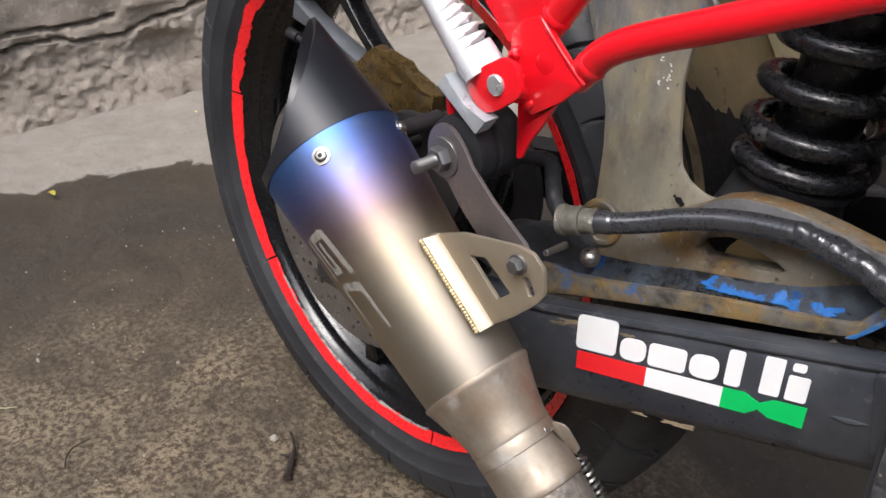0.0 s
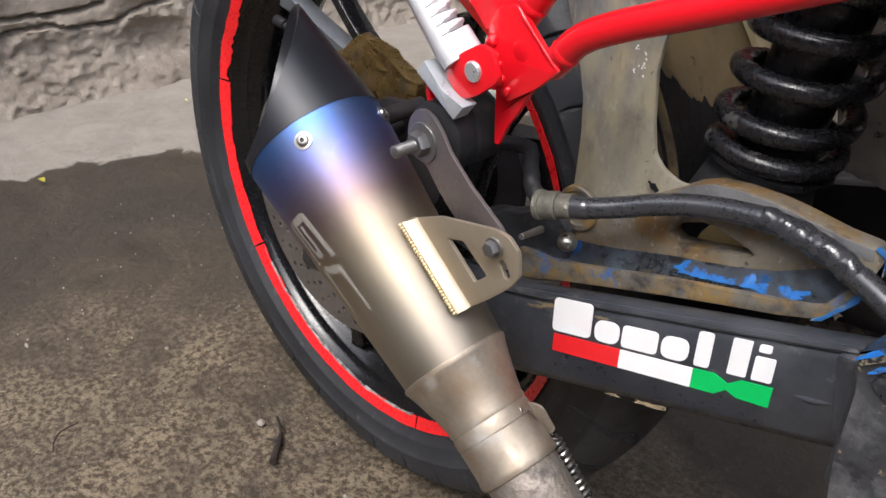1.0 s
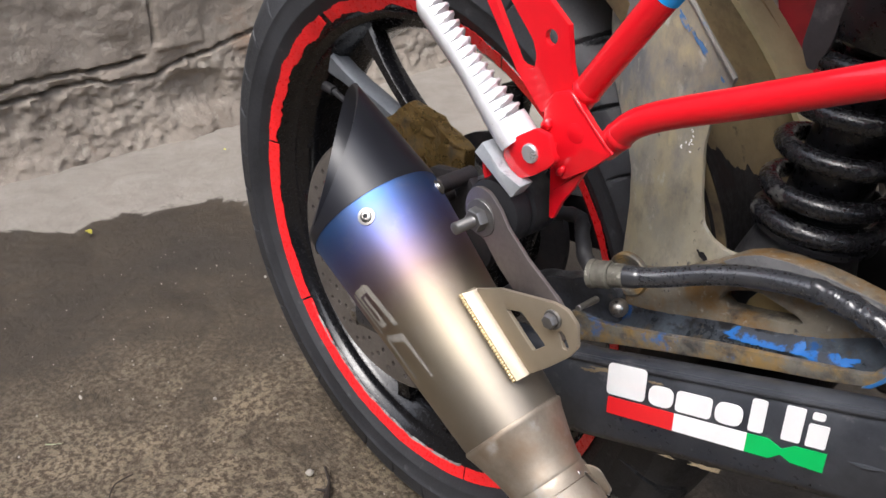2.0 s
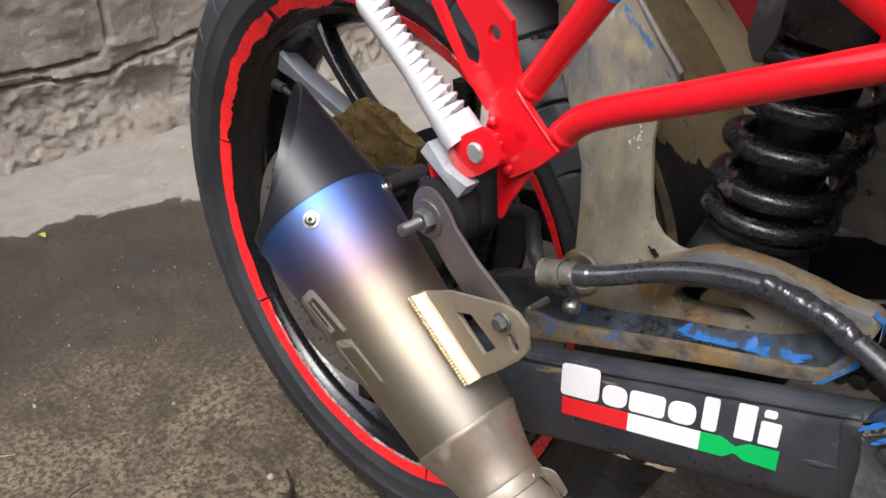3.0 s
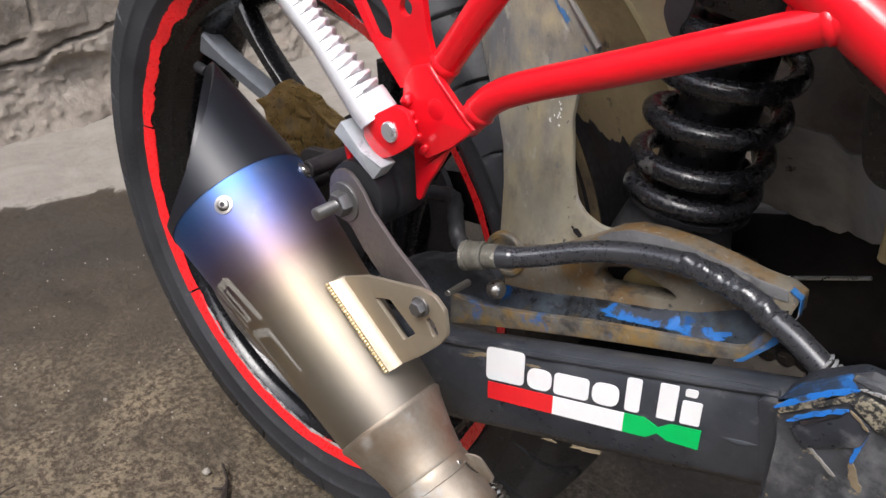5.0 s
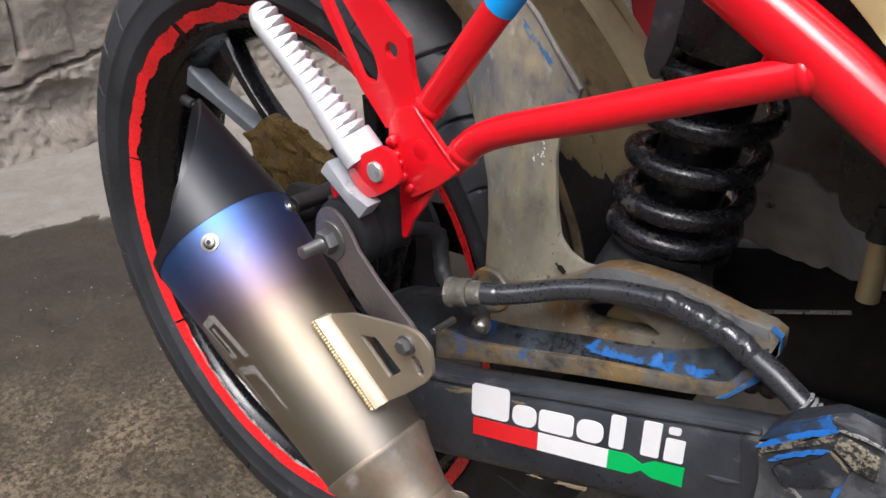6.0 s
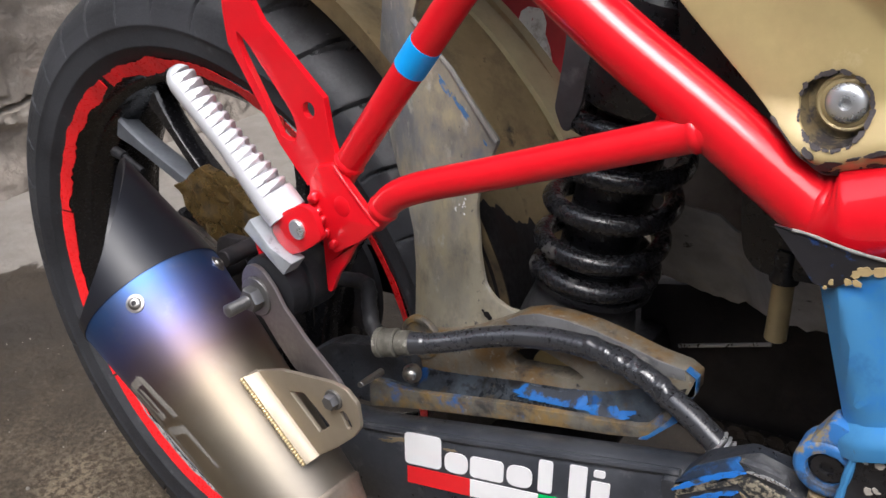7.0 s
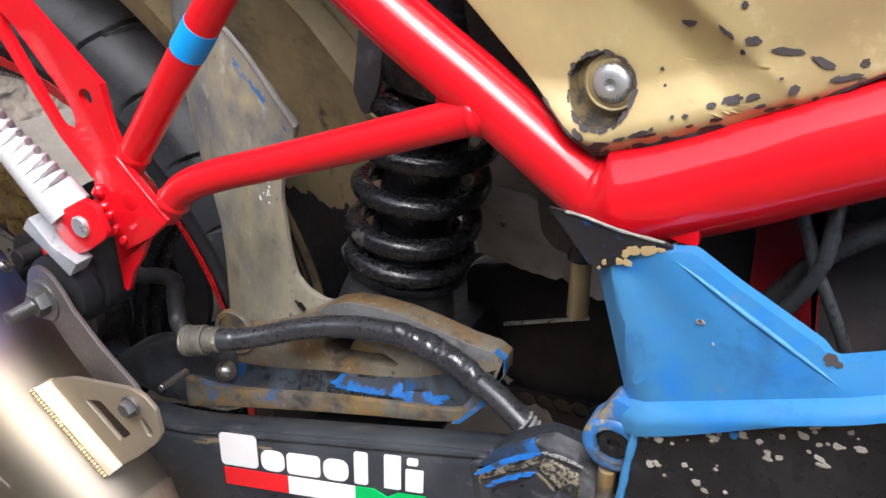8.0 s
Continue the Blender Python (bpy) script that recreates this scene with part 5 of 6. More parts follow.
part("gusset_plate", bm, RED, mount, "red triangular plate with a cut-out", smooth=0)

# frame tubes
def tube(name, pts, r, parent, steps=8, label="", mat_=RED):
    bm = bmesh.new()
    pipe(bm, smooth_path(pts, steps) if steps > 1 else pts, r, 32)
    return part(name, bm, mat_, parent, label)


chassis = tube("trellis_frame", [(0.300, -0.127, 0.6735), (0.384, -0.133, 0.6185), (0.430, -0.134, 0.5910), (0.480, -0.135, 0.5600)], 0.0125, bike, 6, "glossy red tubular trellis frame")
tube("frame_tube", [(0.4735, -0.1345, 0.5635), (0.4815, -0.1335, 0.5625), (0.4920, -0.1325, 0.5655), (0.522, -0.130, 0.5790), (0.562, -0.127, 0.5995), (0.70, -0.115, 0.668)], lambda t: 0.0205 - 0.0085 * max(0.0, 1 - t / 0.36) ** 1.5, chassis)
tube("frame_tube", [(0.2700, -0.1430, 0.5085), (0.2775, -0.1462, 0.5155), (0.2880, -0.1470, 0.5260), (0.3060, -0.1465, 0.5355), (0.3480, -0.1455, 0.5520), (0.4200, -0.1405, 0.5803), (0.4300, -0.1398, 0.5842), (0.4385, -0.1370, 0.5872)], 0.0076, chassis)
tube("frame_tube", [(0.2500, -0.1440, 0.5280), (0.2850, -0.1450, 0.5742), (0.3130, -0.1450, 0.6105), (0.3600, -0.1440, 0.6720)], 0.0077, chassis)
for p, ax_, r in (((0.2800, -0.1470, 0.5180), (0.55, 0, 0.6), 0.0076), ((0.4300, -0.1398, 0.5840), (0.93, 0.05, 0.30), 0.0077), ((0.2560, -0.1445, 0.5360), (0.6, 0, 0.8), 0.0078), ((0.4790, -0.1340, 0.5628), (0.95, 0, -0.05), 0.0138)):
    bm = bmesh.new()
    prof = [(-0.003, r - 0.0008), (-0.0015, r + 0.0002), (0.0, r + 0.0006), (0.0015, r + 0.0002), (0.003, r - 0.0008)]
    lathe(bm, p, ax_, prof, 32)
    for v in bm.verts:
        v.co += Vector((0, 0, 0.0008 * noise.noise(v.co * 320)))
    part("weld_ring", bm, RED, chassis)
bm = bmesh.new()
d = (Vector((0.3130, -0.1450, 0.6115)) - Vector((0.2840, -0.1455, 0.5735))).normalized()
lathe(bm, (0.3016, -0.1450, 0.5958), d, [(-0.0078, 0.0077), (-0.0076, 0.0080), (0.0076, 0.0080), (0.0078, 0.0077)], 32)
part("tape_band", bm, TAPE_BLUE, chassis, "band of light blue tape")
bm = bmesh.new()
plate(bm, [(0.4120, 0.5800), (0.4140, 0.5930), (0.4165, 0.5990), (0.4370, 0.5880), (0.4350, 0.5820)], -0.1400, -0.1330, corner=0.002, bevel=0.0012)
part("tube_gusset", bm, RED, chassis)
# rear part of the frame on the far side
tube("far_tube", [(0.30, 0.127, 0.6735), (0.384, 0.133, 0.6185), (0.480, 0.135, 0.5600), (0.56, 0.13, 0.60)], 0.0155, chassis, 5)

# mudguard over the tyre
HUG_N = -0.0855
bm = bmesh.new()
hug = [(0.244, 0.410), (0.2455, 0.450), (0.2440, 0.470), (0.2370, 0.487), (0.2230, 0.505), (0.2120, 0.520), (0.2050, 0.545), (0.2060, 0.570), (0.2180, 0.600), (0.235, 0.640), (0.262, 0.630), (0.2490, 0.5960), (0.2755, 0.5730), (0.3045, 0.5395), (0.2950, 0.5170), (0.2925, 0.5000), (0.2955, 0.4700), (0.2985, 0.4530), (0.3045, 0.4455), (0.3140, 0.4405), (0.3270, 0.4400), (0.3300, 0.4250), (0.262, 0.400)]
plate(bm, [(p[0], p[1]) for p in hug], HUG_N, HUG_N + 0.0035, corner=0.003, bevel=0.0009)
bmesh.ops.triangulate(bm, faces=bm.faces[:])
for _ in range(6):
    long_ = [e for e in bm.edges if e.calc_length() > 0.0075]
    if not long_:
        break
    bmesh.ops.subdivide_edges(bm, edges=long_, cuts=1)
    bmesh.ops.triangulate(bm, faces=[f for f in bm.faces if len(f.verts) > 3])
for v in bm.verts:
    mid_x = 0.272 - 0.10 * max(0.0, v.co.z - 0.50)
    v.co.y += 7.0 * (v.co.x - mid_x) ** 2 * (1.0 if v.co.x < mid_x else 0.35) + 0.0008 * noise.noise(v.co * 45)
hugger = part("mudguard", bm, HUG, bike, "dusty khaki mudguard with scraped blue edge", smooth=45)
bm = bmesh.new()
rows_ = []
for i in range(91):
    a = 19 + 61 * i / 90
    rr = 0.332 + 0.006 * math.sin(max(0.0, a - 29) * 0.057) - 0.006 * ease((29 - a) / 10)
    line = []
    for j in range(41):
        y = HUG_N + 0.0035 + 0.150 * j / 40
        dip = -0.010 * math.sin(math.pi * j / 40) ** 0.6
        line.append(bm.verts.new(ring_point(rr + dip + (0.012 if j == 0 else 0), a, y)))
    rows_.append(line)
for a, b in zip(rows_, rows_[1:]):
    for j in range(40):
        bm.faces.new((a[j], a[j + 1], b[j + 1], b[j]))
bmesh.ops.solidify(bm, geom=bm.faces[:], thickness=0.003)
part("mudguard_channel", bm, BROWN, hugger, "brown inner channel of the mudguard")
# dark film over the channel's lower part, with a ragged upper edge
bm = bmesh.new()
rows_ = []
for i in range(221):
    y = HUG_N + 0.0050 + 0.145 * i / 220
    top_a = 30.5 - 150 * (y + 0.03) + 5 * noise.noise(Vector((y * 38, 1.0, 2.0))) + 2.0 * noise.noise(Vector((y * 110, 4.0, 5.0))) + 0.4 * noise.noise(Vector((y * 300, 7.0, 3.0)))
    top_a = min(40.0, max(20.0, top_a))
    line = []
    for j in range(11):
        a = 19 + (top_a - 19) * j / 10
        rr = 0.332 + 0.006 * math.sin(max(0.0, a - 29) * 0.057) - 0.006 * ease((29 - a) / 10)
        line.append(bm.verts.new(ring_point(rr - 0.010 * math.sin(math.pi * min(1.0, (y - HUG_N - 0.0035) / 0.150)) ** 0.6 + (0.0034 if i else 0.0130), a, y)))
    rows_.append(line)
for a, b in zip(rows_, rows_[1:]):
    for j in range(10):
        bm.faces.new((a[j], a[j + 1], b[j + 1], b[j]))
bmesh.ops.solidify(bm, geom=bm.faces[:], thickness=0.0008)
part("dark_film", bm, GRIME, hugger, "black film over the channel's lower part")
bm = bmesh.new()
rows_ = []
for i in range(24):
    a = 24 + 56 * i / 23
    rows_.append([bm.verts.new(ring_point(r, a, y)) for r, y in ((0.3345, 0.0440), (0.3370, 0.0790), (0.3330, 0.0790), (0.3305, 0.0440))])
for a, b in zip(rows_, rows_[1:]):
    for k in range(4):
        bm.faces.new((a[k], a[(k + 1) % 4], b[(k + 1) % 4], b[k]))
bm.faces.new(rows_[0])
bm.faces.new(rows_[-1])
part("mudguard_flange", bm, surface("olive_tan_paint", (0.30, 0.255, 0.15), 0.45, 0.0, 0.1, 300, 0.15, 0.1, [((0.10, 0.09, 0.07), 60, 0.66, 0.74, 0.7, 0.0)]), hugger, "olive tan flange")


# shock absorber
SH0, SH1 = Vector((0.3330, -0.038, 0.405)), Vector((0.3690, -0.038, 0.600))
sd = (SH1 - SH0).normalized()
bm = bmesh.new()
body_prof = [(0.0, 1e-5), (0.0, 0.016), (0.012, 0.020), (0.030, 0.0215)]
for i in range(24):
    body_prof += [(0.032 + 0.0018 * i, 0.0222), (0.0329 + 0.0018 * i, 0.0214)]
body_prof += [(0.080, 0.0215), (0.120, 0.021), (0.150, 0.020), (0.152, 1e-5)]
lathe(bm, SH0, sd, body_prof, 40)
shock = part("shock_absorber", bm, BLACK, bike, "black coil-over shock absorber, dusty and worn")
bm = bmesh.new()
_, su, sv = frame_of(sd)
coil = []
for i in range(-60, 76):
    turn = i / 30
    along = 0.096 + 0.0250 * turn if turn > -1 else 0.0710 + 0.016 * (turn + 1)
    a = 0.716 + 2 * math.pi * turn
    coil.append(SH0 + sd * along + (su * math.cos(a) + sv * math.sin(a)) * 0.0322)
pipe(bm, coil, 0.0058, 14)
part("coil_spring", bm, surface("worn_spring_paint", (0.014, 0.014, 0.016), 0.26, 0.0, 0.2, 420, 0.3, 0.12, [((0.11, 0.105, 0.10), 75, 0.58, 0.66, 0.85, 0.0)]), shock, "black spring with worn grey paint")
for along, r, h in ((0.0470, 0.0360, 0.006), (0.1560, 0.0368, 0.0450)):
    bm = bmesh.new()
    lathe(bm, SH0 + sd * along, sd, [(0, 0.02), (0, r * 0.72), (h * 0.10, r * 0.92), (h * 0.28, r), (h * 0.8, r), (h, r - 0.003), (h, 0.02)], 40, closed=True)
    part("spring_seat", bm, BLACK, shock)
bm = bmesh.new()
rod(bm, SH0 + sd * 0.175, SH0 + sd * 0.215, 0.026, 0.022)
block(bm, (0.05, 0.03, 0.035), Matrix.Translation(SH0 + sd * 0.225), 0.006)
part("shock_top", bm, BLACK, shock)
bm = bmesh.new()
lathe(bm, SH0, sd, [(-0.030, 0.030), (-0.020, 0.036), (0.005, 0.0365), (0.018, 0.0345), (0.034, 0.0305), (0.044, 0.0280), (0.047, 0.0270)], 40)
part("shock_cup", bm, surface("dusty_black_cup", (0.045, 0.045, 0.048), 0.5, 0.0, 0.0, 220, 0.3, 0.3, [((0.11, 0.105, 0.10), 40, 0.5, 0.7, 0.8, 0.0)]), shock, "dusty black lower cup")

# mud flap, inner panels and drain tube
bm = bmesh.new()
plate(bm, [(0.334, 0.620), (0.348, 0.612), (0.3475, 0.585), (0.3450, 0.5640), (0.3385, 0.5480), (0.3345, 0.5485), (0.3295, 0.5590), (0.3320, 0.5760), (0.3340, 0.5950)], -0.0700, -0.0670, corner=0.003, bevel=0.0008)
part("rubber_flap", bm, surface("dark_flap_rubber", (0.055, 0.055, 0.060), 0.45, 0.0, 0.0, 260, 0.3, 0.3, [((0.12, 0.12, 0.125), 60, 0.56, 0.70, 0.7, 0.0)]), bike, "dark grey rubber flap")
bm = bmesh.new()
edge = [(0.352, 0.497), (0.371, 0.4935), (0.397, 0.4905), (0.407, 0.482), (0.430, 0.478), (0.475, 0.470)]
low = []
for i in range(27):
    x = 0.475 - 0.123 * i / 26
    low.append((x, 0.4180 + 0.16 * (0.40 - min(x, 0.40)) + 0.004 * noise.noise(Vector((x * 160, 2.0, 0))) + 0.0025 * noise.noise(Vector((x * 420, 5.0, 0)))))
plate(bm, edge + low, 0.0, 0.003, bevel=0.0, shear=lambda x, z: 0.003 + (0.492 - z) * 0.57 + 0.004 * noise.noise(Vector((x * 40, 0, z * 40))))
bmesh.ops.triangulate(bm, faces=bm.faces[:])
for _ in range(4):
    bmesh.ops.subdivide_edges(bm, edges=[e for e in bm.edges if e.calc_length() > 0.010], cuts=1)
    bmesh.ops.triangulate(bm, faces=[f for f in bm.faces if len(f.verts) > 3])
for v in bm.verts:
    v.co += Vector((-0.2, 1.0, -0.49)) * (-0.052 * ease((v.co.x - 0.404) / 0.030))
part("splash_panel", bm, surface("dusty_grey_sheet", (0.58, 0.58, 0.585), 0.45, 0.0, 0.0, 260, 0.25, 0.2, [((0.62, 0.60, 0.55), 34, 0.52, 0.72, 0.9, 0.0), ((0.34, 0.34, 0.35), 18, 0.52, 0.70, 0.4, 0.0), ((0.03, 0.03, 0.03), 70, 0.63, 0.68, 0.5, 0.0)]), bike, "dusty grey splash panel bent outwards, with a ragged edge", smooth=60)
bm = bmesh.new()
plate(bm, [(0.312, 0.600), (0.420, 0.600), (0.430, 0.455), (0.344, 0.450)], 0.0480, 0.0520, corner=0.008, bevel=0.001)
part("inner_fender", bm, surface("dusty_brown_plastic", (0.40, 0.345, 0.30), 0.6, 0.0, 0.0, 200, 0.3, 0.2, [((0.20, 0.14, 0.125), 26, 0.48, 0.66, 0.8, 0.0)]), bike, "grimy dark brown inner fender")
bm = bmesh.new()
rod(bm, (0.4545, -0.0690, 0.5000), (0.4555, -0.0690, 0.4680), 0.0050, 0.0052)
drain = part("drain_tube", bm, BRASS, bike, "dull tan drain tube")
bm = bmesh.new()
lathe(bm, (0.4543, -0.0690, 0.5040), (0.001, 0.0, -0.036), [(-0.012, 1e-5), (-0.012, 0.0066), (-0.001, 0.0066), (0.001, 0.0070), (0.005, 0.0066), (0.0055, 0.0050)], 24)
part("tube_socket", bm, BLACK, drain)
bm = bmesh.new()
rod(bm, (0.3665, 0.057, 0.3660), (0.4260, 0.057, 0.3895), 0.0014, 0.0014, 10)
part("thin_rod", bm, BRIGHT, bike, "thin bright steel rod")
bm = bmesh.new()
plate(bm, [(0.4290, 0.560), (0.4310, 0.5250), (0.4350, 0.5085), (0.4420, 0.5020), (0.4500, 0.5010), (0.4800, 0.5040), (0.4800, 0.560)], -0.074, -0.040, corner=0.008, bevel=0.003)
part("airbox_corner", bm, BLACK, bike, "black plastic airbox")
# casing extended downwards out of view so that it shades the ground
bm = bmesh.new()
plate(bm, [(0.500, 0.540), (0.62, 0.560), (0.70, 0.560), (0.70, 0.13), (0.47, 0.13), (0.455, 0.24), (0.505, 0.33), (0.495, 0.40)], -0.098, 0.125, corner=0.02, bevel=0.006)
part("engine", bm, GRIME, bike, "black greasy engine casing")
# dark plate added to fill the deeply shaded hollow behind the shock
bm = bmesh.new()
plate(bm, [(0.330, 0.400), (0.400, 0.420), (0.520, 0.440), (0.520, 0.250), (0.430, 0.240), (0.400, 0.300), (0.335, 0.330)], 0.066, 0.084, corner=0.012, bevel=0.004)
part("hollow_backing", bm, GRIME, bike, "black backing plate for the shaded hollow")
bm = bmesh.new()
plate(bm, [(0.385, 0.70), (0.70, 0.70), (0.70, 0.55), (0.48, 0.525), (0.425, 0.545), (0.395, 0.60)], -0.085, 0.06, corner=0.02, bevel=0.006)
part("airbox", bm, BLACK, bike, "black airbox")
bm = bmesh.new()
plate(bm, [(0.14, 0.66), (0.30, 0.66), (0.318, 0.560), (0.300, 0.490), (0.262, 0.497), (0.235, 0.520), (0.180, 0.562)], 0.0850, 0.0900, corner=0.006, bevel=0.001)
far_panel = part("far_side_panel", bm, RED_OLD, bike, "faded red panel with a worn white sticker")
bm = bmesh.new()
plate(bm, [(0.2085, 0.560), (0.2125, 0.572), (0.218, 0.5755), (0.2290, 0.575), (0.233, 0.566), (0.2325, 0.558), (0.2365, 0.550), (0.2390, 0.540), (0.2425, 0.533), (0.2395, 0.5300), (0.2335, 0.535), (0.2275, 0.541), (0.2215, 0.545), (0.2150, 0.549), (0.2120, 0.555)], 0.0838, 0.0846, bevel=0)
part("sticker", bm, STICKER, far_panel, "worn white sticker")

# unseen seat and tail, added to shade the wheel and the ground
bm = bmesh.new()
rings = []
for x, half_w, z0, z1 in ((-0.46, 0.060, 0.850, 0.935), (-0.30, 0.120, 0.800, 0.935), (-0.10, 0.150, 0.760, 0.915), (0.10, 0.155, 0.745, 0.885), (0.35, 0.130, 0.775, 0.835), (0.60, 0.120, 0.770, 0.835), (0.75, 0.140, 0.760, 0.900)):
    rings.append([bm.verts.new((x, y * half_w, z0 + (z1 - z0) * q)) for y, q in ((-0.6, 0), (-1, 0.3), (-0.95, 0.75), (-0.5, 1), (0.5, 1), (0.95, 0.75), (1, 0.3), (0.6, 0))])
for a, b in zip(rings, rings[1:]):
    for k in range(8):
        bm.faces.new((a[k], a[(k + 1) % 8], b[(k + 1) % 8], b[k]))
bm.faces.new(rings[0])
bm.faces.new(rings[-1])
part("seat", bm, RUBBER, bike, "unseen black seat and tail, added for their shade")

# drive chain on the far side
CHAIN = surface("oily_chain", (0.035, 0.030, 0.028), 0.45, 0.3, 0.0, 220, 0.4, 0.3, [((0.03, 0.025, 0.022), 60, 0.5, 0.7, 0.8, 0.1)])
for z0, z1 in ((0.258, 0.322),):
    bm = bmesh.new()
    for i in range(36):
        t = i / 35
        x = 0.02 + 0.46 * t
        z = z0 + (z1 - z0) * t
        for y in (0.058, 0.068):
            lathe(bm, (x, y, z), (0, 1, 0), [(-0.0008, 0.0062), (0.0008, 0.0062), (0.0008, 1e-5)], 10)
        block(bm, (0.0145, 0.009, 0.006), pose(x + 0.007, 0.063, z, 0, -6, 0), 0.001, 1)
    part("drive_chain", bm, CHAIN, bike, "greasy drive chain run")
bm = bmesh.new()
lathe(bm, (0, 0.063, 0.303), YAX, [(-0.003, 0.05), (-0.003, 0.088), (0.003, 0.088), (0.003, 0.05)], 84, closed=True)
part("rear_sprocket", bm, GRIME, wheel)

# gold side panel
bm = bmesh.new()
WELL = [(0.4650, 0.6030), (0.4662, 0.6072), (0.4704, 0.6113), (0.4760, 0.6133), (0.4816, 0.6118), (0.4858, 0.6082), (0.4873, 0.6022), (0.4866, 0.5965), (0.4840, 0.5918), (0.4792, 0.5893), (0.4742, 0.5895), (0.4702, 0.5920), (0.4664, 0.5965)]
WELL = [(0.4757 + (x - 0.4765) * 1.07, 0.6010 + (z - 0.6012) * 1.06) for x, z in WELL]
gold = [(0.350, 0.6960), (0.4220, 0.6250), (0.4500, 0.6000), (0.4670, 0.5868), (0.4740, 0.5818), (0.4790, 0.5798), (0.4910, 0.5842), (0.5050, 0.5908), (0.5150, 0.5948), (0.5256, 0.5984), (0.5364, 0.6046), (0.5433, 0.6093), (0.5590, 0.6195), (0.62, 0.655), (0.68, 0.690), (0.68, 0.760), (0.40, 0.760)]


def panel_low(x):
    """Height of the panel's bottom edge."""
    return 0.5795 + 0.42 * max(0.0, x - 0.479) + 0.20 * max(0.0, x - 0.525)


def panel_y(x, z):
    """Outer face of the gold panel: a fold that rises to a crest and dies away, and a bottom lip that leans out and tucks under."""
    along, across = (x - 0.517) * 0.814 - (z - 0.624) * 0.581, (x - 0.517) * 0.581 + (z - 0.624) * 0.814
    rise = 0.0072 * (1 - ease(along / 0.040)) * min(1.0, max(0.0, (across + 0.0150) / 0.0150)) ** 1.4
    d = z - panel_low(x) - 0.0052 * (1 - ease((x - 0.520) / 0.035))
    lean = (0.0085 - 0.0065 * ease((x - 0.500) / 0.05)) * (1 - ease(d / 0.018)) - 0.75 * max(0.0, -d)
    return -0.1375 - rise - lean - 0.0012 * ease((z - 0.62) / 0.05) - 0.0006 * noise.noise(Vector((x * 25, 3.0, z * 25)))


plate(bm, gold, 0.0, 0.0040, [WELL], corner=0.003, bevel=0.0010)
bmesh.ops.triangulate(bm, faces=bm.faces[:])
for _ in range(7):
    long_ = [e for e in bm.edges if e.calc_length() > 0.0045 and min(v.co.x for v in e.verts) < 0.585]
    if not long_:
        break
    bmesh.ops.subdivide_edges(bm, edges=long_, cuts=1)
    bmesh.ops.triangulate(bm, faces=[f for f in bm.faces if len(f.verts) > 3])
for v in bm.verts:
    v.co.y += panel_y(v.co.x, v.co.z)
panel = part("side_panel", bm, GOLD, bike, "gold painted side panel with chipped edges", smooth=50)
# dark edge: worn undercoat that doubles as the panel's shadow line
bm = bmesh.new()
pipe(bm, smooth_path([(x, panel_y(x, z) + 0.0010, z - 0.0002) for x, z in [(0.4560, 0.5953)] + gold[3:14]], 12), lambda t: 0.0006 + 0.0004 * ease((t - 0.12) / 0.1), 8, wobble=lambda p, a: 0.0009 * noise.noise(p * 210))
part("panel_edge", bm, CHIP, panel, "bottom edge worn to undercoat, with the shadow line painted in")
bm = bmesh.new()
deep = [(0.4772 + (x - 0.4765) * 0.9, 0.6015 + (z - 0.6015) * 0.9) for x, z in WELL]
ring_a = [bm.verts.new((x, panel_y(x, z) + 0.0012, z)) for x, z in round_corners(WELL, 0.003)]
ring_b = [bm.verts.new((x, -0.1325, z)) for x, z in round_corners(deep, 0.003)]
for k in range(len(ring_a)):
    bm.faces.new((ring_a[k], ring_a[(k + 1) % len(ring_a)], ring_b[(k + 1) % len(ring_a)], ring_b[k]))
bmesh.ops.solidify(bm, geom=bm.faces[:], thickness=0.001)
plate(bm, [(0.4765 + (x - 0.4765) * 1.04, 0.6015 + (z - 0.6015) * 1.04) for x, z in WELL], -0.1330, -0.1315, bevel=0)
part("screw_well", bm, surface("grimy_gold_recess", (0.26, 0.20, 0.105), 0.6, 0.1, 0.0, 260, 0.3, 0.2, [((0.07, 0.06, 0.058), 60, 0.48, 0.56, 0.7, 0.0)]), panel, "grimy recess round the screw")
bm = bmesh.new()
lathe(bm, (0.4785, -0.1342, 0.6030), (0, -1, 0), [(0, 0.0102), (0.0014, 0.0102), (0.0020, 0.0094), (0.0016, 0.0086), (0.0022, 0.0078), (0.0022, 0.0070)], 36)
part("screw_washer", bm, BRASS, panel, "dull tan washer")
bm = bmesh.new()
lathe(bm, (0.4785, -0.1332, 0.6030), (0, -1, 0), [(0, 0.0072), (0.0026, 0.0072), (0.0042, 0.0062), (0.0052, 0.0044), (0.0055, 0.0026), (0.0055, 0.0021), (0.0032, 0.0019), (0.0032, 1e-5)], 36)
part("panel_screw", bm, BRIGHT, panel, "bright domed socket screw")

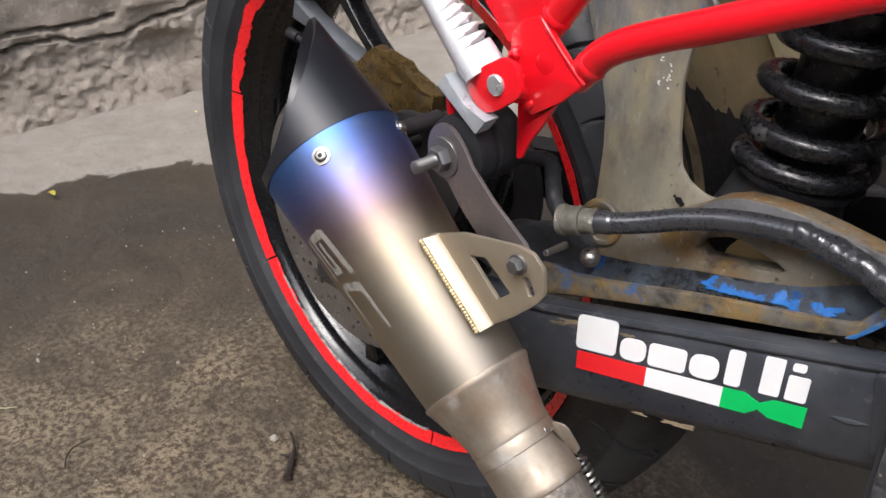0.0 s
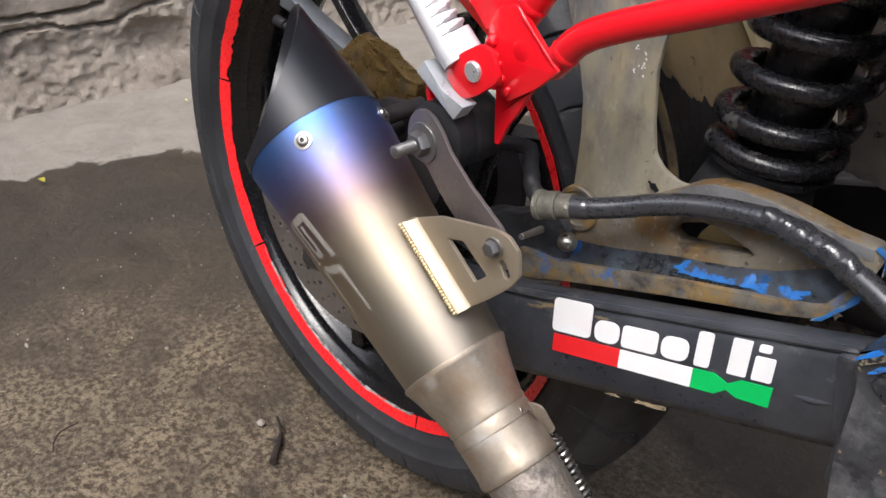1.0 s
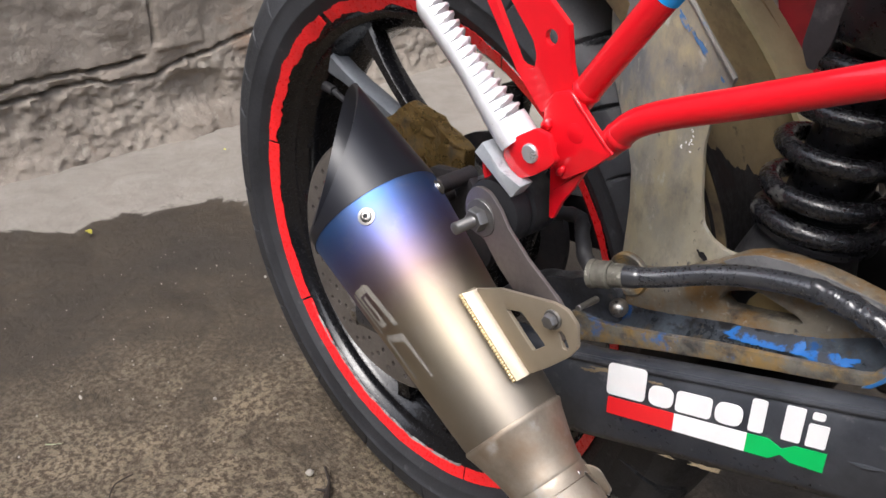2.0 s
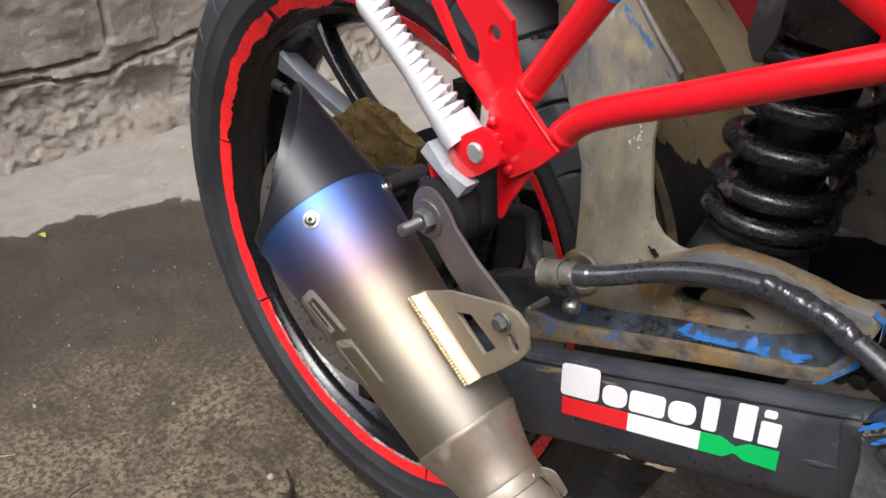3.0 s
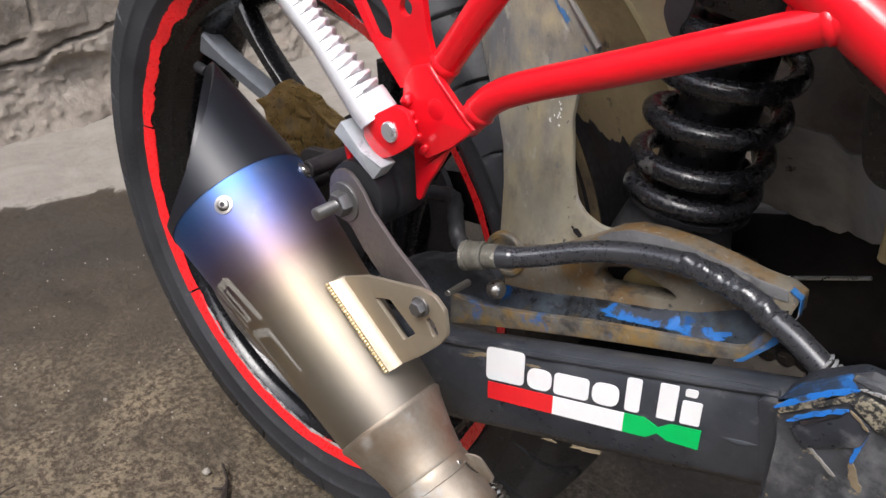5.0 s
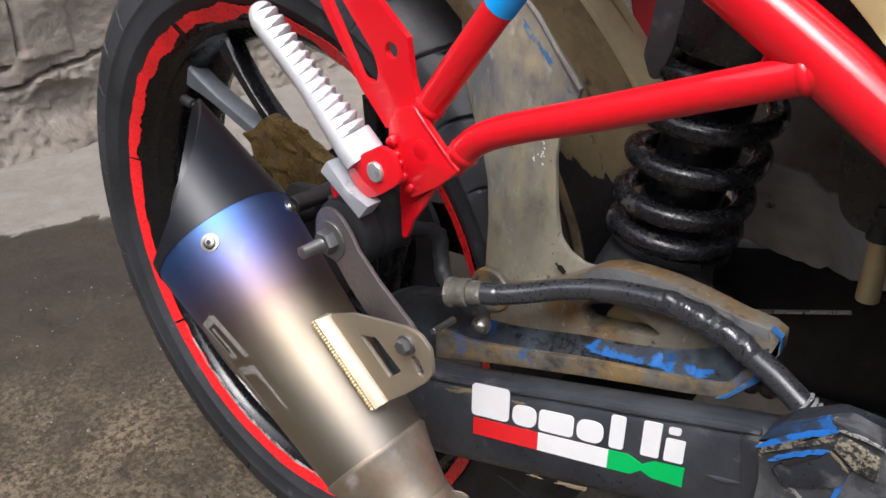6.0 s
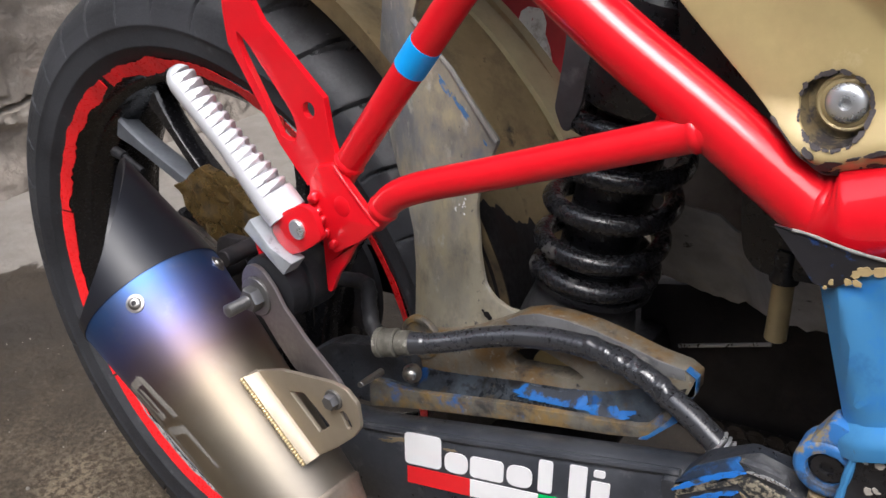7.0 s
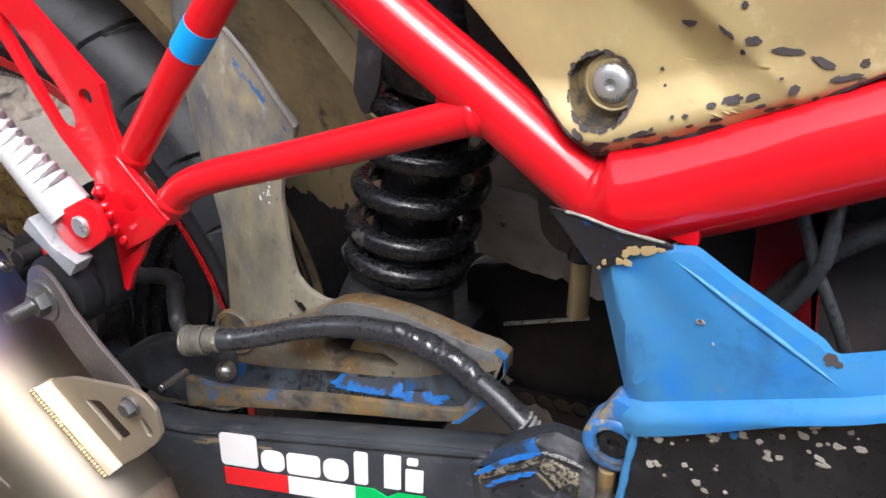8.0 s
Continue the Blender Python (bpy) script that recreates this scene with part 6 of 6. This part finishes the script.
def chips(name, spots, y, mat_, parent, seed, lift=0.0004):
    """Flaked paint: small ragged flat spots, (x, z, size, stretch, turn)."""
    rng_ = random.Random(seed)
    bm = bmesh.new()
    for num, (x, z, s, k, turn) in enumerate(spots):
        rise = lift * (1 + 0.11 * (num % 9))
        n = 17
        vs = []
        for i in range(n):
            a = 2 * math.pi * i / n
            r = s * (0.95 + 0.45 * noise.noise(Vector((math.cos(a) * 1.3, math.sin(a) * 1.3, seed + num * 1.7))) + rng_.uniform(-0.16, 0.16))
            dx, dz = r * math.cos(a) * k, r * math.sin(a)
            c, sn = math.cos(turn), math.sin(turn)
            px, pz = x + dx * c - dz * sn, z + dx * sn + dz * c
            vs.append(bm.verts.new((px, (y(px, pz) if callable(y) else y) - rise, pz)))
        bm.faces.new(vs)
    got = bmesh.ops.extrude_face_region(bm, geom=bm.faces[:])["geom"]
    for v in got:
        if isinstance(v, bmesh.types.BMVert):
            v.co.y += lift * 0.9
    return tagged(part(name, bm, mat_, parent, smooth=0), kind="stuff")


CHIPS = ((0.502, 0.627, 0.0012, 2.0, 0.1), (0.5140, 0.6262, 0.0010, 2.6, -0.6), (0.522, 0.625, 0.0016, 1.8, 0.1), (0.5195, 0.621, 0.0009, 1.0, 0.0), (0.532, 0.623, 0.0011, 4.2, 0.05), (0.542, 0.621, 0.0011, 3.6, -0.35), (0.536, 0.612, 0.0015, 1.1, 0.5), (0.532, 0.615, 0.0005, 1.2, 0.0), (0.549, 0.617, 0.0010, 4.0, 0.35), (0.553, 0.622, 0.0011, 1.2, 0.9), (0.519, 0.606, 0.0015, 2.2, 0.5), (0.525, 0.608, 0.0010, 2.4, 0.5), (0.513, 0.6035, 0.0010, 1.6, 0.4), (0.518, 0.635, 0.0010, 1.1, 0.0), (0.495, 0.611, 0.0006, 1.2, 0.0), (0.497, 0.606, 0.0006, 1.0, 0.0), (0.4790, 0.5838, 0.0014, 2.6, 0.3), (0.4860, 0.5876, 0.0008, 3.0, 0.4), (0.4925, 0.5905, 0.0011, 3.0, 0.4), (0.4960, 0.5930, 0.0006, 1.6, 0.8), (0.502, 0.598, 0.0006, 1.2, 0.3), (0.506, 0.599, 0.0007, 1.6, 0.5), (0.4715, 0.5862, 0.0013, 2.2, -0.7), (0.4765, 0.5817, 0.0016, 1.8, 0.1), (0.5130, 0.5950, 0.0012, 3.2, 0.4))
rng_c = random.Random(11)
spots = []
for k in range(30):
    t = rng_c.random()
    x = 0.474 + 0.090 * t
    z = panel_low(x) + 0.0004 + rng_c.choice((0.0, 0.0006, 0.0012, 0.0040)) + rng_c.uniform(-0.0005, 0.0006)
    spots.append((x, z, rng_c.uniform(0.0003, 0.0008), rng_c.uniform(1.6, 4.5), 0.46))
for k in range(60):
    x, z = WELL[k % len(WELL)]
    x1, z1 = WELL[(k + 1) % len(WELL)]
    t = rng_c.random()
    x, z = x + (x1 - x) * t, z + (z1 - z) * t
    spots.append((x, z, rng_c.uniform(0.0003, 0.0010), rng_c.uniform(1.0, 2.2), math.atan2(z1 - z, x1 - x + 1e-6)))
for x, z, s_, k_, t_ in CHIPS:
    spots.append((x, z, s_, k_, t_))
chips("flaked_paint", spots, panel_y, CHIP, panel, 5)

# blue engine bracket with its lug
LUG_BLUE = surface("worn_blue_lug", (0.035, 0.16, 0.42), 0.45, 0.0, 0.0, 260, 0.15, 0.1, [((0.30, 0.24, 0.13), 110, 0.51, 0.59, 0.6, 0.1), ((0.05, 0.06, 0.08), 90, 0.52, 0.62, 0.6, 0.0)])
def blue_y(x, z):
    """Outer surface of the blue bracket: folded along a ridge."""
    ridge = 0.5540 - 0.445 * (x - 0.515)
    over = z - ridge
    groove = (x - 0.4985) * 0.70 + (z - 0.5480) * 0.71
    dent = 0.0016 * math.exp(-(groove / 0.0045) ** 2) * ease((z - 0.512) / 0.02)
    return -0.1560 - (0.010 * (x - 0.49) / 0.08) - (0.06 * max(0.0, -over) * 0.4) + 0.26 * max(0.0, over) + 0.8 * max(0.0, 0.006 - (x - 0.485 - (0.547 - z) * 0.345)) + dent


bm = bmesh.new()
blue = [(0.4828, 0.5462), (0.4900, 0.5485), (0.5000, 0.5550), (0.5180, 0.5590), (0.5340, 0.5515), (0.5620, 0.5400), (0.5660, 0.5365), (0.64, 0.566), (0.64, 0.548), (0.5730, 0.5240), (0.5060, 0.4920), (0.5020, 0.4960)]
plate(bm, blue, 0.0, 0.0060, corner=0.002, bevel=0)
bmesh.ops.triangulate(bm, faces=bm.faces[:])
for _ in range(3):
    bmesh.ops.subdivide_edges(bm, edges=[e for e in bm.edges if e.calc_length() > 0.006], cuts=1)
    bmesh.ops.triangulate(bm, faces=bm.faces[:])
for v in bm.verts:
    v.co.y += blue_y(v.co.x, v.co.z)
bracket_blue = part("engine_bracket", bm, BLUE, bike, "blue painted engine bracket with chipped edges", smooth=30)
bm = bmesh.new()
pipe(bm, [(x, blue_y(x, 0.5540 - 0.445 * (x - 0.515)) + 0.0004, 0.5540 - 0.445 * (x - 0.515)) for x in (0.5135 + 0.004 * i for i in range(15))], lambda t: 0.0004 + 0.0006 * math.sin(math.pi * t), 10)
part("bracket_ridge", bm, BLUE, bracket_blue)
bm = bmesh.new()
rows_ = []
for i in range(20):
    t = i / 19
    x = 0.5035 + 0.13 * t
    z = 0.4925 + 0.478 * (x - 0.5035)
    y = blue_y(x, z)
    tall = 0.0098 - 0.0045 * ease((x - 0.515) / 0.05)
    rows_.append([bm.verts.new((x, y + a, z + b)) for a, b in ((0.0, 0.0022), (-0.0022, 0.0009), (-0.0042, -0.0006), (-0.0054, -0.0024), (-0.0058, -0.0045), (-0.0050, -tall), (0.004, -tall), (0.004, 0.0))])
for a, b in zip(rows_, rows_[1:]):
    for k in range(8):
        bm.faces.new((a[k], a[(k + 1) % 8], b[(k + 1) % 8], b[k]))
bm.faces.new(rows_[0])
bm.faces.new(rows_[-1])
part("bracket_ledge", bm, BLUE, bracket_blue)
bm = bmesh.new()
lathe(bm, (0.5020, -0.1610, 0.4745), (0, 1, 0), [(0, 0.0072), (0, 0.0108), (0.0018, 0.0122), (0.014, 0.0122), (0.014, 0.0072)], 40, closed=True)
plate(bm, [(0.5000, 0.4960), (0.5085, 0.4935), (0.5120, 0.482), (0.5040, 0.4800), (0.4935, 0.483)], -0.1600, -0.1490, corner=0.003, bevel=0.001)
lug = part("bracket_lug", bm, LUG_BLUE, bracket_blue, "round blue lug, paint worn off")
bm = bmesh.new()
lathe(bm, (0.5020, -0.1560, 0.4745), (0, -1, 0), [(0, 0.0085), (0.001, 0.0085), (0.001, 0.0062), (0.003, 0.0058), (0.003, 0.0028), (0.001, 0.0027), (0.001, 1e-5)], 32)
part("lug_bolt", bm, BLACK, lug, "dark socket bolt")
bm = bmesh.new()
pipe(bm, smooth_path([(0.5100, -0.1630, 0.4860), (0.5088, -0.1632, 0.4700), (0.5085, -0.1632, 0.4600), (0.5065, -0.1630, 0.4300)], 8), 0.0016, 8, wobble=lambda p, a: 0.0005 * noise.noise(p * 240))
part("blue_rib", bm, BLUE, bracket_blue)
bm = bmesh.new()
rod(bm, (0.501, -0.158, 0.462), (0.500, -0.156, 0.425), 0.0035)
part("gold_rib", bm, RIM_EDGE, bracket_blue)
bm = bmesh.new()
plate(bm, [(0.4670, 0.5632), (0.4760, 0.5628), (0.4940, 0.5605), (0.5090, 0.5600), (0.5120, 0.5585), (0.5000, 0.5535), (0.4900, 0.5450), (0.4840, 0.5450), (0.4780, 0.5515), (0.4715, 0.5585)], -0.1575, -0.1560, corner=0.0012, bevel=0.0005)
part("bracket_corner", bm, surface("worn_corner_paint", (0.02, 0.02, 0.024), 0.4, 0.0, 0.1, 260, 0.3, 0.15, [((0.30, 0.22, 0.09), 150, 0.66, 0.69, 0.6, 0.1), ((0.02, 0.07, 0.25), 110, 0.58, 0.64, 0.5, 0.0)]), bracket_blue, "black corner with chipped gold and blue paint")
bm = bmesh.new()
plate(bm, [(0.5085, 0.4890), (0.5700, 0.5165), (0.68, 0.565), (0.70, 0.36), (0.52, 0.36), (0.5075, 0.40)], -0.1625, -0.1400, corner=0.004, bevel=0.002)
cover = part("engine_cover", bm, CHIPPED, bike, "black engine cover speckled with paint chips")
spots = []
for k in range(60):
    x = rng_c.uniform(0.510, 0.580)
    top = 0.4925 + 0.43 * (x - 0.5065)
    spots.append((x, top - 0.004 - abs(rng_c.gauss(0, 0.014)), rng_c.uniform(0.0003, 0.0013), rng_c.uniform(1, 1.8), rng_c.uniform(-0.4, 0.4)))
chips("flaked_paint", spots, -0.1625, PEBBLE, cover, 9)
chips("flaked_paint", [(0.4962, 0.5528, 0.0013, 1.3, 1.1), (0.4985, 0.5545, 0.0017, 1.5, 0.4), (0.5035, 0.5562, 0.0017, 1.9, 0.35), (0.4945, 0.5495, 0.0012, 1.0, 0.2), (0.4975, 0.5500, 0.0010, 1.8, -0.2), (0.5075, 0.5575, 0.0008, 2.2, 0.2), (0.4895, 0.5480, 0.0011, 0.8, 0.2), (0.4880, 0.5455, 0.0006, 1.0, 0.0)], -0.1577, GOLD, bracket_blue, 3, 0.0006)
chips("flaked_paint", [(0.5245, 0.5365, 0.0009, 1.6, 0.2), (0.5300, 0.5300, 0.0005, 1, 0), (0.5700, 0.5235, 0.0012, 2.5, 0.3)], blue_y, DARK_PLATE, bracket_blue, 4, 0.0006)
spots = [(0.5648, 0.5378, 0.0018, 1.3, 0.3), (0.5672, 0.5368, 0.0012, 1.0, 0.2), (0.5245, 0.5370, 0.0005, 1.4, 0.2), (0.5690, 0.5222, 0.0010, 2.6, 0.4)]
chips("flaked_paint", spots, blue_y, CHIP, bracket_blue, 6, 0.0006)
chips("flaked_paint", [(0.5425, 0.4985, 0.0016, 1.1, 0.6), (0.5405, 0.5005, 0.0009, 1.2, 0.2)], -0.1628, BLUE, cover, 8)
chips("flaked_paint", [(0.280 + rng_c.uniform(-0.002, 0.007), 0.502 + rng_c.uniform(-0.008, 0.008), rng_c.uniform(0.0002, 0.0006), rng_c.uniform(1, 2), rng_c.uniform(0, 3)) for _ in range(16)], HUG_N, WHITE, hugger, 22)
chips("flaked_paint", [(0.2720, 0.5640, 0.0016, 4.2, -0.95), (0.2790, 0.5580, 0.0010, 5.0, -0.95), (0.2855, 0.5515, 0.0014, 4.6, -0.92), (0.2985, 0.5385, 0.0008, 2.4, -0.9)], HUG_N, surface("rubbed_blue_paint", (0.06, 0.16, 0.34), 0.6, 0.0, 0.0, 300, 0.3, 0.2, [((0.30, 0.27, 0.22), 120, 0.44, 0.54, 0.7, 0.0)]), hugger, 27)
chips("flaked_paint", [(0.3015, 0.4350, 0.0022, 1.0, 0.3), (0.3035, 0.4335, 0.0014, 1.4, 0.8), (0.2985, 0.4368, 0.0009, 1.0, 0.0)], HUG_N + 0.0008, GRIME, hugger, 29)
bm = bmesh.new()
pipe(bm, [(0.2500, HUG_N + 0.0006, 0.5968), (0.2630, HUG_N + 0.0004, 0.5845), (0.2763, HUG_N + 0.0004, 0.5735), (0.2900, HUG_N + 0.0004, 0.5570), (0.3050, HUG_N + 0.0006, 0.5400)], 0.0017, 8, wobble=lambda p, a: 0.0005 * noise.noise(p * 140))
part("mudguard_edge", bm, SCRAPED, hugger, "scraped grey rolled edge")
bm = bmesh.new()
pipe(bm, smooth_path([(0.4740, -0.1578, 0.5629), (0.4800, -0.1580, 0.5628), (0.4940, -0.1580, 0.5607), (0.5085, -0.1578, 0.5600)], 8), 0.0006, 8, wobble=lambda p, a: 0.0002 * noise.noise(p * 300))
part("worn_edge", bm, SCRAPED, bracket_blue, "edge worn to bare grey metal")
bm = bmesh.new()
plate(bm, [(0.4975, 0.5630), (0.5000, 0.5572), (0.5120, 0.5556), (0.5168, 0.5548), (0.5172, 0.5572), (0.5168, 0.5620), (0.5150, 0.5700), (0.5040, 0.5708)], -0.1465, -0.1400, corner=0.0010, bevel=0.0010)
part("frame_lug", bm, RED, chassis, "red lug under the frame tube")
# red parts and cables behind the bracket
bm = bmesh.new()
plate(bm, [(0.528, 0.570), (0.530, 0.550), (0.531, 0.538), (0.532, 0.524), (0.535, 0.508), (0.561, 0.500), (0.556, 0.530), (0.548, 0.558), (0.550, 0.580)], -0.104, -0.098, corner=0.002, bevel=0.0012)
# painted in the shaded red
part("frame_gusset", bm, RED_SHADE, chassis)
for r_, pts in ((0.0023, [(0.541, -0.122, 0.585), (0.546, -0.125, 0.566), (0.549, -0.125, 0.559), (0.553, -0.125, 0.549), (0.560, -0.125, 0.537), (0.568, -0.125, 0.522), (0.574, -0.12, 0.505)]), (0.0029, [(0.556, -0.118, 0.582), (0.5555, -0.125, 0.567), (0.556, -0.127, 0.556), (0.554, -0.126, 0.545), (0.549, -0.124, 0.532), (0.541, -0.12, 0.517)]), (0.0042, [(0.600, -0.118, 0.582), (0.571, -0.118, 0.564), (0.561, -0.116, 0.555), (0.552, -0.112, 0.543), (0.540, -0.105, 0.520), (0.525, -0.095, 0.495)])):
    bm = bmesh.new()
    pipe(bm, smooth_path(pts, 8), r_, 12)
    part("cable", bm, surface("grey_cable_sheath", (0.032, 0.034, 0.037), 0.32, 0.0, 0.0, 300, 0.2, 0.1), bike, "dark grey cable")

# pivot cover below
bm = bmesh.new()
plate(bm, [(0.4470, 0.4370), (0.4530, 0.4440), (0.4700, 0.4575), (0.4760, 0.4610), (0.4890, 0.4590), (0.4990, 0.4540), (0.4990, 0.3600), (0.4530, 0.3600), (0.4500, 0.3850), (0.4500, 0.4200)], -0.1590, -0.1460, corner=0.001, bevel=0.0012)
pad = part("pivot_cover", bm, PAD_WORN, bike, "worn dark pivot cover with blue painted edges")
bm = bmesh.new()
plate(bm, [(0.454, 0.43), (0.473, 0.449), (0.483, 0.445), (0.481, 0.435), (0.461, 0.423)], -0.1606, -0.1580, corner=0.002, bevel=0.0008)
part("cover_boss", bm, ARM_BLACK, pad)
bm = bmesh.new()
plate(bm, [(0.471, 0.463), (0.48, 0.464), (0.489, 0.463), (0.491, 0.459), (0.475, 0.459)], -0.1600, -0.1560, corner=0.001, bevel=0.0006)
part("cover_facet", bm, PAD_WORN, pad)
bm = bmesh.new()
plate(bm, [(0.447, 0.439), (0.453, 0.449), (0.47, 0.463), (0.475, 0.46)], -0.1600, -0.1560, corner=0.001, bevel=0.0006)
part("cover_top", bm, PAD_BLUE, pad, "dark blue worn top face")
bm = bmesh.new()
plate(bm, [(0.4440, 0.4300), (0.4520, 0.4420), (0.4700, 0.4540), (0.4980, 0.4540), (0.4980, 0.3600), (0.4460, 0.3600)], -0.1462, -0.1320, corner=0.002, bevel=0.001)
part("cover_base", bm, ARM_BLACK, pad)
for outline in ([(0.447, 0.438), (0.475, 0.46), (0.472, 0.452), (0.449, 0.434)], [(0.472, 0.453), (0.477, 0.458), (0.491, 0.455), (0.492, 0.444), (0.484, 0.445)]):
    bm = bmesh.new()
    plate(bm, outline, -0.1604, -0.1575, corner=0.001, bevel=0.0006)
    part("worn_band", bm, SPECKLED, pad, "black band worn to gold speckles")
# slit drawn as a raised dark strip, its shade put into the colour
bm = bmesh.new()
plate(bm, [(0.457, 0.435), (0.471, 0.447), (0.472, 0.446), (0.459, 0.434)], -0.1612, -0.1600, corner=0.0008, bevel=0.0003)
part("notch_shade", bm, GRIME, pad)
def strip(pts, width, mat_, y, seed, text):
    """A flat ragged strip of paint along a line of (x, z)."""
    line = smooth_path([(x, 0, z) for x, z in pts], 10)
    up, down = [], []
    for k, p in enumerate(line):
        d = line[min(k + 1, len(line) - 1)] - line[max(k - 1, 0)]
        n_ = Vector((-d.z, 0, d.x)).normalized()
        end = min(1.0, 0.35 + 4 * min(k, len(line) - 1 - k) / len(line))
        up.append(p + n_ * end * (width / 2 + 0.0005 * noise.noise(p * 420 + Vector((seed, 0, 0)))))
        down.append(p - n_ * end * (width / 2 + 0.0008 * noise.noise(p * 380 + Vector((0, seed, 0)))))
    bm = bmesh.new()
    plate(bm, [(p.x, p.z) for p in up + down[::-1]], y - 0.0006, y, bevel=0)
    return part("paint_strip", bm, mat_, pad, text, smooth=0)


VIVID_BLUE = surface("vivid_blue_paint", (0.02, 0.17, 0.56), 0.42, 0.0, 0.1, 300, 0.15, 0.15, [((0.04, 0.045, 0.05), 170, 0.58, 0.64, 0.6, 0.0)])
strip([(0.447, 0.4368), (0.457, 0.4465), (0.466, 0.4540), (0.475, 0.4600)], 0.0024, VIVID_BLUE, -0.1606, 1.0, "bright blue painted edge")
strip([(0.4530, 0.4335), (0.4600, 0.4400), (0.4670, 0.4455), (0.4735, 0.4500)], 0.0020, VIVID_BLUE, -0.1612, 2.0, "bright blue painted edge")
strip([(0.4820, 0.4440), (0.4800, 0.4340), (0.4790, 0.4250)], 0.0020, VIVID_BLUE, -0.1592, 3.0, "bright blue painted edge")
strip([(0.4790, 0.4260), (0.4815, 0.4190), (0.4850, 0.4140)], 0.0030, MUD, -0.1592, 4.0, "dried tan crust")
strip([(0.4750, 0.4603), (0.4830, 0.4610), (0.4920, 0.4600)], 0.0012, BRIGHT, -0.1602, 5.0, "edge worn to bright metal")
strip([(0.4545, 0.4300), (0.4620, 0.4250), (0.4700, 0.4190), (0.4750, 0.4160)], 0.0014, SCRAPED, -0.1592, 6.0, "edge worn to grey")
strip([(0.4740, 0.4500), (0.4785, 0.4470), (0.4820, 0.4440)], 0.0010, MUD, -0.1608, 7.0, "dried tan crust")

# ---- small things on the ground ----
bm = bmesh.new()
pipe(bm, smooth_path([(x, y, 0.006) for x, y in [(-0.111, -0.092), (-0.093, -0.1), (-0.081, -0.109), (-0.057, -0.134)]], 6), lambda t: 0.0014 + 0.0032 * t * t, 8, wobble=lambda p, a: 0.0010 * noise.noise(p * 200))
pipe(bm, smooth_path([(x, y, 0.006) for x, y in [(-0.082, -0.109), (-0.082, -0.114), (-0.09, -0.12)]], 4), lambda t: 0.0024 - 0.0014 * t, 8, wobble=lambda p, a: 0.0008 * noise.noise(p * 200))
tagged(part("twig", bm, TWIG), "small dark forked twig on wet concrete", "twig")
bm = bmesh.new()
pipe(bm, smooth_path([(x, y, 0.004) for x, y in [(-0.226, -0.292), (-0.24, -0.285), (-0.25, -0.273), (-0.251, -0.254)]], 6), 0.0009, 6)
tagged(part("twig", bm, TWIG), "hair-thin bent twig on wet concrete", "twig")
bm = bmesh.new()
pipe(bm, smooth_path([(x, y, 0.0045) for x, y in [(-0.368, -0.307), (-0.362, -0.3), (-0.357, -0.292)]], 6), lambda t: 0.0008 - 0.0005 * t, 6)
tagged(part("grass_blade", bm, surface("dry_green_blade", (0.32, 0.36, 0.22), 0.6, 0.0, 0.0, 200, 0.2, 0.1)), "thin dry grass blade on wet concrete", "grass")
bm = bmesh.new()
bmesh.ops.create_icosphere(bm, subdivisions=2, radius=0.0042, matrix=Matrix.Translation((-0.118, -0.108, 0.003)))
for v in bm.verts:
    v.co += Vector((1, 1, 0.5)) * 0.0016 * noise.noise(v.co * 260)
tagged(part("pebble", bm, PEBBLE), "small pale pebble on wet concrete", "pebble")
for k, (x, y, s) in enumerate(((-0.873, -0.044, 0.012), (-1.06, 0.33, 0.006))):
    bm = bmesh.new()
    vs = []
    for i in range(9):
        t = i / 8
        w = math.sin(math.pi * t) ** 0.8
        vs.append([bm.verts.new((x + s * (t - 0.5) * 2, y + sgn * s * 0.45 * w, 0.006 + 0.3 * s * abs(sgn) * w + 0.1 * s * t)) for sgn in (-1, 0, 1)])
    for a, b in zip(vs, vs[1:]):
        for j in range(2):
            bm.faces.new((a[j], b[j], b[j + 1], a[j + 1]))
    bmesh.ops.solidify(bm, geom=bm.faces[:], thickness=0.0005)
    tagged(part("fallen_leaf", bm, LEAF), "tiny fallen yellow leaf", "leaf", "fallen leaves")
bm = bmesh.new()
rng = random.Random(7)
for k in range(260):
    x, y = rng.uniform(-0.75, 0.10), rng.uniform(-0.5, 0.12)
    r = rng.uniform(0.0006, 0.0016) * (2.2 if rng.random() < 0.10 else 1)
    m = Matrix.Translation((x, y, r * 0.2 + 0.0015)) @ pose(0, 0, 0, rng.uniform(0, 360), rng.uniform(0, 360), 0) @ Matrix.Diagonal((r, r * rng.uniform(0.5, 1), r * 0.6, 1))
    bmesh.ops.create_icosphere(bm, subdivisions=1, radius=1.0, matrix=m)
tagged(part("grit", bm, PEBBLE), "pale grit scattered over wet concrete", "grit", kind="stuff")
